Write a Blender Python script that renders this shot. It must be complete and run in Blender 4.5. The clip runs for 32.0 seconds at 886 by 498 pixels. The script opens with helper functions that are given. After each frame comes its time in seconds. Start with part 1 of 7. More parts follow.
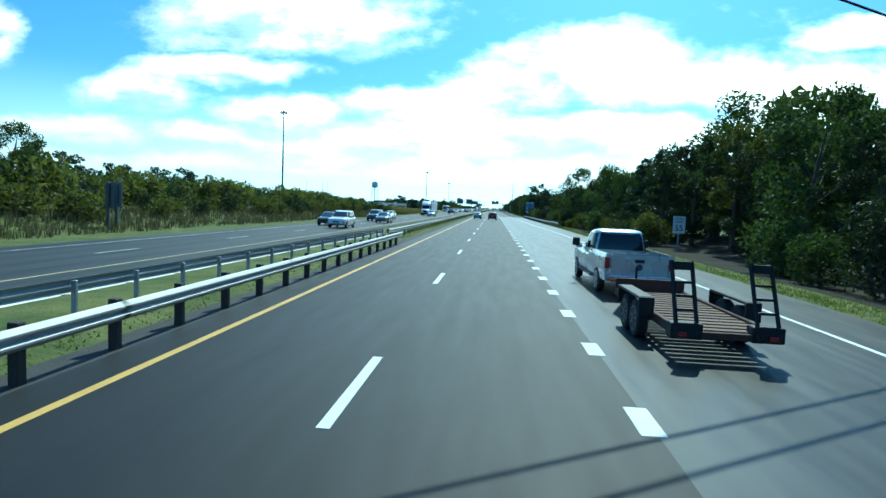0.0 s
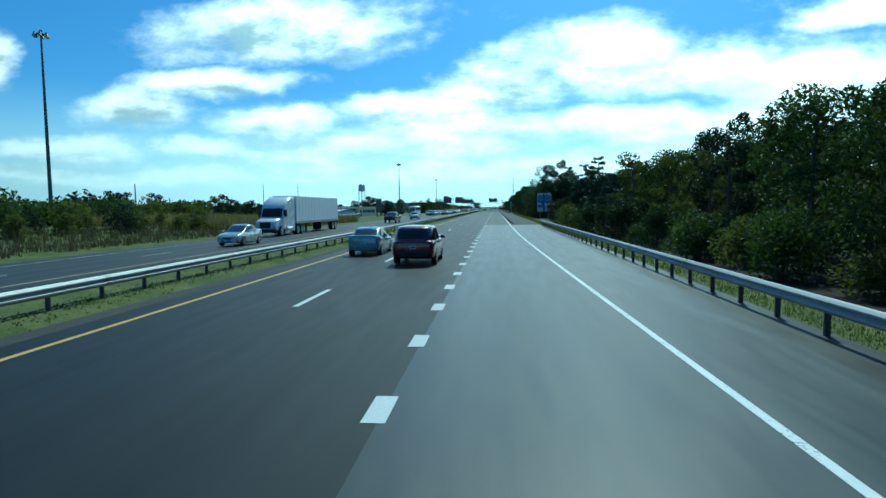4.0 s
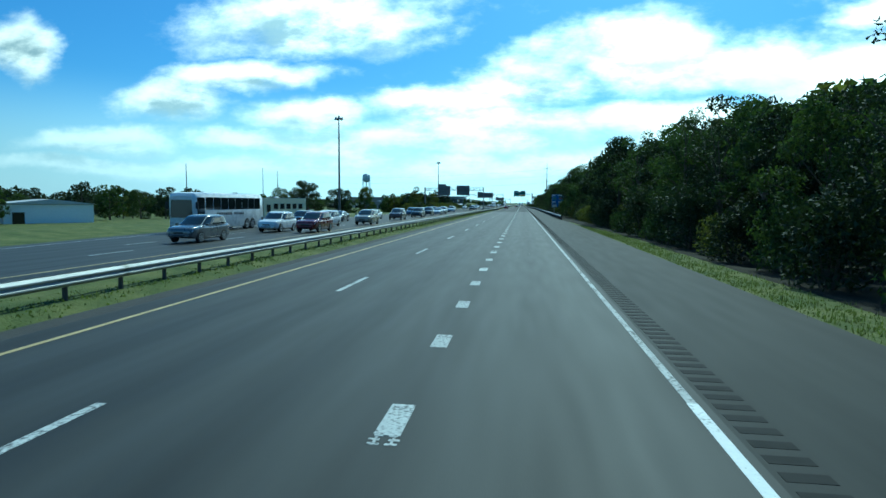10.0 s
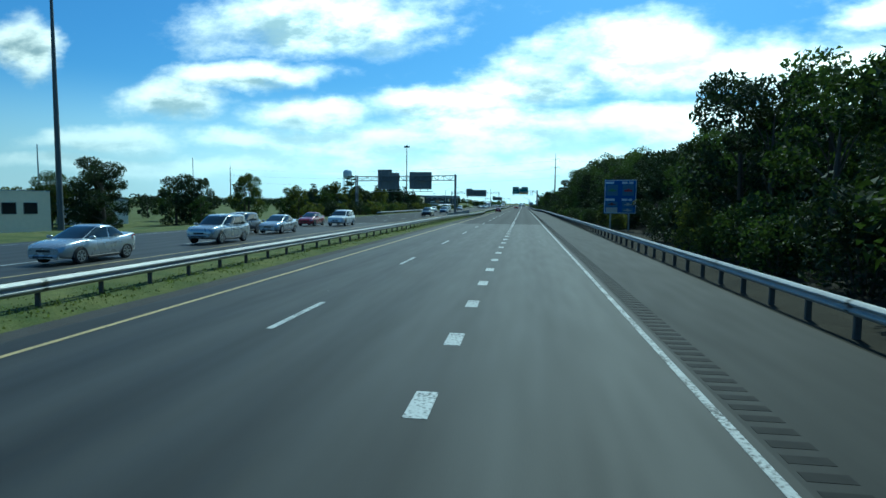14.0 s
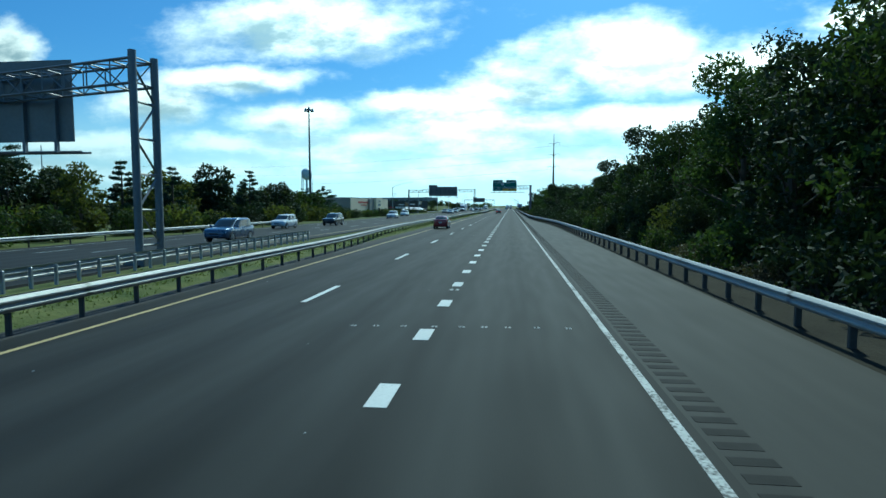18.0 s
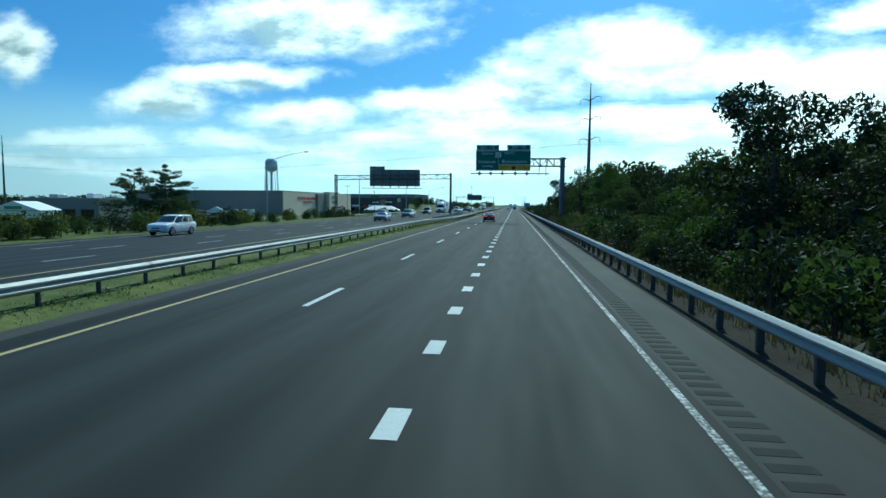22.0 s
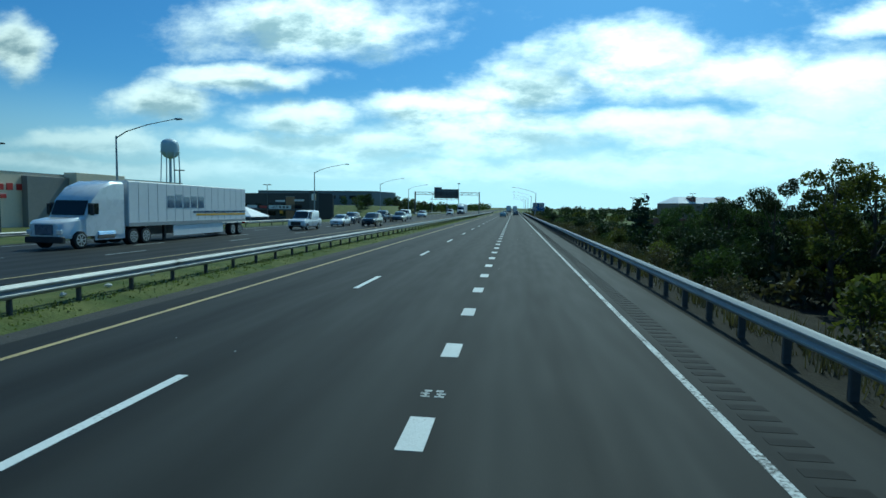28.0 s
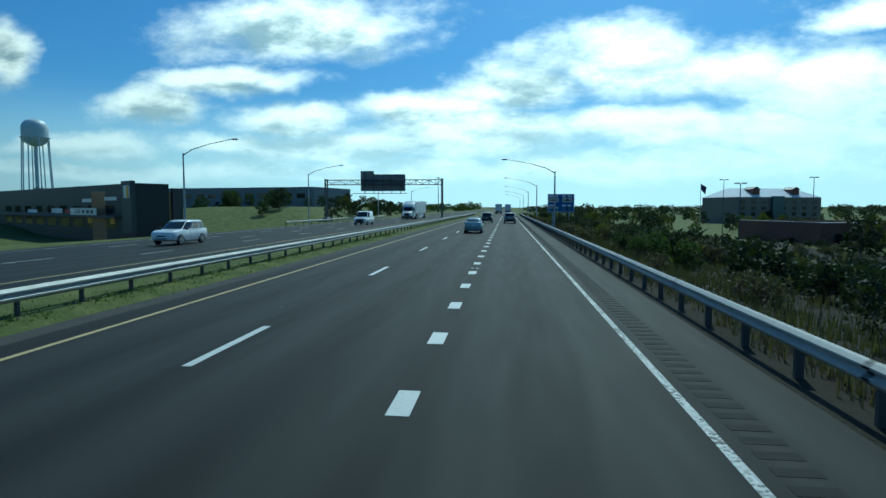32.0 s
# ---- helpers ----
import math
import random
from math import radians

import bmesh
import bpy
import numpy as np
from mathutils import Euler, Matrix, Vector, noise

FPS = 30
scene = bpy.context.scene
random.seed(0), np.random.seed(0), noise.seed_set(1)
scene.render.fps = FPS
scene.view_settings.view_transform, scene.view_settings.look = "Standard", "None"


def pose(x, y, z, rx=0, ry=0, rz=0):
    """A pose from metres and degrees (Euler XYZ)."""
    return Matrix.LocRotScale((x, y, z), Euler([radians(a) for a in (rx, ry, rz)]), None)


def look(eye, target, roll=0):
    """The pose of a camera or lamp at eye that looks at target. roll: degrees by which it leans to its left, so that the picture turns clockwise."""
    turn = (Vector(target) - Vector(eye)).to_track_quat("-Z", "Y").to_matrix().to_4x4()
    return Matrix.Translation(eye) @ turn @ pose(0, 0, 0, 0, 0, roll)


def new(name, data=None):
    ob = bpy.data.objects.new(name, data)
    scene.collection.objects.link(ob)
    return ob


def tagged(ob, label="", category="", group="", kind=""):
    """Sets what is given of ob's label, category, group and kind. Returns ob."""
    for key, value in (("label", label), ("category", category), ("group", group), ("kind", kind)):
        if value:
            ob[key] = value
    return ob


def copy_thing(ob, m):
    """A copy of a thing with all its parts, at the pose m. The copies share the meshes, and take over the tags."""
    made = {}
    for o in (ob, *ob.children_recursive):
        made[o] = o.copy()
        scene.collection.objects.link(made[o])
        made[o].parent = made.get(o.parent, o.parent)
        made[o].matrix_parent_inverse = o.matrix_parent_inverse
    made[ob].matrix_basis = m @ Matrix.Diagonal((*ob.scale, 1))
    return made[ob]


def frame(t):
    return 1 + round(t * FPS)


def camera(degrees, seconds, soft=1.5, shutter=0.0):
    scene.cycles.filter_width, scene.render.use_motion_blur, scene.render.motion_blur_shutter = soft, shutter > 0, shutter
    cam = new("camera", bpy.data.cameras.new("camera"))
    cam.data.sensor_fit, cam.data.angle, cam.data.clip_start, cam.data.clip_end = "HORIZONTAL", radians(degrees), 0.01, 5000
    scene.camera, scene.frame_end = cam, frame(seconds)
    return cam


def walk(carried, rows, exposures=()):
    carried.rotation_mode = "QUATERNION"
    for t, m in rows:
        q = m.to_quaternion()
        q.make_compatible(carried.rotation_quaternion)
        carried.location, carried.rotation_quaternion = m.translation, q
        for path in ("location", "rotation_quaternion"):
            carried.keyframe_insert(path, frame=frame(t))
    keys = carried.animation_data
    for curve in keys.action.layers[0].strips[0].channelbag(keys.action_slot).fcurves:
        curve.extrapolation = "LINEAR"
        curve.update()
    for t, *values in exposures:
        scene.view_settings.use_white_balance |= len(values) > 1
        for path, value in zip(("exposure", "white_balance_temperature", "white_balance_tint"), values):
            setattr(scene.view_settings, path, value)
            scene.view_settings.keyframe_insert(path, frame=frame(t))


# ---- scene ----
# ---- settings ----
SKY_POWER, CLOUD_POWER, SUN_POWER, HAZE_POWER = 0.088, 1.6, 3.0, 0.75
# exposure and white balance along the drive: seconds, stops, kelvin, tint
EXPOSURES = [(0.0, 0.9, 5450, -22), (1.0, 0.5, 5250, -25), (3.0, 0.22, 5200, -26), (6.0, 0.22, 5200, -26), (9.0, 0.38, 5200, -26), (13.0, 0.2, 5350, -23), (17.0, 0.25, 5500, -21), (25.0, 0.18, 5450, -21), (28.0, -0.08, 5450, -21), (32.0, -0.1, 5450, -21)]

# ---- camera ----
# seconds, x, y, yaw, pitch, roll; the eye stays at one height above the carriageway
EYE_Z = 2.5
STATIONS = [
    (0, -1.94, 0.00, 4.90, -4.26, 2.35),
    (1, -0.76, 25.01, 3.35, -4.13, 1.13),
    (2, 0.34, 49.97, 3.22, -4.05, 0.45),
    (3, 1.07, 75.65, 4.14, -4.04, -0.12),
    (6, 1.59, 153.08, 7.30, -4.39, -0.30),
    (7, 1.36, 178.40, 7.88, -4.33, 0.70),
    (8, 1.27, 203.83, 8.01, -4.63, 0.85),
    (9, 1.41, 228.71, 7.65, -4.53, 0.12),
    (10, 1.40, 254.65, 7.86, -4.62, 0.42),
    (11, 1.45, 280.09, 8.27, -4.59, 0.23),
    (12, 1.27, 305.74, 8.26, -4.47, 0.22),
    (13, 1.17, 331.41, 8.32, -4.53, 0.27),
    (14, 1.20, 357.07, 7.96, -4.60, 0.61),
    (17, 1.51, 436.55, 7.10, -4.40, 0.33),
    (18, 1.66, 463.06, 6.77, -4.29, 0.02),
    (19, 1.72, 490.64, 7.11, -4.61, 0.21),
    (20, 1.59, 517.87, 6.86, -4.49, 0.33),
    (21, 1.41, 545.46, 6.91, -4.38, 0.16),
    (22, 1.34, 573.74, 7.09, -4.41, 0.56),
    (23, 1.26, 601.70, 7.04, -4.44, 0.35),
    (24, 1.22, 629.52, 7.26, -4.43, 0.94),
    (25, 1.26, 657.70, 7.13, -4.14, -0.48),
    (28, 1.01, 740.94, 7.00, -4.19, 0.93),
    (29, 1.02, 768.01, 6.75, -4.11, 0.86),
    (30, 1.07, 794.33, 6.58, -4.09, 0.63),
    (31, 1.19, 820.47, 6.36, -4.16, 0.28),
    (32, 1.29, 846.92, 6.38, -4.16, 0.07),
]
cam = camera(75.9, 32.0)


def eye_pose(x, y, yaw, pitch, roll):
    a, b = radians(yaw), radians(pitch)
    eye = Vector((x, y, EYE_Z))
    return look(eye, eye + Vector((-math.sin(a) * math.cos(b), math.cos(a) * math.cos(b), math.sin(b))), roll)


walk(cam, [(t, eye_pose(*row)) for t, *row in STATIONS], EXPOSURES)

# ---- world and sun ----
SUN_UP, SUN_RIGHT = 50.0, 12.0
world = bpy.data.worlds.new("sky")
scene.world = world
world.use_nodes = True
wt = world.node_tree
wt.nodes.clear()


def wn(kind, **inputs):
    n = wt.nodes.new(kind)
    for k, v in inputs.items():
        n.inputs[int(k[1:])].default_value = v
    return n


def wmath(op, a, b=None, clamp=False):
    n = wt.nodes.new("ShaderNodeMath")
    n.operation, n.use_clamp = op, clamp
    for i, v in enumerate((a, b)):
        if v is None:
            continue
        if isinstance(v, (int, float)):
            n.inputs[i].default_value = v
        else:
            wt.links.new(v, n.inputs[i])
    return n.outputs[0]


sky = wt.nodes.new("ShaderNodeTexSky")
sky.sky_type, sky.sun_disc = "NISHITA", False
sky.sun_elevation, sky.sun_rotation = radians(SUN_UP), radians(SUN_RIGHT)
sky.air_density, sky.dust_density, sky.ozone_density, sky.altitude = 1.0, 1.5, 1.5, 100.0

# cloud banks on the tangent plane ahead: across, up, half width, half height
CLOUDS = [
    (-0.376, 0.321, 0.250, 0.059),
    (-0.960, 0.290, 0.070, 0.060),
    (-0.495, 0.226, 0.151, 0.030),
    (-0.650, 0.183, 0.123, 0.035),
    (-0.802, 0.118, 0.151, 0.027),
    (-0.390, 0.153, 0.127, 0.028),
    (-0.530, 0.117, 0.131, 0.018),
    (0.173, 0.255, 0.175, 0.065),
    (0.014, 0.208, 0.134, 0.046),
    (0.353, 0.227, 0.203, 0.056),
    (0.536, 0.195, 0.186, 0.076),
    (-0.143, 0.168, 0.180, 0.033),
    (-0.044, 0.128, 0.255, 0.041),
    (0.231, 0.133, 0.174, 0.037),
    (0.454, 0.120, 0.191, 0.055),
    (-0.255, 0.104, 0.340, 0.026),
    (-0.204, 0.066, 0.636, 0.024),
    (0.232, 0.072, 0.387, 0.032),
    (-0.746, 0.070, 0.370, 0.019),
    (0.580, 0.308, 0.099, 0.026),
]
coords = wt.nodes.new("ShaderNodeTexCoord")
parts_xyz = wt.nodes.new("ShaderNodeSeparateXYZ")
wt.links.new(coords.outputs["Generated"], parts_xyz.inputs[0])
ahead = wmath("MAXIMUM", parts_xyz.outputs[1], 0.06)
plane = wt.nodes.new("ShaderNodeCombineXYZ")
wt.links.new(wmath("DIVIDE", parts_xyz.outputs[0], ahead), plane.inputs[0])
wt.links.new(wmath("DIVIDE", parts_xyz.outputs[2], ahead), plane.inputs[1])


def wnoise(vec, scale, detail, rough, stretch=(1, 1, 1), lift=(0, 0, 0)):
    m = wt.nodes.new("ShaderNodeMapping")
    m.inputs["Scale"].default_value, m.inputs["Location"].default_value = stretch, lift
    wt.links.new(vec, m.inputs[0])
    n = wt.nodes.new("ShaderNodeTexNoise")
    n.inputs["Scale"].default_value, n.inputs["Detail"].default_value, n.inputs["Roughness"].default_value = scale, detail, rough
    wt.links.new(m.outputs[0], n.inputs["Vector"])
    return n


def cloud_cover(vec, lift):
    """How thick the cloud is along a way, from the banks and two sizes of noise."""
    shifted = wt.nodes.new("ShaderNodeVectorMath")
    shifted.operation = "ADD"
    shifted.inputs[1].default_value = (0, lift, 0)
    wt.links.new(vec, shifted.inputs[0])
    p = shifted.outputs[0]
    warp = wnoise(p, 4.0, 5.0, 0.6, (1, 1.8, 1))
    bent = wt.nodes.new("ShaderNodeVectorMath")
    bent.operation = "MULTIPLY_ADD"
    bent.inputs[1].default_value, bent.inputs[2].default_value = (0.22, 0.09, 0), (-0.11, -0.045, 0)
    wt.links.new(warp.outputs["Color"], bent.inputs[0])
    moved = wt.nodes.new("ShaderNodeVectorMath")
    moved.operation = "ADD"
    wt.links.new(p, moved.inputs[0])
    wt.links.new(bent.outputs[0], moved.inputs[1])
    total = None
    for u, v, a, b in CLOUDS:
        m = wt.nodes.new("ShaderNodeMapping")
        m.vector_type = "TEXTURE"
        m.inputs["Location"].default_value, m.inputs["Scale"].default_value = (u, v, 0), (a * 1.35, b * 1.45, 1)
        wt.links.new(moved.outputs[0], m.inputs[0])
        g = wt.nodes.new("ShaderNodeTexGradient")
        g.gradient_type = "SPHERICAL"
        wt.links.new(m.outputs[0], g.inputs[0])
        total = g.outputs["Fac"] if total is None else wmath("MAXIMUM", total, g.outputs["Fac"])
    fine = wnoise(p, 7.0, 9.0, 0.62, (1, 2.0, 1))
    return wmath("ADD", wmath("MULTIPLY", total, 1.35), wmath("MULTIPLY", wmath("SUBTRACT", fine.outputs["Fac"], 0.5), 1.5))


def wramp(value, low, high):
    n = wt.nodes.new("ShaderNodeMapRange")
    n.interpolation_type = "SMOOTHSTEP"
    n.inputs["From Min"].default_value, n.inputs["From Max"].default_value = low, high
    wt.links.new(value, n.inputs["Value"])
    return n.outputs[0]


cover = cloud_cover(plane.outputs[0], 0.0)
above = cloud_cover(plane.outputs[0], 0.028)
opacity = wramp(cover, 0.10, 1.02)
billow = wnoise(plane.outputs[0], 6.5, 7.0, 0.6, (1, 2.2, 1), (3.1, 1.7, 0))
shade = wmath("MULTIPLY", wramp(above, 0.15, 0.92), wmath("MULTIPLY", wramp(billow.outputs["Fac"], 0.36, 0.62), wmath("SUBTRACT", 1.0, wmath("MULTIPLY", wramp(parts_xyz.outputs[0], 0.0, 0.45), 0.6))))
wcol = wt.nodes.new("ShaderNodeMix")
wcol.data_type = "RGBA"
wcol.inputs["A"].default_value, wcol.inputs["B"].default_value = (1.0, 1.0, 1.0, 1), (0.30, 0.38, 0.44, 1)
wt.links.new(shade, wcol.inputs["Factor"])
bg_sky, bg_cloud = wt.nodes.new("ShaderNodeBackground"), wt.nodes.new("ShaderNodeBackground")
bg_sky.inputs[1].default_value, bg_cloud.inputs[1].default_value = SKY_POWER, CLOUD_POWER
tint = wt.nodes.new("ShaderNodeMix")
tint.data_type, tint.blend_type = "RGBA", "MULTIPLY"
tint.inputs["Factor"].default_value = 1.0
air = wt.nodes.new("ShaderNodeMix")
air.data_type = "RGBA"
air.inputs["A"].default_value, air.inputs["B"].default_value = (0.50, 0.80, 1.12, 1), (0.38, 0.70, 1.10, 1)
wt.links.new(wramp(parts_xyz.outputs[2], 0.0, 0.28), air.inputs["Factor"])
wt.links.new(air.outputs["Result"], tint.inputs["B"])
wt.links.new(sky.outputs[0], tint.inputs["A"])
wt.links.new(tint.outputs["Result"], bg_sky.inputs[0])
wt.links.new(wcol.outputs["Result"], bg_cloud.inputs[0])
# clouds are brightest on the side of the sun
to_sun = wt.nodes.new("ShaderNodeVectorMath")
to_sun.operation = "DOT_PRODUCT"
to_sun.inputs[1].default_value = (math.sin(radians(SUN_RIGHT)) * math.cos(radians(SUN_UP)), math.cos(radians(SUN_RIGHT)) * math.cos(radians(SUN_UP)), math.sin(radians(SUN_UP)))
wt.links.new(coords.outputs["Generated"], to_sun.inputs[0])
wt.links.new(wmath("MULTIPLY", wmath("ADD", wmath("MULTIPLY", wramp(to_sun.outputs["Value"], 0.45, 0.84), 0.44), 0.58), CLOUD_POWER), bg_cloud.inputs[1])
mix_sky, world_out = wt.nodes.new("ShaderNodeMixShader"), wt.nodes.new("ShaderNodeOutputWorld")
wt.links.new(opacity, mix_sky.inputs[0])
wt.links.new(bg_sky.outputs[0], mix_sky.inputs[1])
wt.links.new(bg_cloud.outputs[0], mix_sky.inputs[2])
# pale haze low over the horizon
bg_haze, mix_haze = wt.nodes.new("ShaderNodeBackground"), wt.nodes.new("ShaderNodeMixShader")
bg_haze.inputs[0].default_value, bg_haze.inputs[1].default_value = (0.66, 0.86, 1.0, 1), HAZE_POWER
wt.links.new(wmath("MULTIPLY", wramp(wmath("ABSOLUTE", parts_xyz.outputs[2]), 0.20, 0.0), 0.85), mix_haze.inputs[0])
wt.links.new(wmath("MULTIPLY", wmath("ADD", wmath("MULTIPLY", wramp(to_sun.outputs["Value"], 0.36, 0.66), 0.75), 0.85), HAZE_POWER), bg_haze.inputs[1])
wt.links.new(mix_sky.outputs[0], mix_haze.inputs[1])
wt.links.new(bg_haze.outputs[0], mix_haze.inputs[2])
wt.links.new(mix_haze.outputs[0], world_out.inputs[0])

sun = new("sun", bpy.data.lights.new("sun", "SUN"))
sun.data.energy, sun.data.angle, sun.data.color = SUN_POWER, radians(0.53), (1.0, 0.96, 0.88)
sun_way = Vector((math.sin(radians(SUN_RIGHT)) * math.cos(radians(SUN_UP)), math.cos(radians(SUN_RIGHT)) * math.cos(radians(SUN_UP)), math.sin(radians(SUN_UP))))
sun.matrix_world = look(sun_way * 60, (0, 0, 0))

# ---- materials ----
MATS = {}


def mat(name, colour, rough=0.7, metal=0.0, vary=0.12, scale=1.0, bump=0.0, bump_scale=12.0, island=0.0, per_object=0.0, stretch=(1, 1, 1), coat=0.0, spec=0.5, leaf=0.0, tracks=0.0, wear=0.0):
    """A procedural surface: broad and fine variation of the base colour, relief, and variation by piece or by object."""
    if name in MATS:
        return MATS[name]
    m = bpy.data.materials.new(name)
    m.use_nodes = True
    nt = m.node_tree
    b = nt.nodes["Principled BSDF"]
    b.inputs["Roughness"].default_value, b.inputs["Metallic"].default_value = rough, metal
    b.inputs["Specular IOR Level"].default_value, b.inputs["Coat Weight"].default_value = spec, coat
    tc, mp = nt.nodes.new("ShaderNodeTexCoord"), nt.nodes.new("ShaderNodeMapping")
    mp.inputs["Scale"].default_value = stretch
    nt.links.new(tc.outputs["Object"], mp.inputs[0])

    def nz(s, d=4.0):
        n = nt.nodes.new("ShaderNodeTexNoise")
        n.inputs["Scale"].default_value, n.inputs["Detail"].default_value = s, d
        nt.links.new(mp.outputs[0], n.inputs["Vector"])
        return n.outputs["Fac"]

    def add(op, a, c):
        n = nt.nodes.new("ShaderNodeMath")
        n.operation = op
        for i, v in enumerate((a, c)):
            if isinstance(v, (int, float)):
                n.inputs[i].default_value = v
            else:
                nt.links.new(v, n.inputs[i])
        return n.outputs[0]

    value = add("ADD", add("MULTIPLY", add("SUBTRACT", nz(0.35 * scale), 0.5), vary * 2.6), add("MULTIPLY", add("SUBTRACT", nz(6.0 * scale, 6.0), 0.5), vary * 2.0))
    if island:
        geo = nt.nodes.new("ShaderNodeNewGeometry")
        value = add("ADD", value, add("MULTIPLY", add("SUBTRACT", geo.outputs["Random Per Island"], 0.5), island))
    if per_object:
        info = nt.nodes.new("ShaderNodeObjectInfo")
        value = add("ADD", value, add("MULTIPLY", add("SUBTRACT", info.outputs["Random"], 0.5), per_object))
    if tracks:
        sep = nt.nodes.new("ShaderNodeSeparateXYZ")
        nt.links.new(tc.outputs["Object"], sep.inputs[0])
        wander = add("ADD", sep.outputs[0], add("MULTIPLY", nz(0.12, 2.0), 0.5))
        wave = add("COSINE", add("MULTIPLY", add("ADD", wander, 0.65), 2 * math.pi / 1.83), 0.0)
        value = add("ADD", value, add("MULTIPLY", wave, tracks))
    gain = add("ADD", value, 1.0)
    sc = nt.nodes.new("ShaderNodeVectorMath")
    sc.operation = "SCALE"
    sc.inputs[0].default_value = colour
    nt.links.new(gain, sc.inputs["Scale"])
    nt.links.new(sc.outputs[0], b.inputs["Base Color"])
    if wear:
        lost, rub = nt.nodes.new("ShaderNodeMapRange"), nt.nodes.new("ShaderNodeMix")
        rub.data_type = "RGBA"
        rub.inputs["B"].default_value = (0.055, 0.058, 0.058, 1)
        lost.inputs["From Min"].default_value, lost.inputs["From Max"].default_value = 0.66 - wear, 0.78 - wear
        nt.links.new(add("ADD", add("MULTIPLY", nz(16.0, 8.0), 0.6), add("MULTIPLY", nz(1.1, 3.0), 0.4)), lost.inputs["Value"])
        nt.links.new(lost.outputs[0], rub.inputs["Factor"])
        nt.links.new(sc.outputs[0], rub.inputs["A"])
        nt.links.new(rub.outputs["Result"], b.inputs["Base Color"])
    rr = add("ADD", add("MULTIPLY", add("SUBTRACT", nz(3.0 * scale), 0.5), 0.2), rough)
    nt.links.new(rr, b.inputs["Roughness"])
    if bump:
        bp = nt.nodes.new("ShaderNodeBump")
        bp.inputs["Strength"].default_value, bp.inputs["Distance"].default_value = min(bump, 1.0), 0.02 * max(bump, 1.0)
        nt.links.new(nz(bump_scale, 6.0), bp.inputs["Height"])
        nt.links.new(bp.outputs[0], b.inputs["Normal"])
    if leaf:
        tr, mx = nt.nodes.new("ShaderNodeBsdfTranslucent"), nt.nodes.new("ShaderNodeMixShader")
        warm = nt.nodes.new("ShaderNodeVectorMath")
        warm.operation = "MULTIPLY"
        warm.inputs[1].default_value = (1.5, 1.6, 0.7)
        nt.links.new(sc.outputs[0], warm.inputs[0])
        nt.links.new(warm.outputs[0], tr.inputs[0])
        mx.inputs[0].default_value = leaf
        nt.links.new(b.outputs[0], mx.inputs[1])
        nt.links.new(tr.outputs[0], mx.inputs[2])
        nt.links.new(mx.outputs[0], nt.nodes["Material Output"].inputs[0])
    MATS[name] = m
    return m


GALV = mat("galvanised_steel", (0.35, 0.355, 0.35), 0.64, 0.42, 0.16, 2.0, 0.05, 30)
GALV_OLD = mat("weathered_steel", (0.36, 0.38, 0.40), 0.5, 0.6, 0.2, 2.0, 0.05, 30)
TIMBER = mat("creosoted_timber", (0.045, 0.036, 0.028), 0.85, 0, 0.3, 3.0, 0.4, 25, stretch=(4, 4, 1))
POST_STEEL = mat("dull_post_steel", (0.085, 0.08, 0.072), 0.7, 0.2, 0.25, 2.0)
GANTRY_STEEL = mat("dull_gantry_steel", (0.19, 0.20, 0.21), 0.55, 0.4, 0.2, 1.0)
DARK_STEEL = mat("dark_mast_steel", (0.10, 0.105, 0.11), 0.55, 0.5, 0.2, 1.0)
ALU = mat("bare_aluminium_sign_back", (0.17, 0.18, 0.185), 0.5, 0.3, 0.18, 1.0)
WHITE_PAINT = mat("white_road_paint", (0.54, 0.56, 0.55), 0.65, 0, 0.16, 3.0, 0.3, 40, per_object=0.25, wear=0.10)
WORN_PAINT = mat("worn_white_road_paint", (0.42, 0.44, 0.43), 0.7, 0, 0.3, 4.0, 0.3, 40, per_object=0.3, wear=0.185)
FRAYED_PAINT = mat("frayed_white_road_paint", (0.42, 0.44, 0.43), 0.7, 0, 0.3, 4.0, 0.3, 40, wear=0.25)
YELLOW_PAINT = mat("yellow_road_paint", (0.52, 0.32, 0.07), 0.65, 0, 0.2, 3.0, 0.3, 40, wear=0.08)
FADED_YELLOW = mat("faded_yellow_road_paint", (0.40, 0.31, 0.14), 0.7, 0, 0.25, 3.0, 0.3, 40, wear=0.1)
FRESH_ASPHALT = mat("fresh_asphalt", (0.0105, 0.0110, 0.0110), 0.58, 0, 0.20, 1.0, 0.05, 60, stretch=(1, 0.12, 1), spec=0.24, tracks=0.12)
OLD_ASPHALT = mat("worn_asphalt", (0.030, 0.0305, 0.0284), 0.62, 0, 0.28, 1.2, 0.05, 60, stretch=(1, 0.10, 1), spec=0.25, tracks=0.26)
PALE_ASPHALT = mat("pale_shoulder_asphalt", (0.030, 0.030, 0.0275), 0.7, 0, 0.34, 1.0, 0.05, 60, stretch=(1, 0.12, 1), spec=0.15)
POLISHED_ASPHALT = mat("polished_pale_asphalt", (0.026, 0.0265, 0.0245), 0.42, 0, 0.5, 1.0, 0.05, 60, stretch=(1, 0.12, 1), spec=0.40, tracks=0.34)
DARK_ASPHALT = mat("smooth_dark_asphalt", (0.0205, 0.0212, 0.0200), 0.72, 0, 0.24, 1.2, 0.05, 60, stretch=(1, 0.10, 1), spec=0.16, tracks=0.30)
GROOVE = mat("rumble_groove_asphalt", (0.0255, 0.0255, 0.024), 0.8, 0, 0.2, 2.0, spec=0.11)
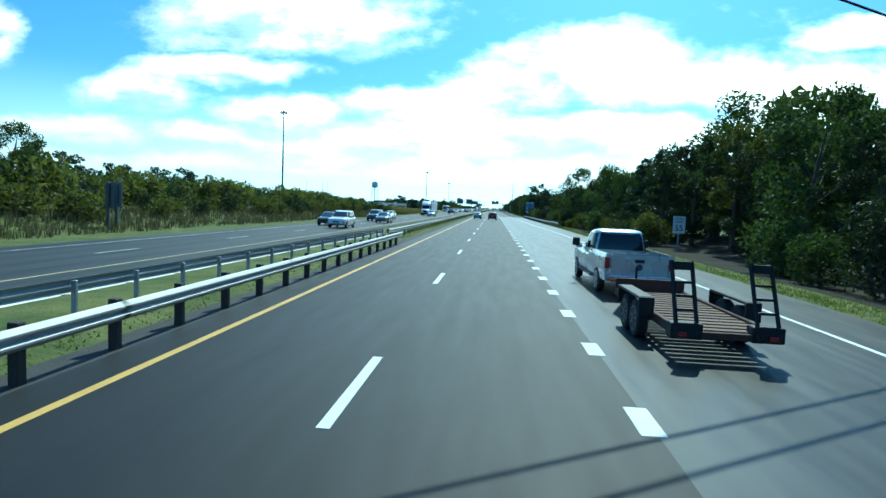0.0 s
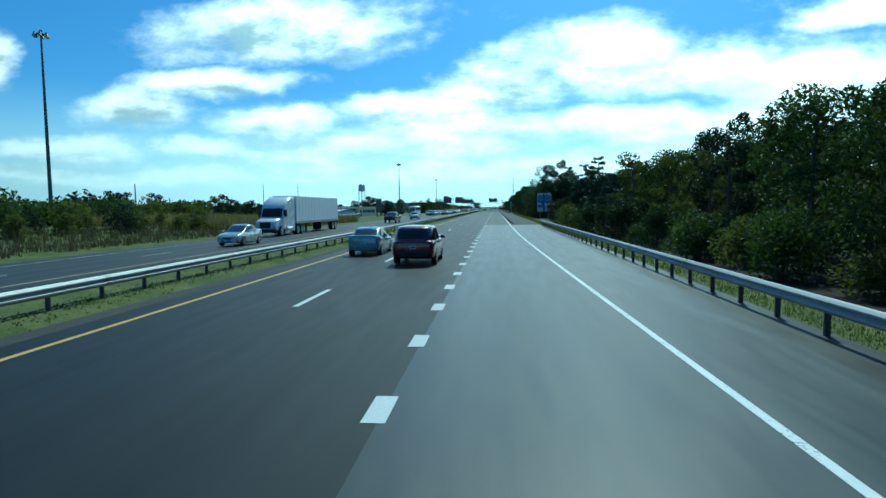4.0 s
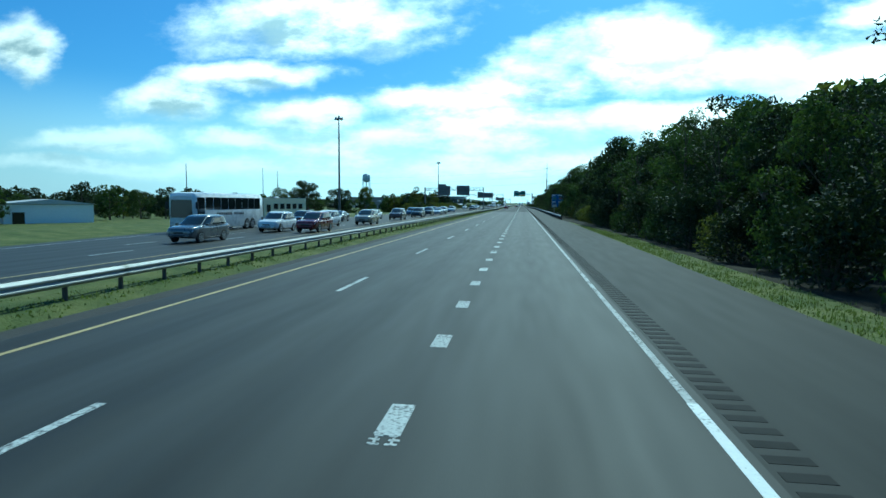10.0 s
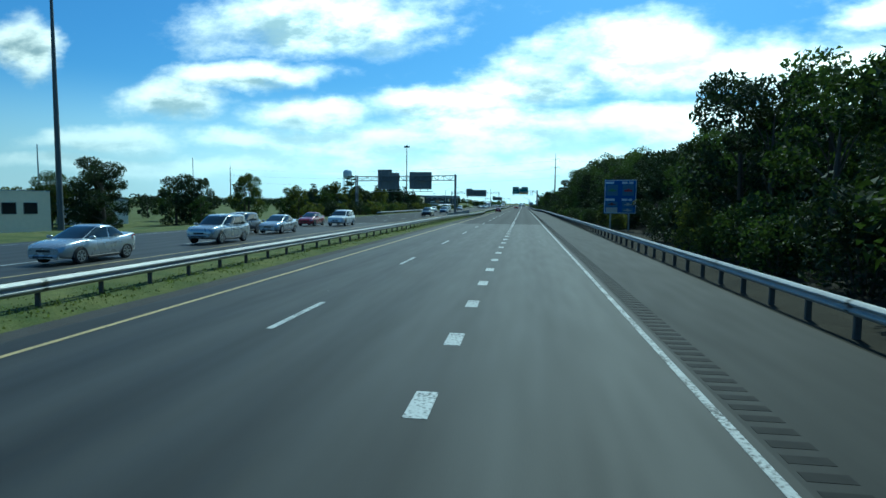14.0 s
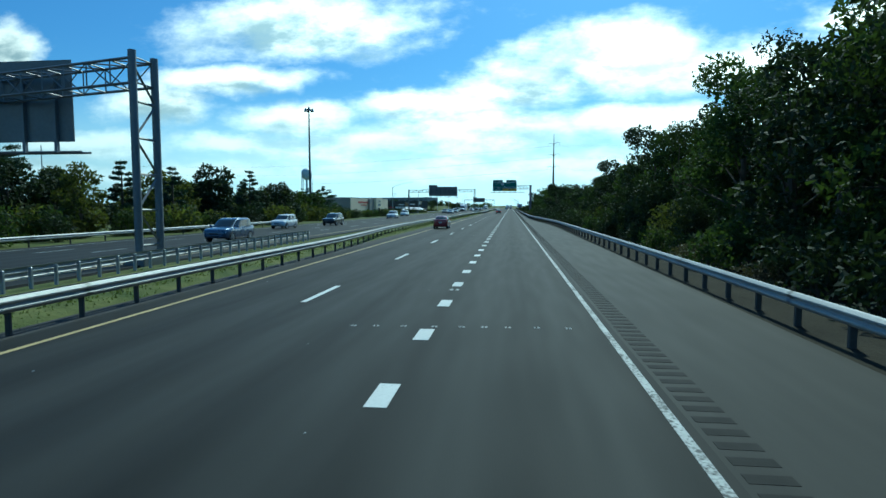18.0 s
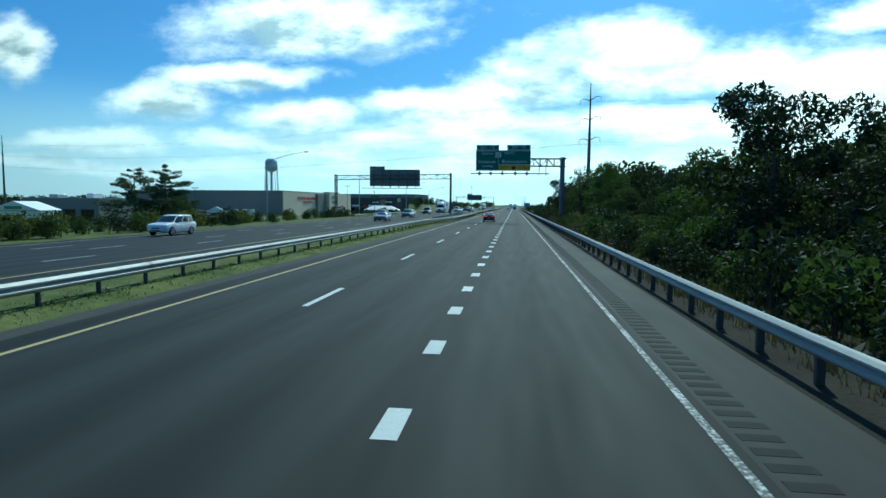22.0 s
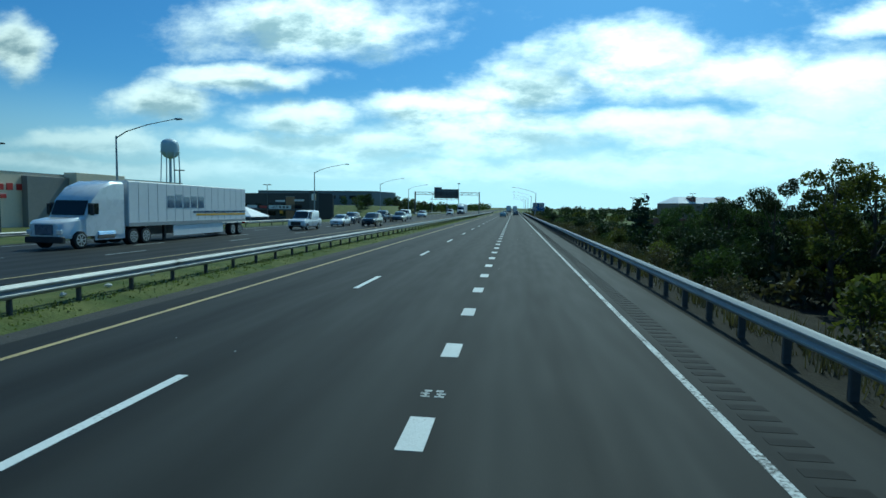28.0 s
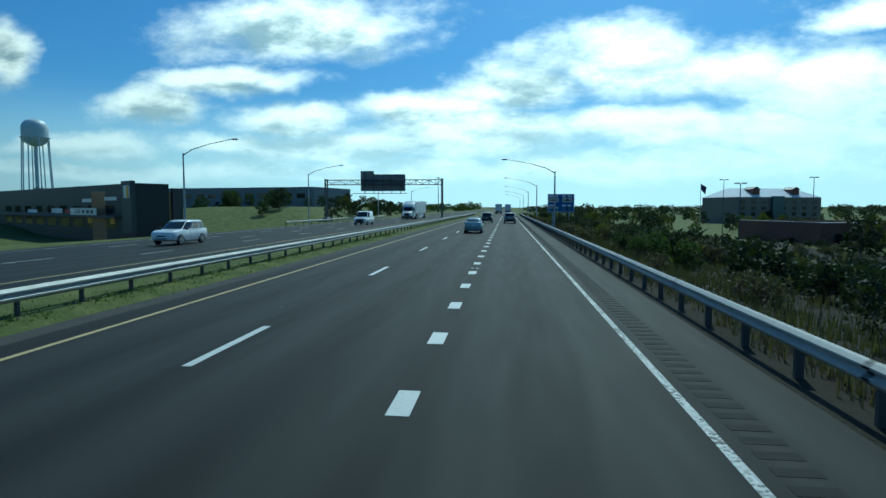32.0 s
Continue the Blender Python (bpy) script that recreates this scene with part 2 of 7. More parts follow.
GRAVEL = mat("dirt_and_gravel", (0.034, 0.032, 0.029), 0.9, 0, 0.35, 2.5, 0.8, 30)
BARK = mat("bark", (0.085, 0.068, 0.05), 0.9, 0, 0.3, 2.0, 0.6, 14, per_object=0.3)
LEAF_A = mat("broad_leaf", (0.044, 0.066, 0.0225), 0.7, 0, 0.2, 0.6, spec=0.2, island=0.7, per_object=0.5, leaf=0.36)
LEAF_B = mat("yellowing_leaf", (0.076, 0.084, 0.027), 0.7, 0, 0.2, 0.6, spec=0.2, island=0.7, per_object=0.5, leaf=0.44)
LEAF_C = mat("dark_leaf", (0.026, 0.038, 0.018), 0.7, 0, 0.2, 0.6, spec=0.2, island=0.7, per_object=0.5, leaf=0.22)
NEEDLE = mat("pine_needles", (0.026, 0.050, 0.024), 0.6, 0, 0.2, 0.6, island=0.6, per_object=0.3, leaf=0.2)
REED = mat("dry_reed_grass", (0.20, 0.165, 0.075), 0.7, 0, 0.25, 0.5, island=0.8, leaf=0.25)
GRASS_BLADE = mat("grass_blades", (0.084, 0.102, 0.040), 0.6, 0, 0.3, 0.4, island=0.5, leaf=0.5)
DULL_BLADE = mat("dull_weed_blades", (0.062, 0.062, 0.030), 0.7, 0, 0.3, 0.4, island=0.7, leaf=0.3)
WEED = mat("dry_weeds", (0.082, 0.072, 0.040), 0.7, 0, 0.3, 0.5, island=0.7, leaf=0.25)


def ground_material():
    m = bpy.data.materials.new("mown_grass")
    m.use_nodes = True
    nt = m.node_tree
    b = nt.nodes["Principled BSDF"]
    b.inputs["Roughness"].default_value = 0.9
    b.inputs["Specular IOR Level"].default_value = 0.15
    tc = nt.nodes.new("ShaderNodeTexCoord")

    def nz(s, d=5.0):
        n = nt.nodes.new("ShaderNodeTexNoise")
        n.inputs["Scale"].default_value, n.inputs["Detail"].default_value = s, d
        nt.links.new(tc.outputs["Object"], n.inputs["Vector"])
        return n.outputs["Fac"]

    r1, r2 = nt.nodes.new("ShaderNodeValToRGB"), nt.nodes.new("ShaderNodeMix")
    r1.color_ramp.elements[0].position, r1.color_ramp.elements[1].position = 0.32, 0.68
    r1.color_ramp.elements[0].color, r1.color_ramp.elements[1].color = (0.058, 0.083, 0.025, 1), (0.135, 0.145, 0.052, 1)
    r2.data_type, r2.blend_type = "RGBA", "MULTIPLY"
    r2.inputs["Factor"].default_value = 0.75
    fine = nt.nodes.new("ShaderNodeValToRGB")
    fine.color_ramp.elements[0].color, fine.color_ramp.elements[1].color = (0.45, 0.46, 0.42, 1), (1.5, 1.45, 1.3, 1)
    nt.links.new(nz(0.6, 9.0), r1.inputs[0])
    nt.links.new(nz(5.0, 9.0), fine.inputs[0])
    nt.links.new(r1.outputs[0], r2.inputs["A"])
    nt.links.new(fine.outputs[0], r2.inputs["B"])
    nt.links.new(r2.outputs["Result"], b.inputs["Base Color"])
    bp = nt.nodes.new("ShaderNodeBump")
    bp.inputs["Strength"].default_value, bp.inputs["Distance"].default_value = 0.8, 0.06
    nt.links.new(nz(14.0, 8.0), bp.inputs["Height"])
    nt.links.new(bp.outputs[0], b.inputs["Normal"])
    return m


GRASS = ground_material()
# litter colour kept dark so that it also carries the shade beneath the trees
SHADED_LITTER = mat("shaded_leaf_litter_and_weeds", (0.031, 0.0285, 0.0215), 0.95, 0, 0.45, 1.5, 1.0, 18, spec=0.1)


# ---- mesh helpers ----
class Shape:
    """Collects vertices and faces of one mesh."""

    def __init__(self):
        self.v, self.f = [], []

    def add(self, verts, faces):
        n = len(self.v)
        self.v.extend(tuple(p) for p in verts)
        self.f.extend(tuple(i + n for i in f) for f in faces)
        return self

    def box(self, x0, x1, y0, y1, z0, z1, bevel=0.0):
        if bevel <= 0:
            p = [(x, y, z) for z in (z0, z1) for y in (y0, y1) for x in (x0, x1)]
            return self.add(p, [(0, 2, 3, 1), (4, 5, 7, 6), (0, 1, 5, 4), (2, 6, 7, 3), (0, 4, 6, 2), (1, 3, 7, 5)])
        c = bevel
        rings = []
        for z, s in ((z0, c), (z0 + c, 0), (z1 - c, 0), (z1, c)):
            rings.append([(x0 + s + c, y0 + s, z), (x1 - s - c, y0 + s, z), (x1 - s, y0 + s + c, z), (x1 - s, y1 - s - c, z),
                          (x1 - s - c, y1 - s, z), (x0 + s + c, y1 - s, z), (x0 + s, y1 - s - c, z), (x0 + s, y0 + s + c, z)])
        return self.loft(rings)

    def loft(self, rings, closed=True, caps=True):
        n, k = len(rings[0]), len(rings)
        pts = [p for r in rings for p in r]
        faces = []
        for j in range(k - 1):
            for i in range(n if closed else n - 1):
                a, b = j * n + i, j * n + (i + 1) % n
                faces.append((a, b, b + n, a + n))
        if caps:
            faces.append(tuple(range(n - 1, -1, -1)))
            faces.append(tuple((k - 1) * n + i for i in range(n)))
        return self.add(pts, faces)

    def tube(self, points, radii, sides=8, caps=True):
        """A round tube through points; radii one number or one a point."""
        pts = [Vector(p) for p in points]
        if isinstance(radii, (int, float)):
            radii = [radii] * len(pts)
        rings = []
        for i, p in enumerate(pts):
            d = (pts[min(i + 1, len(pts) - 1)] - pts[max(i - 1, 0)]).normalized()
            ref = Vector((0, 0, 1)) if abs(d.z) < 0.9 else Vector((1, 0, 0))
            a = d.cross(ref).normalized()
            b = d.cross(a)
            rings.append([tuple(p + (a * math.cos(t) + b * math.sin(t)) * radii[i]) for t in (2 * math.pi * s / sides for s in range(sides))])
        return self.loft(rings, True, caps)

    def beam(self, p, q, w=0.08):
        """A square bar from p to q."""
        return self.tube([p, q], w * 0.7071, 4)

    def disc_stack(self, centre, axis, profile, sides=20):
        """A lathe: profile of (along, radius) about an axis 'x', 'y' or 'z'."""
        rings = []
        for along, r in profile:
            ring = []
            for s in range(sides):
                t = 2 * math.pi * s / sides
                a, b = r * math.cos(t), r * math.sin(t)
                o = {"x": (along, a, b), "y": (a, along, b), "z": (a, b, along)}[axis]
                ring.append((centre[0] + o[0], centre[1] + o[1], centre[2] + o[2]))
            rings.append(ring)
        return self.loft(rings)

    def mesh(self, name, material, smooth=False):
        me = bpy.data.meshes.new(name)
        me.from_pydata(self.v, [], self.f)
        if material:
            me.materials.append(material)
        bm = bmesh.new()
        bm.from_mesh(me)
        bmesh.ops.recalc_face_normals(bm, faces=bm.faces)
        bm.to_mesh(me)
        bm.free()
        if smooth:
            me.polygons.foreach_set("use_smooth", [True] * len(me.polygons))
            me.set_sharp_from_angle(angle=radians(38))
        return me


def part(name, shape, material, parent, label="", smooth=False):
    """Links a shape (or a ready mesh) as one mesh object under a thing or under a part."""
    me = shape if isinstance(shape, bpy.types.Mesh) else shape.mesh(name, material, smooth)
    ob = new(name, me)
    ob.parent = parent
    if label:
        ob["label"] = label
    return ob


def thing(name, label, category, group="", kind="", at=None):
    ob = new(name)
    ob.empty_display_size = 0.3
    if at is not None:
        ob.matrix_world = at
    return tagged(ob, label, category, group, kind)


def solo(name, shape, material, label, category, group="", kind="", smooth=False):
    me = shape if isinstance(shape, bpy.types.Mesh) else shape.mesh(name, material, smooth)
    return tagged(new(name, me), label, category, group, kind)


def smoothstep(a, b, x):
    t = min(max((x - a) / (b - a), 0.0), 1.0)
    return t * t * (3 - 2 * t)


# ---- ground and roads ----
def far_edge(y):
    """The outer edge of the westbound carriageway."""
    return -24.6 - 6.9 * smoothstep(235, 310, y)


def west_z(x):
    """The westbound road falls gently from the median to its outer edge."""
    return -0.02 * max(0.0, -14.0 - x)


def east_edge(y):
    return 7.9 - 0.7 * smoothstep(338, 352, y) - 2.0 * smoothstep(528, 588, y)


def ground_z(x, y):
    if x > 0:
        drop = -0.06 - 0.25 * smoothstep(east_edge(y) + 0.5, east_edge(y) + 5, x)
        drop -= 3.6 * smoothstep(730, 800, y) * smoothstep(9, 40, x)
        drop -= 0.9 * smoothstep(500, 600, y) * smoothstep(7, 12, x)
        drop += 1.3 * smoothstep(10, 20, x) * smoothstep(40, 0, abs(y - 60)) * 0.6
    else:
        mid = smoothstep(-8.4, -9.3, x) * smoothstep(-13.8, -11.8, x)
        drop = -0.05 + (0.06 + 0.14 * smoothstep(36, 50, y)) * mid
        e = far_edge(y)
        drop += west_z(max(x, e))
        drop += 1.5 * smoothstep(e - 2, e - 12, x) * smoothstep(240, 120, y)
        drop -= 2.3 * smoothstep(e - 4, e - 30, x) * smoothstep(240, 330, y)
        drop -= 2.8 * smoothstep(e - 1.5, e - 12, x) * smoothstep(885, 905, y) * smoothstep(1010, 985, y)
        drop += 0.5 * smoothstep(e - 2, e - 8, x) * smoothstep(250, 280, y) * smoothstep(420, 380, y)
    bank = 5.5 * smoothstep(-48, -75, x) * smoothstep(-150, -112, x) * smoothstep(1000, 1040, y) * smoothstep(1250, 1150, y)
    far = max(abs(x) - 250, 0) * 0.004 + max(y - 1500, 0) * 0.003
    return drop + bank + far + 0.12 * noise.noise((x * 0.06, y * 0.06, 0.3)) * smoothstep(8, 20, abs(x + 8))


def build_ground():
    xs = sorted(set([-3000, -2000, -1300, -900, -650, -480, -360, -280, -220, -180, -150, -125, -105, -90, -78] + [-70 + 4 * i for i in range(9)] +
                    [-37.7 + 1.3 * i for i in range(12)] + [-22, -14.2, -13.6, -12.8, -11.8, -10.8, -9.8, -9, -8.2, -7.7, -7.2, -3, 3, 5.6, 6.2, 6.8, 7.6, 8.2, 8.8, 9.6, 10.6, 12, 14, 16, 19, 22, 26, 30, 36, 44, 54, 68, 85, 110, 140, 180, 240, 320, 450, 650, 950, 1400, 2000, 3000]))
    ys = [-400, -250, -150, -100, -70, -50] + [-40 + 8 * i for i in range(143)] + [1120, 1150, 1190, 1240, 1300, 1400, 1550, 1750, 2000, 2400, 2900, 3500, 4200]
    s = Shape()
    nx = len(xs)
    verts = []
    for y in ys:
        for x in xs:
            under = far_edge(y) + 0.4 < x < -14.0 or -7.4 < x < east_edge(y) - 0.5
            verts.append((x, y, -0.75 if under else ground_z(x, y)))
    faces = [(j * nx + i, j * nx + i + 1, (j + 1) * nx + i + 1, (j + 1) * nx + i) for j in range(len(ys) - 1) for i in range(nx - 1)]
    s.add(verts, faces)
    solo("ground", s, GRASS, "mown green verge grass running out to fields", "ground", kind="structure", smooth=True)


build_ground()


def strip(name, x0, x1, y0, y1, z, material, label, step=8.0, thick=0.4, category="road"):
    """A slab of carriageway; its edges may be functions of y."""
    f0 = x0 if callable(x0) else (lambda y: x0)
    f1 = x1 if callable(x1) else (lambda y: x1)
    s = Shape()
    n = max(1, int((y1 - y0) / step))
    rings = []
    for i in range(n + 1):
        y = y0 + (y1 - y0) * i / n
        a, b = f0(y), f1(y)
        za, zb = z + west_z(a), z + west_z(b)
        rings.append([(a - 0.12, y, za - thick), (b + 0.12, y, zb - thick), (b, y, zb), (a, y, za)])
    s.loft(rings)
    return solo(name, s, material, label, category, kind="structure")


strip("road_east_new", -7.75, 0.05, -300, 183, 0.0, FRESH_ASPHALT, "fresh black asphalt of two eastbound lanes")
strip("road_east_right", 0.05, east_edge, -300, 183, 0.0, POLISHED_ASPHALT, "pale worn asphalt of the outer lane and shoulder")
strip("road_east_old", -7.75, 3.75, 183, 428, 0.0, OLD_ASPHALT, "worn grey asphalt of three eastbound lanes", 16)
strip("road_east_dark", -7.75, 3.75, 428, 2600, 0.0, DARK_ASPHALT, "smooth dark asphalt of three eastbound lanes", 16)
strip("shoulder_east", 3.75, east_edge, 183, 600, 0.0, PALE_ASPHALT, "pale asphalt hard shoulder", 8)
strip("shoulder_east_dark", 3.75, east_edge, 600, 2600, 0.0, DARK_ASPHALT, "dark asphalt hard shoulder", 8)
strip("road_west", far_edge, -13.9, -300, 428, 0.0, OLD_ASPHALT, "worn grey asphalt of the westbound carriageway", 8)
strip("road_west_dark", far_edge, -13.9, 428, 2600, 0.0, DARK_ASPHALT, "dark asphalt of the widened westbound carriageway", 8)
strip("median_edge_dirt", lambda y: -8.42 + 0.16 * noise.noise((0, y * 0.22, 8)), -7.75, -100, 1200, -0.012, GRAVEL, "narrow dark gravel edge beside the asphalt", 3, 0.2, "verge")


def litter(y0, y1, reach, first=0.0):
    """A sheet of leaf litter lying on the ground under the roadside trees and scrub, tree shade included in its dark
    colour.
    """
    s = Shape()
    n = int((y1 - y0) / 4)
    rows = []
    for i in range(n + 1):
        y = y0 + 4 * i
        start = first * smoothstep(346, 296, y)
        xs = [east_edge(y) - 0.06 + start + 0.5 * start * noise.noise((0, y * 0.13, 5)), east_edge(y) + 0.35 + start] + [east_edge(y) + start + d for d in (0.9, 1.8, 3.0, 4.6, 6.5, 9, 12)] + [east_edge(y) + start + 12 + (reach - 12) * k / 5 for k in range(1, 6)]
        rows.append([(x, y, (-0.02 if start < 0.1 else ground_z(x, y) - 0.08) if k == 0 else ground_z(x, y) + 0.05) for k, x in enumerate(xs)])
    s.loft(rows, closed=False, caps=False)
    return solo("verge_litter", s, SHADED_LITTER, "leaf litter and weeds under roadside trees, darkened for their shade", "verge", kind="structure", smooth=True)


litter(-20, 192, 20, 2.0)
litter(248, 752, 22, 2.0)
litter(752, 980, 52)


def line(name, x, w, y0, y1, material, label, step=20.0, z=0.004):
    fx = x if callable(x) else (lambda y: x)
    s = Shape()
    n = max(1, int((y1 - y0) / step))
    rows = []
    for i in range(n + 1):
        y = y0 + (y1 - y0) * i / n
        a, b = fx(y) - w / 2, fx(y) + w / 2
        za, zb = z + west_z(a), z + west_z(b)
        rows.append([(a, y, za - 0.02), (b, y, zb - 0.02), (b, y, zb), (a, y, za)])
    s.loft(rows)
    return solo(name, s, material, label, "road marking", kind="structure")


line("yellow_line_east", -6.93, 0.15, -100, 200, YELLOW_PAINT, "solid yellow edge line on fresh asphalt")
line("yellow_line_east_faded", -6.93, 0.13, 200, 1800, FADED_YELLOW, "faded solid yellow edge line on asphalt")
line("yellow_line_west", -15.2, 0.14, -100, 1800, FADED_YELLOW, "faded solid yellow edge line on the westbound road")
line("white_edge_line", lambda y: 3.57 + 2.1 * (1 - smoothstep(50, 165, y)), 0.14, -100, 262, WHITE_PAINT, "solid white edge line on asphalt", 10)
line("white_edge_line_worn", 3.57, 0.12, 262, 574, WORN_PAINT, "worn solid white edge line on asphalt", 20)
line("white_edge_line_frayed", 3.57, 0.11, 574, 668, FRAYED_PAINT, "white edge line worn down to scattered flakes", 20)
line("white_edge_line_late", 3.57, 0.12, 668, 1800, WORN_PAINT, "thin solid white edge line on dark asphalt", 20)
line("white_line_west", lambda y: far_edge(y) + 1.8, 0.15, -100, 1800, WORN_PAINT, "worn white edge line on the westbound road", 10)


def slab_mesh(name, w, length, material):
    return Shape().box(-w / 2, w / 2, 0, length, -0.015, 0.005).mesh(name, material)


dash_new, dash_old = slab_mesh("dash", 0.16, 3.05, WHITE_PAINT), slab_mesh("dash", 0.14, 3.05, WORN_PAINT)
dot_new, dot_old = slab_mesh("dash", 0.30, 0.95, WHITE_PAINT), slab_mesh("dash", 0.30, 0.95, WORN_PAINT)
stud = Shape()
for sd in (-1, 1):
    for y0, y1, x0, x1 in ((0.0, 0.05, 0.03, 0.16), (0.11, 0.16, 0.05, 0.17), (0.22, 0.29, 0.03, 0.13), (0.05, 0.22, 0.08, 0.11)):
        stud.box(min(sd * x0, sd * x1), max(sd * x0, sd * x1), y0, y1, -0.015, 0.004)
stud = stud.mesh("marker_patch", WORN_PAINT)


def row_of_dashes(name, label, x, first, period, count, mesh_of):
    top = thing(name, label, "road marking", kind="structure")
    for i in range(count):
        o = part("dash", mesh_of(first + i * period), None, top)
        o.location = (x, first + i * period, west_z(x))
    return top


row_of_dashes("lane_dashes", "broken white lane line of long dashes", -3.71, -18.4, 12.192, 16, lambda y: dash_new)
row_of_dashes("lane_dashes_old", "worn broken white lane line of long dashes", -3.71, 184.66, 12.192, 90, lambda y: dash_new if y > 440 else dash_old)
# the short wide dashes were laid in runs that keep slightly different steps
DOT_RUNS = [-18.5, 6.92, 31.91, 60.81, 86.46, 159.72, 183.59, 208.89, 234.75, 260.92, 291.29, 317.75, 343.06, 367.33, 442.72, 470.29, 495.61, 529.07, 550.38, 579.96, 611.93, 640.04, 669.93, 746.99, 773.09, 806.32, 832.05, 857.6, 1220.0]
dots = thing("lane_dots", "dotted white line of short wide dashes", "road marking", kind="structure")
for a, b in zip(DOT_RUNS, DOT_RUNS[1:]):
    n = round((b - a) / 3.7)
    for k in range(n):
        at = a + (b - a) * k / n
        o = part("dash", dot_old if 186 < at < 420 else dot_new, None, dots)
        o.location = (0.0, at - 0.47, 0)
row_of_dashes("lane_dashes_west", "broken white lane line on the westbound road", -18.8, -26.0, 12.192, 100, lambda y: dash_old)
row_of_dashes("lane_dashes_west_outer", "second broken white lane line on the westbound road", -22.4, 225.0, 12.192, 80, lambda y: dash_old)
row_of_dashes("lane_dashes_west_ramp", "third broken white lane line on the westbound road", -26.0, 420.0, 12.192, 60, lambda y: dash_old)
patches = thing("marker_patches", "pairs of pale patches where road markers were lifted", "road marking", kind="structure")
for i in range(37):
    o = part("marker_patch", stud, None, patches)
    o.location = (0.0, 187.0 + 24.4 * i, 0)
for i in range(9):
    o = part("marker_patch", stud, None, patches)
    o.location = (-1.6 + i * 0.55 + 0.08 * math.sin(i * 5), 474.5 + 0.03 * i, 0)
    o.scale = (0.42, 0.45, 1)
rumble = Shape()
for i in range(2350):
    y = 186 + i * 0.37
    if noise.noise((0, y * 0.35, 2)) > -0.8:
        rumble.box(3.82, 4.27, y, y + 0.19, -0.01, 0.004)
solo("rumble_strip", rumble, GROOVE, "row of dark milled rumble strip grooves", "rumble strip", kind="stuff")

# ---- guard rails ----
W_PROFILE = [(0.0, 0.0), (0.03, 0.02), (0.083, 0.07), (0.083, 0.10), (0.02, 0.145), (0.02, 0.165), (0.083, 0.21), (0.083, 0.24), (0.03, 0.29), (0.0, 0.31)]


def guard_rail(name, label, path, y0, y1, face, post_mat, post_gap=1.905, top=0.78, both=False, wide=0.11):
    """A W-beam on posts along x = path(y); face +1 turns the beam to +x, -1 to -x."""
    top_thing = thing(name, label, "guard rail")
    deep = wide / 2 if post_mat is TIMBER else wide * 0.34
    post = Shape().box(-wide / 2, wide / 2, -deep, deep, -0.45, top + (0.05 if post_mat is TIMBER else -0.03), 0.012).mesh("post", post_mat)
    sides = (face, -face) if both else (face,)
    n = int((y1 - y0) / post_gap)
    for i in range(n + 1):
        y = y0 + i * post_gap
        o = part("post", post, None, top_thing)
        o.location = (path(y), y, 0)
    seg = post_gap * 4
    m = max(1, math.ceil((y1 - y0) / seg))
    for k in range(m):
        a, b = y0 + k * seg, min(y0 + (k + 1) * seg + 0.15, y1)
        for sd in sides:
            s = Shape()
            rings = []
            for y in (a, (a + b) / 2, b):
                x = path(y)
                outer = [(x + sd * (wide / 2 + 0.02 + d), y, top - 0.31 + h) for d, h in W_PROFILE]
                inner = [(x + sd * (wide / 2 + 0.02 + d - 0.006), y, top - 0.31 + h) for d, h in reversed(W_PROFILE)]
                rings.append(outer + inner)
            s.loft(rings)
            part("beam", s, GALV, top_thing)
    return top_thing


def median_x(y):
    shift = smoothstep(436, 466, y) * smoothstep(520, 490, y) + smoothstep(640, 662, y) * smoothstep(730, 712, y)
    return -9.35 + 1.35 * shift


guard_rail("guard_rail", "galvanised rail on dark timber posts along the median", lambda y: -7.95, -60, 37, 1, TIMBER, 1.905, 0.76, wide=0.15)
guard_rail("guard_rail", "galvanised rail seen from behind on pale posts", lambda y: -10.25 + 0.7 * smoothstep(0, 40, y), -60, 40, -1, GALV_OLD, 1.905, 0.78)
for a, b in ((40, 330), (330, 620), (620, 910), (910, 1040)):
    guard_rail("guard_rail", "long double-faced galvanised guard rail in the median", median_x, a, b, 1, POST_STEEL, 1.905, 0.76, both=True)
guard_rail("guard_rail", "galvanised rail with close posts behind a gantry leg", lambda y: -11.4 - 1.0 * smoothstep(455, 500, y), 452, 502, -1, GALV_OLD, 0.95, 0.8)
guard_rail("guard_rail", "galvanised rail with close posts behind a gantry leg", lambda y: -10.4 - 1.6 * smoothstep(665, 715, y), 655, 722, -1, GALV_OLD, 0.95, 0.8)


def right_x(y):
    return 7.62 - 2.0 * smoothstep(528, 588, y)


guard_rail("guard_rail", "galvanised guard rail beside the shoulder under trees", lambda y: 8.3 - 0.6 * smoothstep(92, 110, y), 90, 178, -1, POST_STEEL, 1.905, 0.76)
for a, b in ((346, 610), (610, 875), (875, 1040)):
    guard_rail("guard_rail", "long galvanised guard rail along the hard shoulder", right_x, a, b, -1, POST_STEEL, 1.905, 0.74, wide=0.13)
for a, b in ((484, 545), (690, 830), (930, 1000)):
    far_rail = guard_rail("guard_rail", "galvanised guard rail on the far side of the westbound road", lambda y: far_edge(y) - 0.5, a, b, 1, POST_STEEL, 3.81, 0.76)
    far_rail.location.z = west_z(-31.5)
guard_rail("guard_rail", "galvanised guard rail along a slip road bank", lambda y: -34.5 - 0.12 * (y - 235), 205, 268, 1, POST_STEEL, 3.81, 1.2)

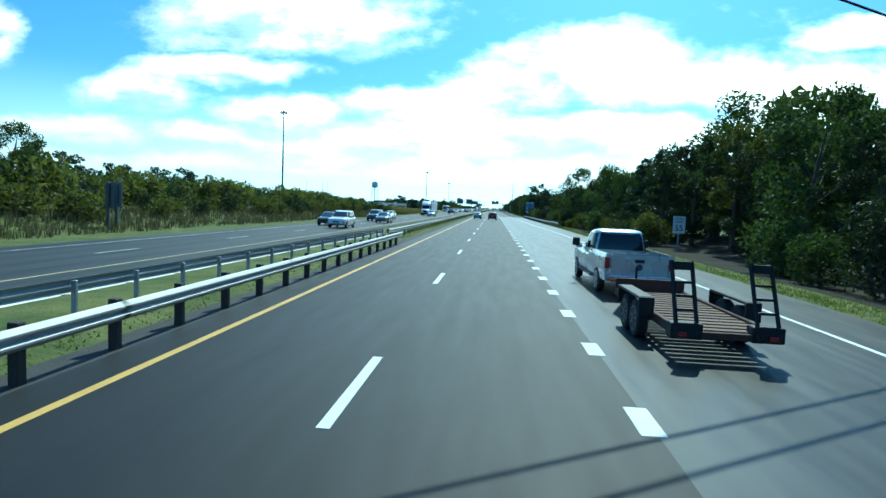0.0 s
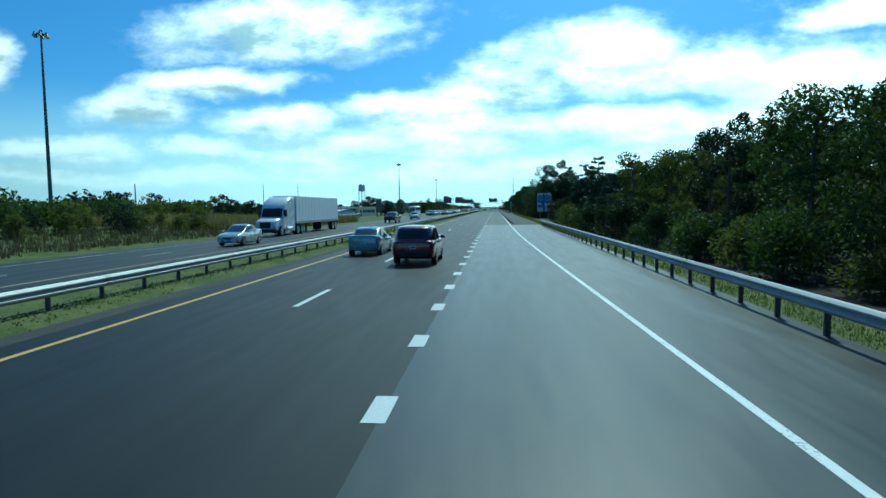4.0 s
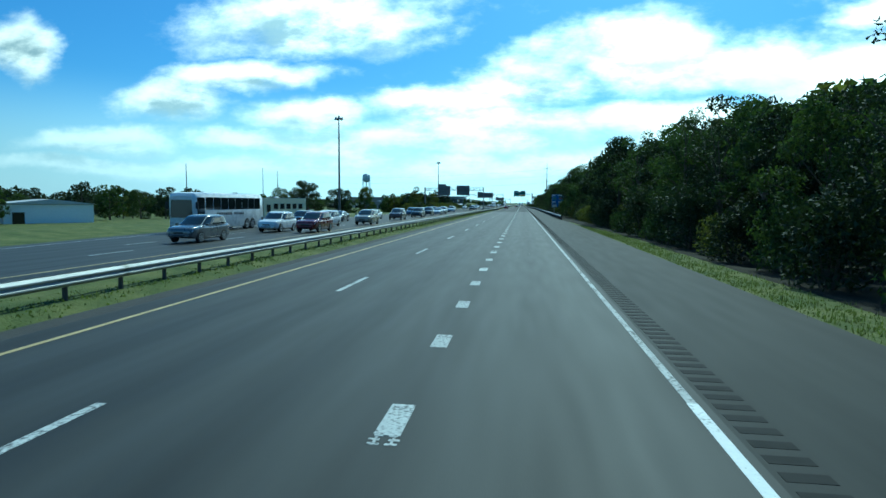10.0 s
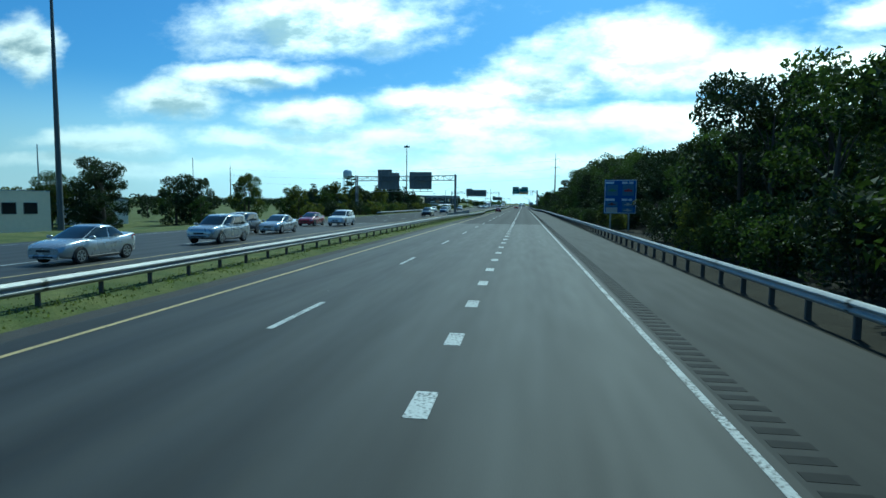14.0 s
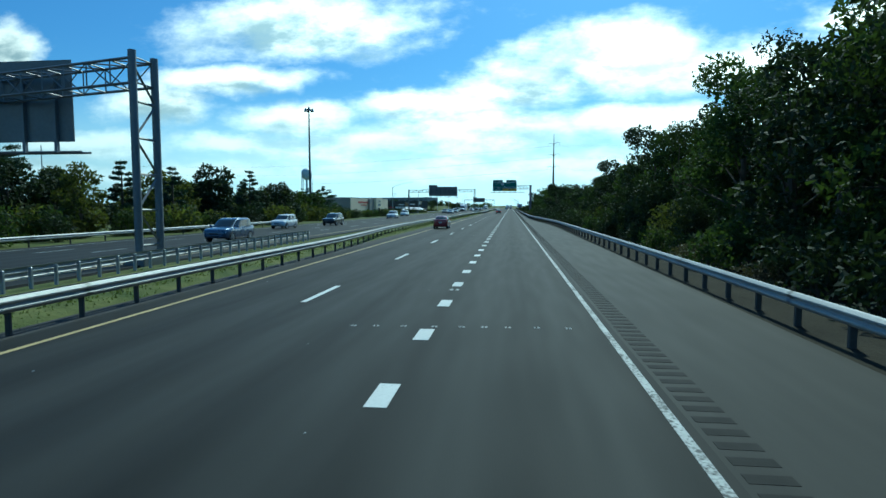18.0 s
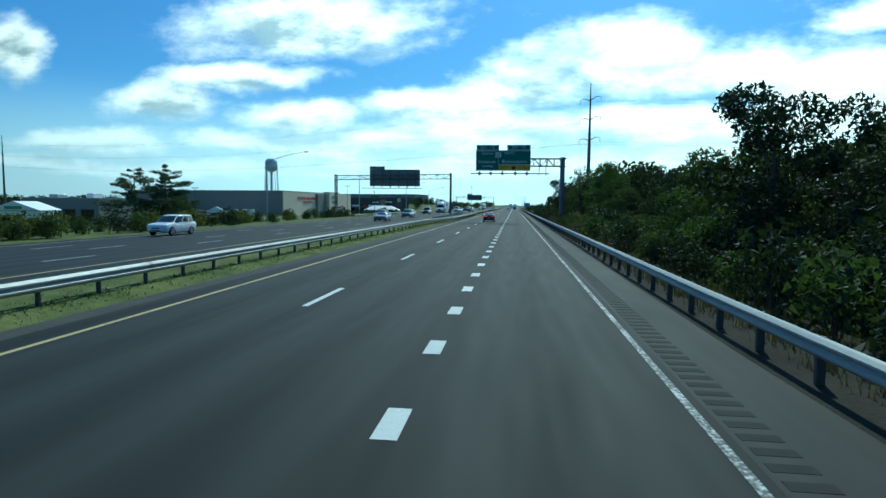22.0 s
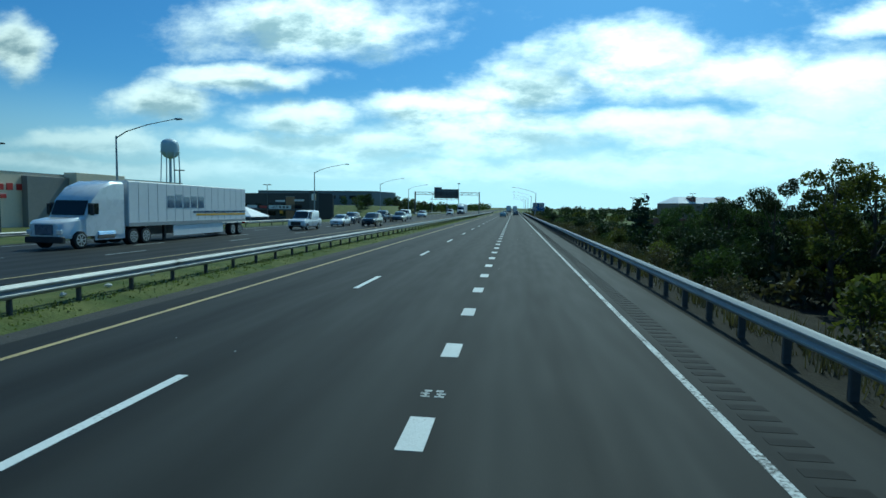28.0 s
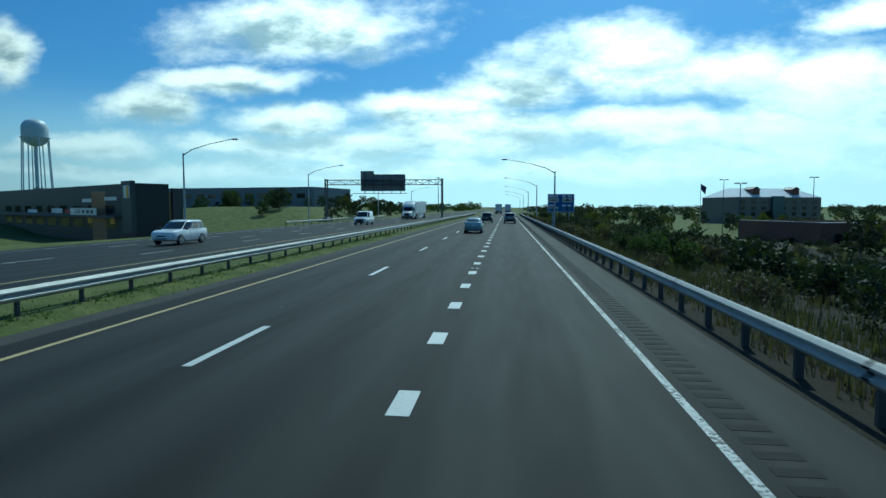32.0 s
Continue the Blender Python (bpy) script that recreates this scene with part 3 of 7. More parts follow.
# ---- plants ----
def leaf_cards(rng, lobes, count, size, droop=0.0, long=1.4):
    """Many small leaf sprays spread through the outer shells of the lobes, as one mesh."""
    lobes = np.array(lobes, float)
    weight = (lobes[:, 3] * lobes[:, 4] * lobes[:, 5]) ** (2 / 3)
    pick = rng.choice(len(lobes), count, p=weight / weight.sum())
    way = rng.normal(size=(count, 3))
    way /= np.linalg.norm(way, axis=1, keepdims=True)
    depth = rng.uniform(0.35, 1.12, (count, 1)) ** 0.6
    centre = lobes[pick, :3] + way * lobes[pick, 3:] * depth
    a = rng.normal(size=(count, 3))
    a[:, 2] -= droop
    a /= np.linalg.norm(a, axis=1, keepdims=True)
    b = np.cross(a, rng.normal(size=(count, 3)))
    b /= np.linalg.norm(b, axis=1, keepdims=True)
    s = size * rng.uniform(0.55, 1.3, (count, 1))
    a, b = a * s * long, b * s
    pts = np.stack([centre - a * 0.8 - b * 0.6, centre - a * 0.5 + b * 0.75, centre + a], 1).reshape(-1, 3)
    faces = np.arange(count * 3).reshape(-1, 3)
    return pts.tolist(), faces.tolist()


def plain_mesh(name, pts, faces, material):
    me = bpy.data.meshes.new(name)
    me.from_pydata(pts, [], faces)
    me.materials.append(material)
    return me


def broad_tree(seed, height, spread, leaves, size, material, label, lean=0.0, low=0.12, open_top=False):
    rng = np.random.default_rng(seed)
    tree = thing("tree", label, "tree")
    wood = Shape()
    r0 = 0.018 * height + 0.06
    bend = rng.normal(0, 0.25, 2)
    axis = [(bend[0] * k * k + lean * k, bend[1] * k * k, height * 0.82 * k - (0.4 if k == 0 else 0)) for k in (0, 0.25, 0.5, 0.75, 1)]
    wood.tube(axis, [r0 * 1.25, r0 * 0.9, r0 * 0.7, r0 * 0.42, r0 * 0.12], 7)
    lobes = []
    for i in range(13):
        k = low + (0.98 - low) * (i + 0.5) / 13
        ang = i * 2.4 + rng.uniform(-0.5, 0.5)
        reach = spread * (0.42 + 0.5 * math.sin(math.pi * min(k * 0.92 + 0.12, 1))) * rng.uniform(0.6, 1.05)
        base = Vector(axis[0]).lerp(Vector(axis[-1]), k * 0.8)
        tip = Vector((base.x + math.cos(ang) * reach, base.y + math.sin(ang) * reach, height * k))
        mid = base.lerp(tip, 0.55) + Vector((0, 0, 0.06 * height * rng.uniform(-0.2, 0.6)))
        rr = r0 * (0.42 - 0.25 * k)
        wood.tube([base, mid, tip], [rr, rr * 0.6, rr * 0.18], 5, False)
        for q in range(2):
            tw = tip + Vector(rng.normal(0, 0.12 * spread, 3).tolist())
            wood.tube([mid.lerp(tip, 0.5), tw], [rr * 0.35, rr * 0.1], 4, False)
        size_l = spread * rng.uniform(0.26, 0.42) * (0.75 if open_top and k > 0.7 else 1.0)
        lobes.append((tip.x * 0.8, tip.y * 0.8, tip.z, size_l, size_l, size_l * rng.uniform(0.6, 0.95)))
        if rng.random() < 0.6:
            sm = size_l * 0.5
            lobes.append((tip.x * 1.1, tip.y * 1.1, tip.z + rng.uniform(-0.5, 0.9), sm, sm, sm * 0.8))
    part("trunk", wood, BARK, tree)
    pts, faces = leaf_cards(rng, lobes, leaves, size, 0.3)
    part("crown", plain_mesh("crown", pts, faces, material), None, tree)
    return tree


def pine_tree(seed, height, spread, leaves, label):
    rng = np.random.default_rng(seed)
    tree = thing("pine_tree", label, "tree")
    wood = Shape()
    wood.tube([(0, 0, -0.4), (0.1, 0, height * 0.5), (0.05, 0.1, height)], [0.24, 0.16, 0.03], 7)
    lobes = []
    k = 0.16
    while k < 0.99:
        z = height * k
        reach = spread * (1.08 - k) ** 0.7 * rng.uniform(0.7, 1.1)
        for j in range(4 if k < 0.8 else 3):
            ang = rng.uniform(0, 6.28)
            tip = Vector((math.cos(ang) * reach, math.sin(ang) * reach, z + reach * rng.uniform(0.0, 0.35)))
            wood.tube([(0.05, 0.05, z), tip], [0.05 * (1.2 - k), 0.012], 4, False)
            for q in (0.55, 0.8, 1.0):
                c = Vector((0.05, 0.05, z)).lerp(tip, q)
                lobes.append((c.x, c.y, c.z + 0.1, 0.19 * reach + 0.16, 0.19 * reach + 0.16, 0.12 + 0.05 * reach))
        k += rng.uniform(0.045, 0.085)
    part("trunk", wood, BARK, tree)
    pts, faces = leaf_cards(rng, lobes, leaves, 0.105, -0.5, 2.8)
    part("crown", plain_mesh("crown", pts, faces, NEEDLE), None, tree)
    return tree


def bush(seed, height, spread, leaves, size, material, label, name="shrub"):
    rng = np.random.default_rng(seed)
    top = thing(name, label, "shrub")
    wood = Shape()
    lobes = []
    for i in range(8):
        ang, k = i * 2.4, rng.uniform(0.35, 0.8)
        tip = Vector((math.cos(ang) * spread * 0.6 * rng.random(), math.sin(ang) * spread * 0.6 * rng.random(), height * k))
        wood.tube([(tip.x * 0.15, tip.y * 0.15, -0.25), tip], [0.05, 0.012], 4, False)
        r = spread * rng.uniform(0.3, 0.5)
        lobes.append((tip.x, tip.y, tip.z, r, r, min(height * 0.34, r)))
    lobes.append((0, 0, height * 0.25, spread * 0.75, spread * 0.75, height * 0.27))
    part("stem", wood, BARK, top)
    pts, faces = leaf_cards(rng, lobes, leaves, size, 0.0)
    part("foliage", plain_mesh("foliage", pts, faces, material), None, top)
    return top


prng = random.Random(11)
TREES = [
    broad_tree(1, 12.0, 4.6, 8000, 0.135, LEAF_A, "tall leafy broadleaf tree in full green leaf"),
    broad_tree(2, 13.5, 4.2, 8000, 0.135, LEAF_C, "tall dark broadleaf tree draped with vines", low=0.05),
    broad_tree(3, 10.0, 4.4, 7600, 0.128, LEAF_A, "rounded green broadleaf tree with dense leaves", low=0.06),
    broad_tree(4, 11.5, 3.8, 6800, 0.126, LEAF_B, "broadleaf tree with yellowing late-summer leaves", open_top=True),
    broad_tree(5, 9.0, 4.0, 7200, 0.128, LEAF_C, "dark broadleaf tree with low hanging branches", low=0.04),
]
SPARSE = [
    broad_tree(6, 14.0, 4.3, 4600, 0.115, LEAF_A, "tall thin-crowned tree with bare branches showing", low=0.3, open_top=True),
    broad_tree(8, 12.5, 3.6, 3200, 0.115, LEAF_C, "tall half-bare tree with a ragged open crown", low=0.35, open_top=True),
]
PINES = [pine_tree(21, 12.5, 3.6, 9000, "dark pine tree with spreading tiered branches"), pine_tree(22, 10.5, 3.2, 7800, "pine tree with an uneven pointed crown")]
BROAD_PINE = pine_tree(24, 12.0, 7.5, 11000, "broad spreading pine with a full open crown")
BUSHES = [
    bush(31, 3.4, 2.4, 3000, 0.09, LEAF_C, "dark dense roadside shrub under trees"),
    bush(32, 2.6, 2.2, 2800, 0.085, LEAF_A, "green leafy roadside shrub"),
    bush(33, 2.9, 2.0, 2500, 0.085, LEAF_B, "yellow-green leafy roadside shrub"),
    bush(34, 1.5, 1.6, 900, 0.08, WEED, "low clump of dry tangled weeds"),
]
FAR_TREES = [
    broad_tree(41, 9.0, 4.0, 2600, 0.24, LEAF_C, "distant dark green broadleaf tree"),
    broad_tree(42, 7.5, 3.8, 2400, 0.23, LEAF_A, "distant green broadleaf tree"),
    broad_tree(43, 8.0, 3.4, 2200, 0.22, LEAF_B, "distant yellow-green broadleaf tree"),
]
COARSE_TREES = [
    broad_tree(51, 9.0, 4.0, 1300, 0.29, LEAF_C, "far dark green tree"),
    broad_tree(52, 7.5, 3.8, 1200, 0.29, LEAF_A, "far green tree"),
    broad_tree(53, 8.0, 3.4, 1100, 0.28, LEAF_B, "far yellow-green tree"),
]
MID_TREES = [
    broad_tree(61, 12.0, 4.6, 3600, 0.175, LEAF_A, "green broadleaf tree standing behind the wood edge"),
    broad_tree(62, 12.0, 4.2, 3600, 0.175, LEAF_C, "dark broadleaf tree standing behind the wood edge"),
]
SCRUBS = [
    bush(71, 3.2, 2.4, 640, 0.15, LEAF_C, "dark scrub bush"),
    bush(72, 2.8, 2.3, 620, 0.15, LEAF_A, "green scrub bush"),
    bush(73, 2.6, 2.2, 560, 0.148, LEAF_B, "yellow-green scrub bush"),
]
THICKET = bush(74, 3.0, 2.7, 420, 0.24, LEAF_C, "dark thicket bush")
DRY_THICKET = bush(75, 2.4, 2.6, 420, 0.22, WEED, "dry olive thicket bush")
FAR_BUSH = bush(44, 3.0, 2.8, 600, 0.21, LEAF_B, "distant yellow-green shrub in a hedge")
SOURCES = TREES + SPARSE + PINES + [BROAD_PINE] + BUSHES + FAR_TREES + [FAR_BUSH] + COARSE_TREES + MID_TREES + SCRUBS + [THICKET, DRY_THICKET]


def plant(source, x, y, scale=1.0, squash=1.0, group=""):
    z = ground_z(x, y)
    o = copy_thing(source, Matrix.Translation((x, y, z)) @ Matrix.Rotation(prng.uniform(0, 6.28), 4, "Z"))
    o.scale = (scale * prng.uniform(0.92, 1.08), scale * prng.uniform(0.92, 1.08), scale * squash)
    if group:
        o["group"] = group
    return o


WOOD_EDGE = "trees along the eastbound verge"
# how tall the wood edge stands along the road: y, metres
EDGE_Y = [-20, 28, 50, 80, 105, 130, 155, 180, 200, 232, 244, 268, 288, 305, 335, 350, 365, 404, 415, 440, 468, 489, 505, 520, 536, 548, 575, 607, 630, 656, 680, 700, 715, 735]
EDGE_H = [9, 9.2, 12.2, 9.3, 10.3, 9, 8.5, 8.5, 7.5, 7.5, 9.5, 9.0, 8.8, 10.5, 11.6, 9.8, 12.4, 9.4, 8.8, 9.8, 11.4, 13.6, 12.4, 9.0, 8.8, 7.4, 7.8, 8.8, 7.6, 9.0, 9.6, 12.0, 8, 5]
HEIGHTS = dict(zip([t.name for t in TREES + SPARSE + PINES + FAR_TREES + COARSE_TREES + MID_TREES], (12.6, 14.2, 10.6, 12.1, 9.5, 14.4, 12.9, 12.5, 10.5, 9.5, 8.0, 8.5, 9.5, 8.0, 8.5, 12.6, 12.6)))


HEIGHTS[BROAD_PINE.name] = 12.5


def edge_height(y):
    return float(np.interp(y, EDGE_Y, EDGE_H))


class Grove:
    """Far plants of one kind, baked into one mesh."""

    def __init__(self):
        self.v, self.f, self.m, self.n = [], [], [], 0

    def plant(self, source, x, y, scale=1.0):
        mat4 = np.array(Matrix.Translation((x, y, ground_z(x, y))) @ Matrix.Rotation(prng.uniform(0, 6.28), 4, "Z") @ Matrix.Scale(scale, 4))
        for k, child in enumerate(source.children):
            me = child.data
            co = np.empty(len(me.vertices) * 3)
            me.vertices.foreach_get("co", co)
            co = co.reshape(-1, 3) @ mat4[:3, :3].T + mat4[:3, 3]
            self.v.append(co)
            fc = FACES_OF.get(me.name)
            if fc is None:
                fc = FACES_OF[me.name] = [tuple(p.vertices) for p in me.polygons]
            n = self.n
            self.f += [tuple(i + n for i in f) for f in fc]
            self.m += [MAT_SLOT.setdefault(me.materials[0].name, len(MAT_SLOT))] * len(me.polygons)
            self.n += len(co)

    def finish(self, name, label, category="woods"):
        me = bpy.data.meshes.new(name)
        me.from_pydata(np.concatenate(self.v).tolist(), [], self.f)
        for key in MAT_SLOT:
            me.materials.append(bpy.data.materials[key])
        me.polygons.foreach_set("material_index", self.m)
        return solo(name, me, None, label, category, kind="stuff")


MAT_SLOT, FACES_OF = {}, {}
back_row = Grove()
y = -14.0
while y < 736:
    open_gap = 198 < y < 241
    pines = 58 < y < 86 or 160 < y < 198
    tall = edge_height(y) * prng.uniform(0.84, 1.06)
    front = 14.0 + prng.uniform(-0.7, 1.3) - 1.6 * smoothstep(560, 620, y) + (1.8 if 26 < y < 50 or 398 < y < 424 else 0)
    if not open_gap:
        kinds = [TREES[0], TREES[2], TREES[3], TREES[0], TREES[1]] if y < 230 else [TREES[1], TREES[4], TREES[0], TREES[4], TREES[2]]
        src = prng.choice(PINES) if pines and (y > 150 or prng.random() < 0.75) else prng.choice(kinds)
        if (250 < y < 505 or 668 < y < 705) and prng.random() < 0.25:
            src = prng.choice(SPARSE)
            tall *= 1.12
        plant(src, front + (1.0 if src in PINES else 0), y, tall * prng.uniform(0.7, 1.0) / HEIGHTS[src.name], prng.uniform(0.95, 1.1), WOOD_EDGE)
        src = prng.choice(MID_TREES)
        plant(src, front + 4.6 + prng.uniform(-1, 1.2), y + 2.5, tall * 1.05 / HEIGHTS[src.name], group=WOOD_EDGE)
        src = prng.choice(COARSE_TREES)
        back_row.plant(src, front + 10, y + 1, tall * 1.08 / HEIGHTS[src.name])
    y += prng.uniform(5.0, 6.8)
y = -10.0
while y < 740:
    if not any(p < y < q for p, q in ((30, 49), (200, 243), (402, 422))):
        plant(prng.choice(BUSHES[:3]), 11.6 + prng.uniform(-0.5, 0.9) - 1.9 * smoothstep(560, 620, y), y, prng.uniform(0.7, 1.1), prng.uniform(0.8, 1.2), "shrubs along the eastbound verge")
    y += prng.uniform(3.4, 5.0)
# an isolated tall tree and a pine beside the first service sign
for src, x, y, h in ((TREES[1], 16.4, 245, 14.5), (TREES[0], 19.0, 247, 12.0), (PINES[0], 19.0, 238.5, 12.4), (SPARSE[0], 13.4, 250, 13.6), (SPARSE[1], 15.2, 256, 12.5), (PINES[1], 17.0, 198, 9.0), (PINES[0], 15.5, 193, 9.6), (PINES[0], 16.0, 184, 10.0), (TREES[4], 38, 262, 7.0), (TREES[2], 30, 240, 4.5), (TREES[4], 22.5, 238, 5.0)):
    plant(src, x, y, h / HEIGHTS[src.name], group=WOOD_EDGE)
# the last clump, then low scrub falling away
for x, y, h in ((13.0, 739, 6.5), (14.5, 747, 6.8), (13.0, 754, 6.6), (16, 758, 7.0), (13.5, 765, 6.2), (17, 771, 6.0)):
    src = prng.choice(TREES)
    plant(src, x, y, h / HEIGHTS[src.name], group=WOOD_EDGE)
plant(PINES[1], 11.6, 791, 0.46)
plant(PINES[0], 11.9, 791.4, 0.38)
for i in range(16):
    src = prng.choice(TREES)
    yy = 758 + i * 2.6
    plant(src, 12.5 + prng.uniform(0, 6), yy, (6.6 - 0.075 * (yy - 758)) * prng.uniform(0.85, 1.05) / HEIGHTS[src.name], group=WOOD_EDGE)
for i in range(84):
    y = 764 + i * 3.4 + prng.uniform(-1.2, 1.2)
    plant(prng.choice([BUSHES[0], BUSHES[0], BUSHES[1], BUSHES[2]]), 9.0 + prng.uniform(0, 1) ** 1.5 * 17, y, prng.uniform(0.42, 0.75), group="scrub below the guard rail")
scrub = Grove()
for i in range(330):
    y = 752 + i * 1.0 + prng.uniform(-1.5, 1.5)
    scrub.plant(prng.choice([SCRUBS[0], SCRUBS[0], SCRUBS[1], SCRUBS[2]]), 9.5 + prng.uniform(0, 34), y, prng.uniform(0.4, 0.72))
for x0, x1, y0, y1, n in ((15, 19, 208, 234, 6), (15, 21, 192, 208, 8), (20, 34, 205, 240, 14), (17.5, 23, 234, 246, 10)):
    for i in range(n):
        scrub.plant(prng.choice([SCRUBS[0], SCRUBS[0], SCRUBS[1]]), prng.uniform(x0, x1), prng.uniform(y0, y1), prng.uniform(0.45, 0.85))
for i in range(560):
    y = 765 + i * 0.42
    x = 12 + prng.uniform(0, 1) * (10 + 0.24 * (y - 740))
    scrub.plant(prng.choice([THICKET, THICKET, DRY_THICKET]), x, y, prng.uniform(0.45, 0.85) * (1.0 - 0.4 * smoothstep(22, 34, x)))
for i in range(110):
    scrub.plant(prng.choice(COARSE_TREES), prng.uniform(34, 190), 900 + i * 3.4, prng.uniform(0.4, 0.7))
for i in range(60):
    scrub.plant(BUSHES[3], 7.4 + prng.uniform(0, 1.8), 600 + i * 8.0 + prng.uniform(-2, 2), prng.uniform(0.45, 0.8))
for i in range(60):
    scrub.plant(prng.choice(COARSE_TREES), prng.uniform(30, 120), 850 + i * 7.5, prng.uniform(0.42, 0.7))
for i in range(150):
    yy = 432 + i * 2.15 + prng.uniform(-1, 1)
    scrub.plant(prng.choice([SCRUBS[0], SCRUBS[0], SCRUBS[1], BUSHES[3]]), right_x(yy) + 2.3 + prng.uniform(-0.3, 1.2), yy, prng.uniform(0.42, 0.72))
scrub.finish("scrub_bank", "tangled green and dry scrub on a falling bank", "scrub")
back_row.finish("wood_back_row", "dark trees standing deeper in the roadside wood")

# beyond the westbound road
LEFT_WOOD = "trees beyond the westbound road"
for i in range(15):
    src = TREES[(0, 3, 2, 3)[i % 4]]
    plant(src, -41 - prng.uniform(0, 8), i * 4.4 - 16, prng.uniform(6.5, 9.5) / HEIGHTS[src.name], group=LEFT_WOOD)
hedge = Grove()
for i in range(110):
    y = 36 + i * 1.5
    hedge.plant(prng.choice([FAR_BUSH, SCRUBS[1], SCRUBS[2]]), -36.0 - prng.uniform(0, 9) - 0.06 * y, y, prng.uniform(0.9, 1.4))
for i in range(90):
    y = 20 + i * 1.7
    hedge.plant(prng.choice([FAR_BUSH, SCRUBS[0], SCRUBS[2]]), -31.5 - prng.uniform(0, 4.5), y, prng.uniform(0.4, 0.8))
hedge.finish("hedge", "long uneven yellow-green hedge beside the westbound road", "hedge")
west = Grove()
for i in range(30):
    west.plant(prng.choice(COARSE_TREES), -56 - prng.uniform(0, 25), 20 + i * 4.2, prng.uniform(0.6, 0.85))
for i in range(100):
    west.plant(prng.choice(COARSE_TREES), -84 - prng.uniform(0, 110), 255 + i * 2.6, prng.uniform(0.7, 1.1))
for i in range(38):
    west.plant(prng.choice(FAR_TREES), -41 - prng.uniform(0, 18), 478 + i * 2.9, prng.uniform(0.65, 1.0))
for i in range(150):
    west.plant(prng.choice([SCRUBS[0], SCRUBS[1], FAR_BUSH]), -34.0 - prng.uniform(0, 9), 468 + i * 1.25, prng.uniform(0.6, 1.15) * (1.0 - 0.35 * smoothstep(570, 610, 468 + i * 1.25)))
for i in range(20):
    west.plant(prng.choice([FAR_TREES[2], FAR_TREES[0], FAR_TREES[1], PINES[1]]), -38 - prng.uniform(0, 10), 512 + i * 3.7, prng.uniform(0.55, 0.85))
for i in range(60):
    west.plant(prng.choice(SCRUBS), -36 - prng.uniform(0, 20), 640 + i * 2.2, prng.uniform(0.4, 0.8))
for i in range(46):
    west.plant(prng.choice(COARSE_TREES), -125 - prng.uniform(0, 90), 1045 + i * 4, prng.uniform(0.9, 1.5))
for i in range(40):
    west.plant(prng.choice(COARSE_TREES), -52 - prng.uniform(0, 40), 1020 + i * 5, prng.uniform(0.55, 0.8))
west.finish("west_woods", "scattered trees and thickets beyond the westbound road")
for src, x, y, h in ((BROAD_PINE, -75, 691, 14.0), (BROAD_PINE, -83, 692, 13.2), (PINES[1], -79, 697, 12), (TREES[2], -70, 688, 7.0), (TREES[0], -66, 684, 5.0), (PINES[0], -46.5, 512, 11.5), (TREES[4], -75, 452, 13.0), (TREES[1], -75.8, 453, 12.0), (TREES[2], -80, 455, 11.0), (TREES[4], -81, 456, 10.0), (TREES[4], -68, 468, 10.0), (TREES[0], -62, 482, 11.5), (TREES[0], -86, 452, 10.5), (TREES[4], -70.5, 467, 10.8), (TREES[1], -66, 470, 10.2), (TREES[2], -63, 464, 6.5), (TREES[3], -62.5, 481, 12.3), (TREES[0], -56, 492, 8.5), (TREES[2], -50, 500, 8.5), (PINES[1], -44, 476, 7.5),
                     (TREES[2], -100, 395, 8), (TREES[0], -112, 408, 8.5), (TREES[0], -90, 408, 7), (TREES[0], -66, 588, 7), (PINES[1], -47, 540, 8)):
    plant(src, x, y, h / HEIGHTS[src.name], group=LEFT_WOOD)
for x, y, k in ((-58, 903, 1.45), (-60, 911, 1.2), (-57, 890, 1.2)):
    plant(BUSHES[1], x, y, k, group=LEFT_WOOD)
for o in SOURCES:
    for c in (*o.children_recursive, o):
        bpy.data.objects.remove(c)


def tufts(name, label, spots, height, blades, material, width=0.02, category="grass"):
    rng = np.random.default_rng(77)
    pts = []
    for x, y, k in spots:
        z = ground_z(x, y) - 0.03
        for b in range(blades):
            ang, out = rng.uniform(0, 6.28), rng.uniform(0.05, 0.35) * height * k
            h = height * k * rng.uniform(0.6, 1.2)
            px, py = x + rng.normal(0, 0.14), y + rng.normal(0, 0.14)
            cx, cy = math.cos(ang), math.sin(ang)
            w = width * rng.uniform(0.7, 1.5)
            pts += [(px - cy * w, py + cx * w, z), (px + cy * w, py - cx * w, z), (px + cx * out, py + cy * out, z + h)]
    faces = np.arange(len(pts)).reshape(-1, 3).tolist()
    return solo(name, plain_mesh(name, pts, faces, material), None, label, category, kind="stuff")


tufts("median_grass", "ragged green grass growing along the median rail", [(-8.25 - abs(prng.gauss(0, 1.0)), prng.uniform(-8, 900), prng.uniform(0.5, 1.3)) for i in range(34000)], 0.065, 5, GRASS_BLADE, 0.03)
tufts("verge_grass", "ragged verge grass and weeds beside the shoulder", [(8.1 + abs(prng.gauss(0, 1.0)), yy, prng.uniform(0.6, 1.6)) for yy in (prng.uniform(-5, 322) for i in range(14000))], 0.09, 5, GRASS_BLADE)
tufts("guard_rail_weeds", "dry weeds under the roadside guard rail", [(right_x(yy) + 0.3 + abs(prng.gauss(0, 0.8)), yy, prng.uniform(0.6, 1.8)) for yy in (prng.uniform(556, 905) for i in range(7000))], 0.32, 5, WEED, 0.02, "weeds")
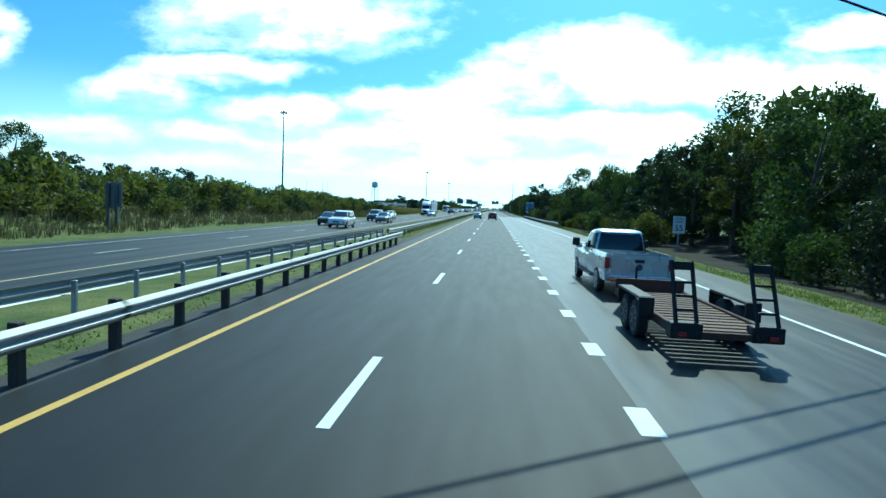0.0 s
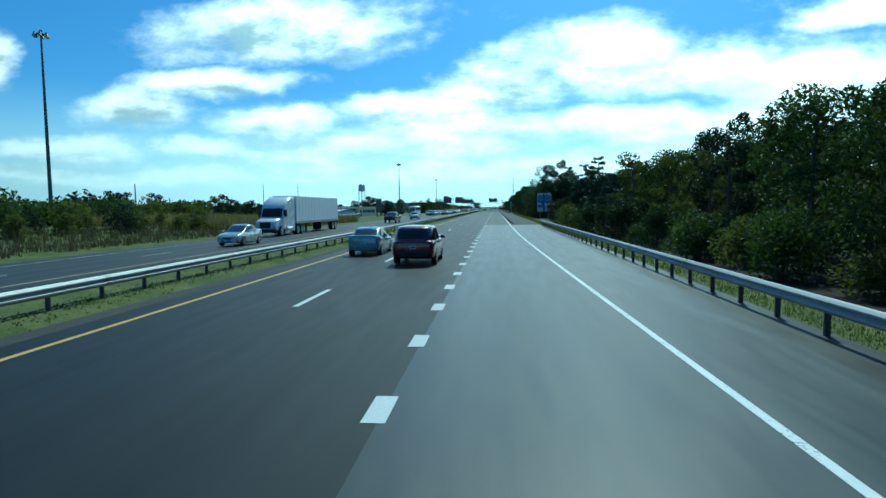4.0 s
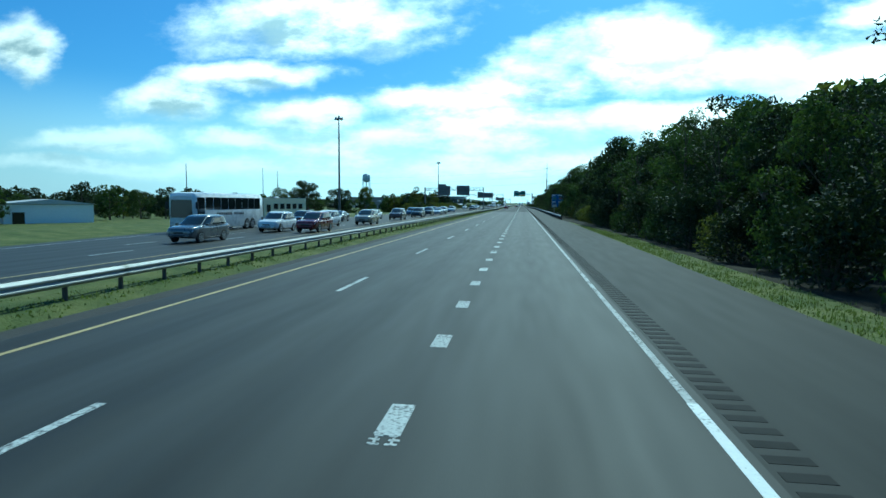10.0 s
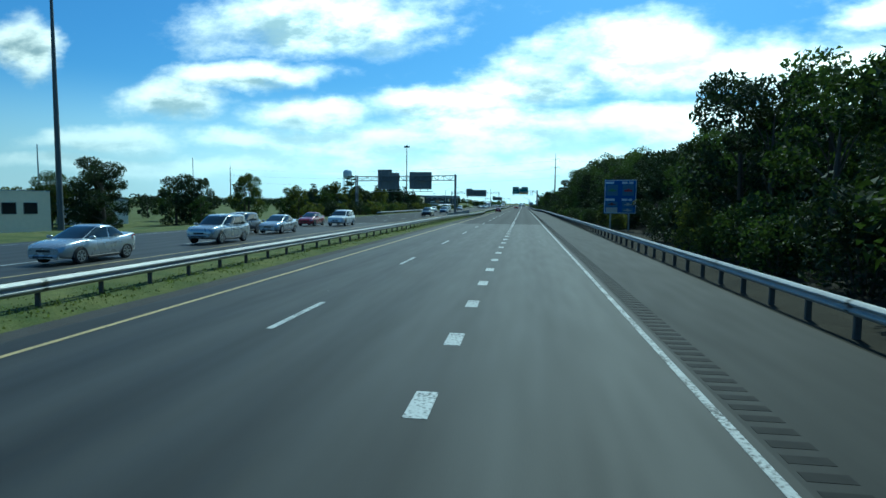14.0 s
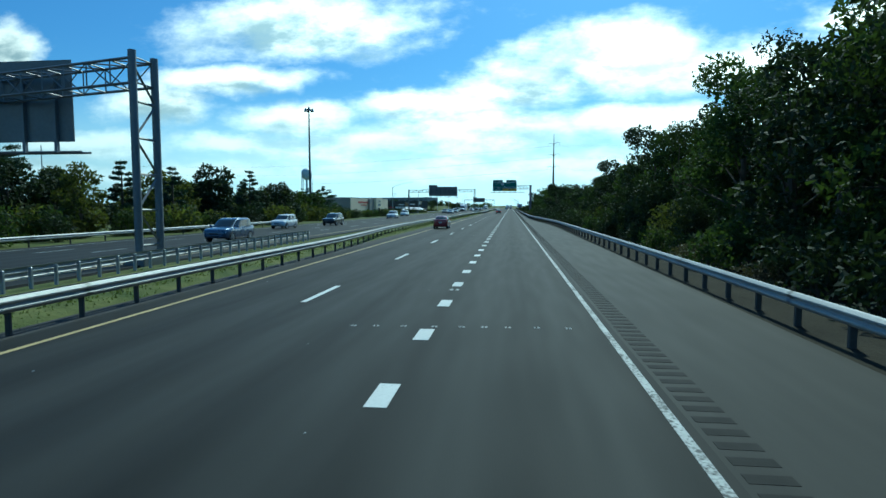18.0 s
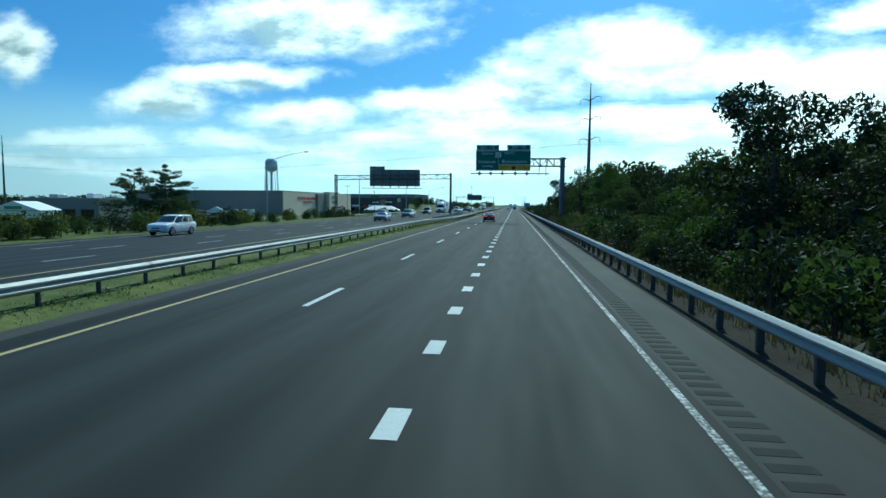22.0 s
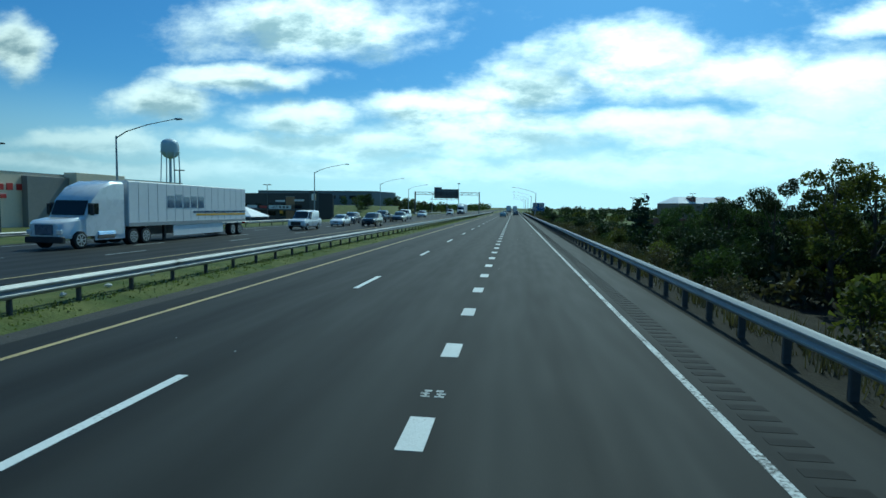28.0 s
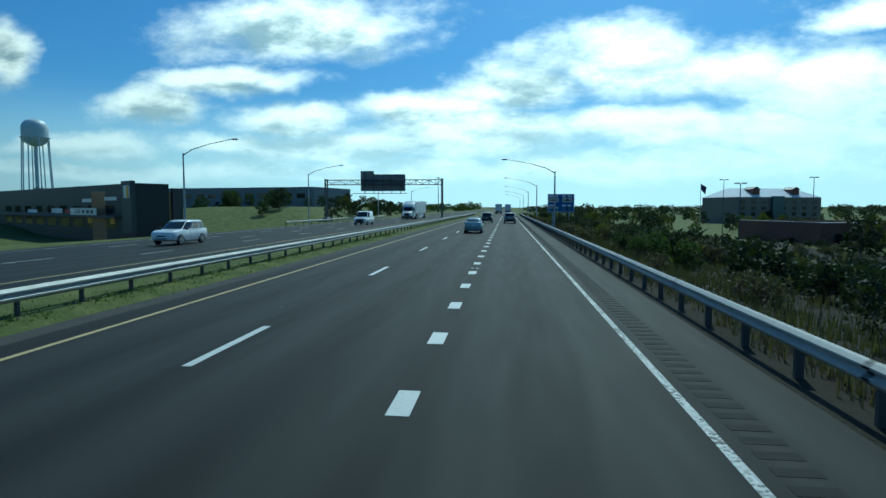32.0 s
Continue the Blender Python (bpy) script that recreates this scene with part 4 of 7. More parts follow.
tufts("westbound_verge_weeds", "tall dry weeds beside the westbound road", [(-27.5 - prng.random() * 7, prng.uniform(-5, 170), prng.uniform(0.4, 1.2)) for i in range(6000)], 0.7, 5, WEED, 0.03, "weeds")
tufts("scrub_weeds", "tangled dry weeds and grass on the bank below the guard rail", [(right_x(yy) + 2.0 + prng.random() * 15, yy, prng.uniform(0.5, 1.4)) for yy in (prng.uniform(770, 925) for i in range(9000))], 0.45, 5, DULL_BLADE, 0.03, "weeds")
tufts("reed_field", "tall dry tan reeds beside the westbound road", [(-28.5 - prng.random() ** 1.3 * 22, prng.uniform(165, 224), prng.uniform(0.7, 1.2)) for i in range(5500)], 1.45, 6, REED, 0.06, "reeds")


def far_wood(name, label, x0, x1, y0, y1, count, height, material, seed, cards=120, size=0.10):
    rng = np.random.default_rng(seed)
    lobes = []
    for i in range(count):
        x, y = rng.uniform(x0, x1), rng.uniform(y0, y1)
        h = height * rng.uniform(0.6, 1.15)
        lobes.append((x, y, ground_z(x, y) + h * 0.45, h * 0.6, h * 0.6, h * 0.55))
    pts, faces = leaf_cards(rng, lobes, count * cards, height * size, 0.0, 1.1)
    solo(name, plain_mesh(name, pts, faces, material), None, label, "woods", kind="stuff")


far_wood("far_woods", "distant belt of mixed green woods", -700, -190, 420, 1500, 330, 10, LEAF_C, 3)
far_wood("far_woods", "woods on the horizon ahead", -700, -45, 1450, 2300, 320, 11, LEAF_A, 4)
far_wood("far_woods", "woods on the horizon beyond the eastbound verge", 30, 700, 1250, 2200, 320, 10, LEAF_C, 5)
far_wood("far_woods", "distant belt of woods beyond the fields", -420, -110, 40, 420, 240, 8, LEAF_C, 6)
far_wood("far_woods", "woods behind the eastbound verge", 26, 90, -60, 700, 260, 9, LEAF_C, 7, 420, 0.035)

# ---- signs, masts, gantries ----
SIGN_BLUE = mat("blue_sign_sheeting", (0.012, 0.10, 0.34), 0.45, 0, 0.08, 0.6)
SIGN_GREEN = mat("green_sign_sheeting", (0.006, 0.13, 0.095), 0.45, 0, 0.08, 0.6)
SIGN_WHITE = mat("white_sign_sheeting", (0.75, 0.77, 0.76), 0.45, 0, 0.05, 0.6)
SIGN_YELLOW = mat("yellow_sign_sheeting", (0.75, 0.42, 0.03), 0.45, 0, 0.06, 0.6)
SIGN_BLACK = mat("black_sign_lettering", (0.012, 0.012, 0.013), 0.5, 0, 0.05)
LAMP_GLASS = mat("lamp_lens", (0.55, 0.56, 0.55), 0.2, 0, 0.05)
SOFT_COLOURS = [mat("panel_green", (0.12, 0.30, 0.10), 0.5), mat("panel_brown", (0.14, 0.05, 0.03), 0.5), mat("panel_cream", (0.55, 0.52, 0.42), 0.5), mat("panel_navy", (0.02, 0.03, 0.09), 0.5), mat("panel_red", (0.40, 0.03, 0.03), 0.5)]


def letters(text, size, spacing=1.0):
    """A mesh of words in the built-in font, centred, standing in the xz plane and facing -y."""
    cu = bpy.data.curves.new("words", "FONT")
    cu.body, cu.size, cu.align_x, cu.align_y, cu.extrude, cu.space_character = text, size, "CENTER", "CENTER", 0.006, spacing
    tmp = new("words", cu)
    me = bpy.data.meshes.new_from_object(tmp.evaluated_get(bpy.context.evaluated_depsgraph_get()))
    bpy.data.objects.remove(tmp)
    me.transform(Matrix.Rotation(radians(90), 4, "X"))
    return me


def words(text, size, x, y, z, material, parent, spacing=1.0, name="lettering"):
    me = letters(text, size, spacing)
    me.materials.clear()
    me.materials.append(material)
    o = part(name, me, None, parent)
    o.location = (x, y, z)
    return o


def high_mast(x, y, h, base_z):
    m = thing("high_mast_light", "very tall dark steel lighting mast with a ring of floodlights", "lamp post", "high mast lights", at=Matrix.Translation((x, y, base_z)))
    part("pole", Shape().tube([(0, 0, -0.5), (0, 0, h * 0.5), (0, 0, h)], [0.36, 0.27, 0.14], 10), DARK_STEEL, m, smooth=True)
    part("ring", Shape().disc_stack((0, 0, h - 0.2), "z", [(-0.08, 0.75), (0.0, 0.85), (0.08, 0.75)], 14).tube([(0, 0, h - 0.4), (0, 0, h + 0.5)], 0.22, 8), DARK_STEEL, m)
    for i in range(6):
        a = i * math.pi / 3
        cx, cy = 1.0 * math.cos(a), 1.0 * math.sin(a)
        f = part("floodlight", Shape().disc_stack((cx, cy, h - 0.35), "z", [(-0.35, 0.34), (-0.3, 0.36), (0.15, 0.2), (0.4, 0.16)], 10), GALV_OLD, m)
        part("lens", Shape().disc_stack((cx, cy, h - 0.71), "z", [(-0.02, 0.28), (0.008, 0.31)], 10), LAMP_GLASS, f)
    return m


high_mast(-76.2, 195.0, 33.0, ground_z(-76, 195))
high_mast(-51.6, 415.9, 29.0, ground_z(-52, 416))
high_mast(-50.5, 607.4, 29.5, ground_z(-50, 607))
high_mast(-52.0, 1290.0, 28.0, ground_z(-52, 1290))


def street_lamp(x, y, side, h=9.6):
    """A tapered pole with a rising arm towards the road; side +1 reaches to +x."""
    z0 = ground_z(x, y)
    m = thing("street_lamp", "tapered steel street lamp with a long rising arm", "lamp post", "street lamps", at=Matrix.Translation((x, y, 0)))
    part("pole", Shape().tube([(0, 0, z0 - 0.3), (0, 0, 4.8), (0, 0, h)], [0.15, 0.12, 0.085], 10), GALV_OLD, m, smooth=True)
    part("base", Shape().disc_stack((0, 0, z0), "z", [(-0.1, 0.26), (0.25, 0.26), (0.3, 0.18)], 12), GALV_OLD, m)
    part("arm", Shape().tube([(0, 0, h - 0.25), (side * 1.2, 0, h + 0.45), (side * 3.6, 0, h + 1.15), (side * 6.8, 0, h + 1.75)], [0.075, 0.06, 0.05, 0.04], 8), GALV_OLD, m, smooth=True)
    head = part("lamp_head", Shape().loft([[(side * (6.7 + d), yy * w, h + 1.72 + zz * w) for yy, zz in ((-0.17, 0), (-0.12, 0.1), (0.12, 0.1), (0.17, 0), (0.1, -0.06), (-0.1, -0.06))] for d, w in ((0, 0.5), (0.2, 1), (0.75, 1), (0.95, 0.5))]), GALV_OLD, m)
    part("lens", Shape().box(min(side * 6.95, side * 7.4), max(side * 6.95, side * 7.4), -0.1, 0.1, h + 1.63, h + 1.665), LAMP_GLASS, head)
    return m


for x, y in ((-41.2, 668.0), (-41.4, 728.0), (-41.5, 797.8), (-41.6, 859.4), (-41.1, 918.1), (-40.5, 964.0), (-40.5, 1030), (-40.5, 1095)):
    street_lamp(x, y, 1)
for x, y in ((8.1, 930.0), (8.2, 981.0), (8.2, 1034), (8.2, 1090), (8.2, 1150)):
    street_lamp(x, y, -1, 7.7)


def sign_board(shape_parent, name, x0, x1, z0, z1, y, material, thick=0.05, rim=True):
    p = part(name, Shape().box(x0, x1, y, y + thick, z0, z1, 0.015), material, shape_parent)
    if rim:
        w = 0.06
        s = Shape()
        for a, b, c, d in ((x0 + 0.04, x1 - 0.04, z1 - w - 0.04, z1 - 0.04), (x0 + 0.04, x1 - 0.04, z0 + 0.04, z0 + 0.04 + w), (x0 + 0.04, x0 + 0.04 + w, z0 + 0.1, z1 - 0.1), (x1 - 0.04 - w, x1 - 0.04, z0 + 0.1, z1 - 0.1)):
            s.box(a, b, y - 0.006, y + 0.004, c, d)
        part("border", s, SIGN_WHITE, p)
    return p


def bars(parent, x, z, w, h, y, n, material, rng):
    """Unreadable words as plain bars."""
    s = Shape()
    at = x
    for i in range(n):
        b = w / n * rng.uniform(0.55, 0.85)
        s.box(at, at + b, y - 0.008, y + 0.004, z, z + h)
        at += w / n
    return part("lettering", s, material, parent)


PANEL_PALE = mat("panel_pale_blue", (0.10, 0.19, 0.30), 0.5)


def service_sign(x0, x1, z0, z1, y, turn=0.0, rows=2):
    rng = random.Random(int(y))
    cx = (x0 + x1) / 2
    top = thing("service_sign", "blue roadside services sign with business panels on two posts", "road sign", "blue service signs", at=Matrix.Translation((cx, y, 0)) @ Matrix.Rotation(radians(turn), 4, "Z"))
    x0, x1, h = x0 - cx, x1 - cx, z1 - z0
    b = sign_board(top, "panel", x0, x1, z0, z1, 0, SIGN_BLUE)
    for half in range(rows):
        zt = z1 - 0.12 - half * h / rows
        bars(b, x0 + 0.15, zt - 0.32, (x1 - x0) * 0.44, 0.24, 0, 1, SIGN_WHITE, rng)
        bars(b, x0 + 0.15 + (x1 - x0) * 0.5, zt - 0.32, (x1 - x0) * 0.42, 0.24, 0, 2, SIGN_WHITE, rng)
        many = 1 if half == 0 else 2
        ph = (h / rows - 0.55) / many
        for r in range(many):
            for c in range(2):
                px0 = x0 + 0.2 + c * (x1 - x0) * 0.5
                px1 = px0 + (x1 - x0) * 0.36
                pz1 = zt - 0.4 - r * ph
                pl = part("business_panel", Shape().box(px0, px1, -0.012, 0.004, pz1 - ph + 0.08, pz1, 0.004), rng.choice([PANEL_PALE, SOFT_COLOURS[2], PANEL_PALE]), b)
                s = Shape().disc_stack(((px0 + px1) / 2, -0.014, pz1 - ph / 2 + 0.04), "y", [(-0.004, (px1 - px0) * 0.13), (0.004, (px1 - px0) * 0.13)], 14)
                s.box(px0 + 0.2, px1 - 0.2, -0.018, -0.01, pz1 - ph * 0.58, pz1 - ph * 0.44)
                part("emblem", s, rng.choice(SOFT_COLOURS), b)
    for px in (x0 + 0.7, x1 - 0.7):
        part("post", Shape().box(px - 0.07, px + 0.07, 0.055, 0.2, -0.8, z1 - 0.2, 0.01), GALV_OLD, top)
    return top


service_sign(11.4, 14.7, 1.4, 5.8, 238.4, -6)
service_sign(9.8, 13.1, 1.6, 5.2, 420.0, -3)
service_sign(7.2, 11.0, 1.85, 4.5, 931.0, -3)

speed = thing("speed_limit_sign", "white speed limit sign on a single post", "road sign", at=Matrix.Translation((12.6, 46.0, 0)))
plate = part("panel", Shape().box(-0.47, 0.47, 0, 0.03, 1.15, 2.5, 0.012), SIGN_WHITE, speed)
words("SPEED", 0.24, 0, -0.008, 2.3, SIGN_BLACK, plate)
words("LIMIT", 0.24, 0, -0.008, 2.05, SIGN_BLACK, plate)
words("55", 0.64, 0, -0.008, 1.55, SIGN_BLACK, plate)
part("post", Shape().box(-0.05, 0.05, 0.034, 0.13, -0.6, 2.5, 0.01), GALV_OLD, speed)


def back_sign(x0, x1, z0, z1, y, turn=0.0, group=""):
    cx = (x0 + x1) / 2
    top = thing("road_sign", "bare grey back of a large road sign on two posts", "road sign", group, at=Matrix.Translation((cx, y, 0)) @ Matrix.Rotation(radians(turn), 4, "Z"))
    w = (x1 - x0) / 2
    part("panel", Shape().box(-w, w, 0, 0.06, z0, z1, 0.012), ALU, top)
    for px in (-w * 0.5, w * 0.5):
        part("post", Shape().box(px - 0.1, px + 0.1, -0.22, -0.004, -1.6, z1 - 0.05, 0.015), DARK_STEEL, top)
    return top


back_sign(-34.4, -32.6, 1.95, 5.5, 271.0, 8)
back_sign(-29.6, -28.4, 1.5, 3.3, 38.5, 5)


def truss(shape, a, b, h, depth, bays, w=0.09):
    """A box truss of bars from a to b."""
    a, b = Vector(a), Vector(b)
    corners = [Vector((0, -depth / 2, 0)), Vector((0, depth / 2, 0)), Vector((0, depth / 2, h)), Vector((0, -depth / 2, h))]
    for c in corners:
        shape.beam(a + c, b + c, w)
    for i in range(bays + 1):
        p = a.lerp(b, i / bays)
        for c, d in ((0, 3), (1, 2), (0, 1), (3, 2)):
            shape.beam(p + corners[c], p + corners[d], w * 0.6)
        if i < bays:
            q = a.lerp(b, (i + 1) / bays)
            for c, d in (((0, 3) if i % 2 else (3, 0)), ((1, 2) if i % 2 else (2, 1)), (3, 2)):
                shape.beam(p + corners[c], q + corners[d], w * 0.55)
    return shape


def gantry(xl, xr, yl, yr, top, panels, steel, label):
    g = thing("sign_gantry", label, "sign gantry", "sign gantries over the westbound road")
    for x, y in ((xl, yl), (xr, yr)):
        z0 = -0.4
        for dy in (-0.75, 0.75):
            part("leg", Shape().tube([(x, y + dy, z0), (x, y + dy, top + 0.15)], 0.17, 10), steel, g, smooth=True)
        for i in range(5):
            za, zb = 0.8 + i * (top - 1.2) / 5, 0.8 + (i + 1) * (top - 1.2) / 5
            part("leg_brace", Shape().beam((x, y - 0.75 if i % 2 else y + 0.75, za), (x, y + 0.75 if i % 2 else y - 0.75, zb), 0.09), steel, g)
            part("leg_strut", Shape().beam((x, y - 0.75, za), (x, y + 0.75, za), 0.08), steel, g)
        part("footing", Shape().box(x - 0.5, x + 0.5, y - 1.2, y + 1.2, -0.5, 0.35, 0.03), ALU, g)
    part("truss", truss(Shape(), (xl, yl, top - 1.15), (xr, yr, top - 1.15), 1.05, 1.2, 18), steel, g)
    for x0, x1, z0, z1, tab in panels:
        y = yl + (yr - yl) * ((x0 + x1) / 2 - xl) / (xr - xl) + 0.95
        s = Shape().box(x0, x1, y, y + 0.06, z0, z1 - (0.75 if tab else 0), 0.012)
        p = part("sign_panel", s, ALU, g, "bare grey sign back")
        if tab:
            part("exit_tab", Shape().box(x0, x0 + (x1 - x0) * tab, y, y + 0.06, z1 - 0.745, z1, 0.012), ALU, p)
        n = max(3, int((x1 - x0) / 1.9))
        for i in range(n):
            px = x0 + (x1 - x0) * (i + 0.5) / n
            part("stiffener", Shape().box(px - 0.07, px + 0.07, y - 0.2, y - 0.004, z0 - 0.55, z1 - (0.9 if not (tab and i / n < tab - 0.1) else 0.1)), steel, p)
        s = Shape()
        for dy in (0.1, 0.75):
            s.beam((x0 - 2.0, y + dy, z0 - 0.5), (x1 + 0.3, y + dy, z0 - 0.5), 0.08)
        for i in range(int((x1 - x0 + 2.3) / 1.1)):
            px = x0 - 2.0 + i * 1.1
            s.beam((px, y + 0.1, z0 - 0.5), (px, y + 0.75, z0 - 0.5), 0.06)
        part("catwalk", s, steel, g)
    return g


gantry(-39.3, -14.2, 492.8, 486.5, 8.9, [(-33.7, -28.4, 5.7, 10.45, 0.66), (-25.5, -20.2, 5.75, 9.8, 0)], GANTRY_STEEL, "grey steel truss gantry with two bare sign backs")
gantry(-43.4, -13.5, 713.5, 706.5, 9.8, [(-34.0, -21.5, 7.0, 11.8, 0.3)], DARK_STEEL, "dark steel truss gantry with one wide sign back")
gantry(-39.2, -12.9, 972.0, 972.0, 8.75, [(-31.5, -21.3, 6.2, 10.7, 0.3)], DARK_STEEL, "dark steel truss gantry with a sign back beside a bank")

# exit sign on a cantilever over the eastbound lanes
ex = thing("exit_sign", "green and yellow exit sign on a cantilevered steel truss", "road sign", at=Matrix.Translation((0, 659.6, 0)))
EX_POST = mat("painted_grey_post", (0.13, 0.135, 0.17), 0.5, 0.2, 0.15, 1.0)
post = part("post", Shape().tube([(8.35, 0.9, -1.6), (8.35, 0.9, 9.75)], [0.36, 0.34], 16), EX_POST, ex, smooth=True)
part("collar", Shape().disc_stack((8.35, 0.9, 8.3), "z", [(-0.05, 0.36), (0, 0.52), (0.12, 0.52), (0.2, 0.36), (1.15, 0.36), (1.25, 0.55), (1.38, 0.55)], 16), EX_POST, post)
part("truss", truss(Shape(), (-3.8, 0.9, 8.45), (8.1, 0.9, 8.45), 1.1, 1.1, 12, 0.11), GALV_OLD, ex)
main = part("main_panel", Shape().box(-4.5, 3.6, -0.1, -0.03, 7.72, 10.72, 0.015), SIGN_GREEN, ex)
for x0, x1, label in ((-4.42, -1.05, "EXIT    31A"), (0.15, 3.56, "EXIT    31B")):
    tab = sign_board(ex, "exit_tab", x0, x1, 10.725, 11.52, -0.1, SIGN_GREEN, 0.06)
    words(label, 0.42, (x0 + x1) / 2, -0.112, 11.12, SIGN_WHITE, tab)
s = Shape()
for a, b, c, d in ((-4.42, 3.52, 10.6, 10.66), (-4.42, -1.2, 7.78, 7.84), (-4.44, -4.38, 7.9, 10.55), (-1.13, -1.08, 8.66, 9.6), (-1.05, 3.52, 8.62, 8.67)):
    s.box(a, b, -0.108, -0.096, c, d)
part("border", s, SIGN_WHITE, main)
words("NORTH", 0.42, -2.75, -0.11, 10.22, SIGN_WHITE, main, 1.1)
words("SOUTH", 0.42, 0.45, -0.11, 10.28, SIGN_WHITE, main, 1.1)
words("Frederick", 0.62, -2.8, -0.11, 9.02, SIGN_WHITE, main, 1.08)
words("3/4 MILE", 0.42, -2.75, -0.11, 8.35, SIGN_WHITE, main, 1.1)
words("Buckeystown", 0.64, 1.25, -0.11, 9.08, SIGN_WHITE, main, 1.08)
shield = part("route_marker", Shape().box(-1.58, -0.74, -0.115, -0.096, 9.68, 10.45, 0.006), SIGN_WHITE, main)
words("85", 0.55, -1.16, -0.122, 9.95, SIGN_BLACK, shield)
part("lettering", Shape().box(-1.5, -0.82, -0.12, -0.112, 10.28, 10.36), SIGN_BLACK, shield)
only = part("exit_only_panel", Shape().box(-1.1, 3.58, -0.118, -0.096, 7.76, 8.58, 0.006), SIGN_YELLOW, main)
words("EXIT", 0.56, -0.2, -0.126, 8.17, SIGN_BLACK, only, 1.15)
words("ONLY", 0.56, 2.65, -0.126, 8.17, SIGN_BLACK, only, 1.15)
part("arrow", Shape().loft([[(1.0, yy, 8.45), (1.3, yy, 8.45), (1.3, yy, 8.2), (1.56, yy, 8.3), (1.5, yy, 8.1), (1.15, yy, 7.84), (0.8, yy, 8.1), (0.74, yy, 8.3), (1.0, yy, 8.2)] for yy in (-0.128, -0.12)]), SIGN_BLACK, only)
s = Shape()
for dy in (-1.1, -0.4):
    s.beam((-5.2, dy, 7.25), (6.3, dy, 7.25), 0.08)
for i in range(12):
    s.beam((-5.2 + i, -1.1, 7.25), (-5.2 + i, -0.4, 7.25), 0.06)
part("catwalk", s, GALV_OLD, ex)
for px in (-3.9, -2.2, -0.5, 1.4, 3.1):
    part("sign_light", Shape().loft([[(px - 0.16, -1.35, 7.2), (px + 0.16, -1.35, 7.2), (px + 0.16, -1.0, 7.05), (px - 0.16, -1.0, 7.05)], [(px - 0.2, -1.4, 7.42), (px + 0.2, -1.4, 7.42), (px + 0.2, -0.95, 7.42), (px - 0.2, -0.95, 7.42)]]), GALV_OLD, ex)
    part("hanger", Shape().box(px - 0.05, px + 0.05, -0.02, 0.1, 7.0, 9.6), GALV_OLD, ex)
for px in (4.9, 5.9):
    part("hanger", Shape().box(px - 0.05, px + 0.05, 0.2, 0.3, 7.0, 9.7), GALV_OLD, ex)

# power line across the road
def power_pole(x, y, h, lean=0.0):
    p = thing("power_pole", "tall weathered steel transmission pole with curved arms", "power pole", "transmission poles", at=Matrix.Translation((x, y, 0)))
    part("pole", Shape().tube([(0, 0, ground_z(x, y) - 0.5), (0, 0, h * 0.5), (0, 0, h)], [0.62, 0.42, 0.1], 12), mat("rust_brown_steel", (0.10, 0.085, 0.07), 0.7, 0.2, 0.2), p, smooth=True)
    for k, z in enumerate((0.57, 0.725, 0.87)):
        for sd in (-1, 1):
            part("arm", Shape().tube([(0, 0, h * z), (1.3 * sd, -sd * 1.7, h * z + 0.75), (2.4 * sd, -sd * 3.0, h * z + 0.55)], [0.14, 0.09, 0.05], 7), DARK_STEEL, p)
            part("insulator", Shape().tube([(2.4 * sd, -sd * 3.0, h * z + 0.5), (2.4 * sd, -sd * 3.0, h * z - 0.7)], 0.07, 6), GALV_OLD, p)
    return p


power_pole(21.4, 735, 36.0)
power_pole(-258, 836, 36.0)
for z in (0.57, 0.725, 0.87):
    for sd in (-1, 1):
        a, b, c = Vector((21.4 + sd * 2.4, 735 - sd * 3.0, 36 * z - 0.7)), Vector((-258 + sd * 2.4, 836 - sd * 3.0, 36 * z - 0.7)), Vector((260, 660 - sd * 3.0, 36 * z))
        span = [a.lerp(b, k / 14) - Vector((0, 0, 4.5 * math.sin(math.pi * k / 14))) for k in range(14, -1, -1)] + [a.lerp(c, k / 10) - Vector((0, 0, 4.0 * math.sin(math.pi * k / 10))) for k in range(1, 11)]
        solo("power_cable", Shape().tube(span, 0.016, 4, False), DARK_STEEL, "thin dark power cable sagging across the road", "cable", "power cables")
for dx in (0.0, 0.9):
    solo("overhead_wire", Shape().tube([(-70 + 7 * k, 11.7 + dx + 0.65 * (-70 + 7 * k), 11.0 - 2.2 * math.sin(math.pi * k / 20)) for k in range(21)], 0.045, 4, False), DARK_STEEL, "dark overhead wire crossing above the road", "cable", "overhead wires")
power_pole(-46, -10.0, 12.0)
for x, y, h in ((-210, 700, 30), (-190, 560, 24), (-150, 330, 14)):
    solo("distant_pole", Shape().tube([(x, y, -3), (x, y, h)], [0.4, 0.2], 8), GALV_OLD, "slender distant grey pole above the trees", "pole")

# water tower
tower = thing("water_tower", "pale blue water tower with a domed tank on legs", "water tower", at=Matrix.Translation((-238, 1115, -2)))
TANK = mat("pale_tank_paint", (0.52, 0.60, 0.64), 0.45, 0, 0.1, 0.2)
prof = [(35.5, 1.2), (36.0, 2.8), (37.2, 4.6), (38.8, 5.7), (40.0, 6.0), (44.4, 6.0), (46.4, 5.6), (48.0, 4.4), (48.9, 2.6), (49.3, 0.4)]
part("tank", Shape().disc_stack((0, 0, 0), "z", prof, 32), TANK, tower, smooth=True)
part("balcony", Shape().disc_stack((0, 0, 39.8), "z", [(-0.12, 5.9), (-0.12, 6.5), (0.12, 6.5), (0.12, 5.9)], 32), TANK, tower)
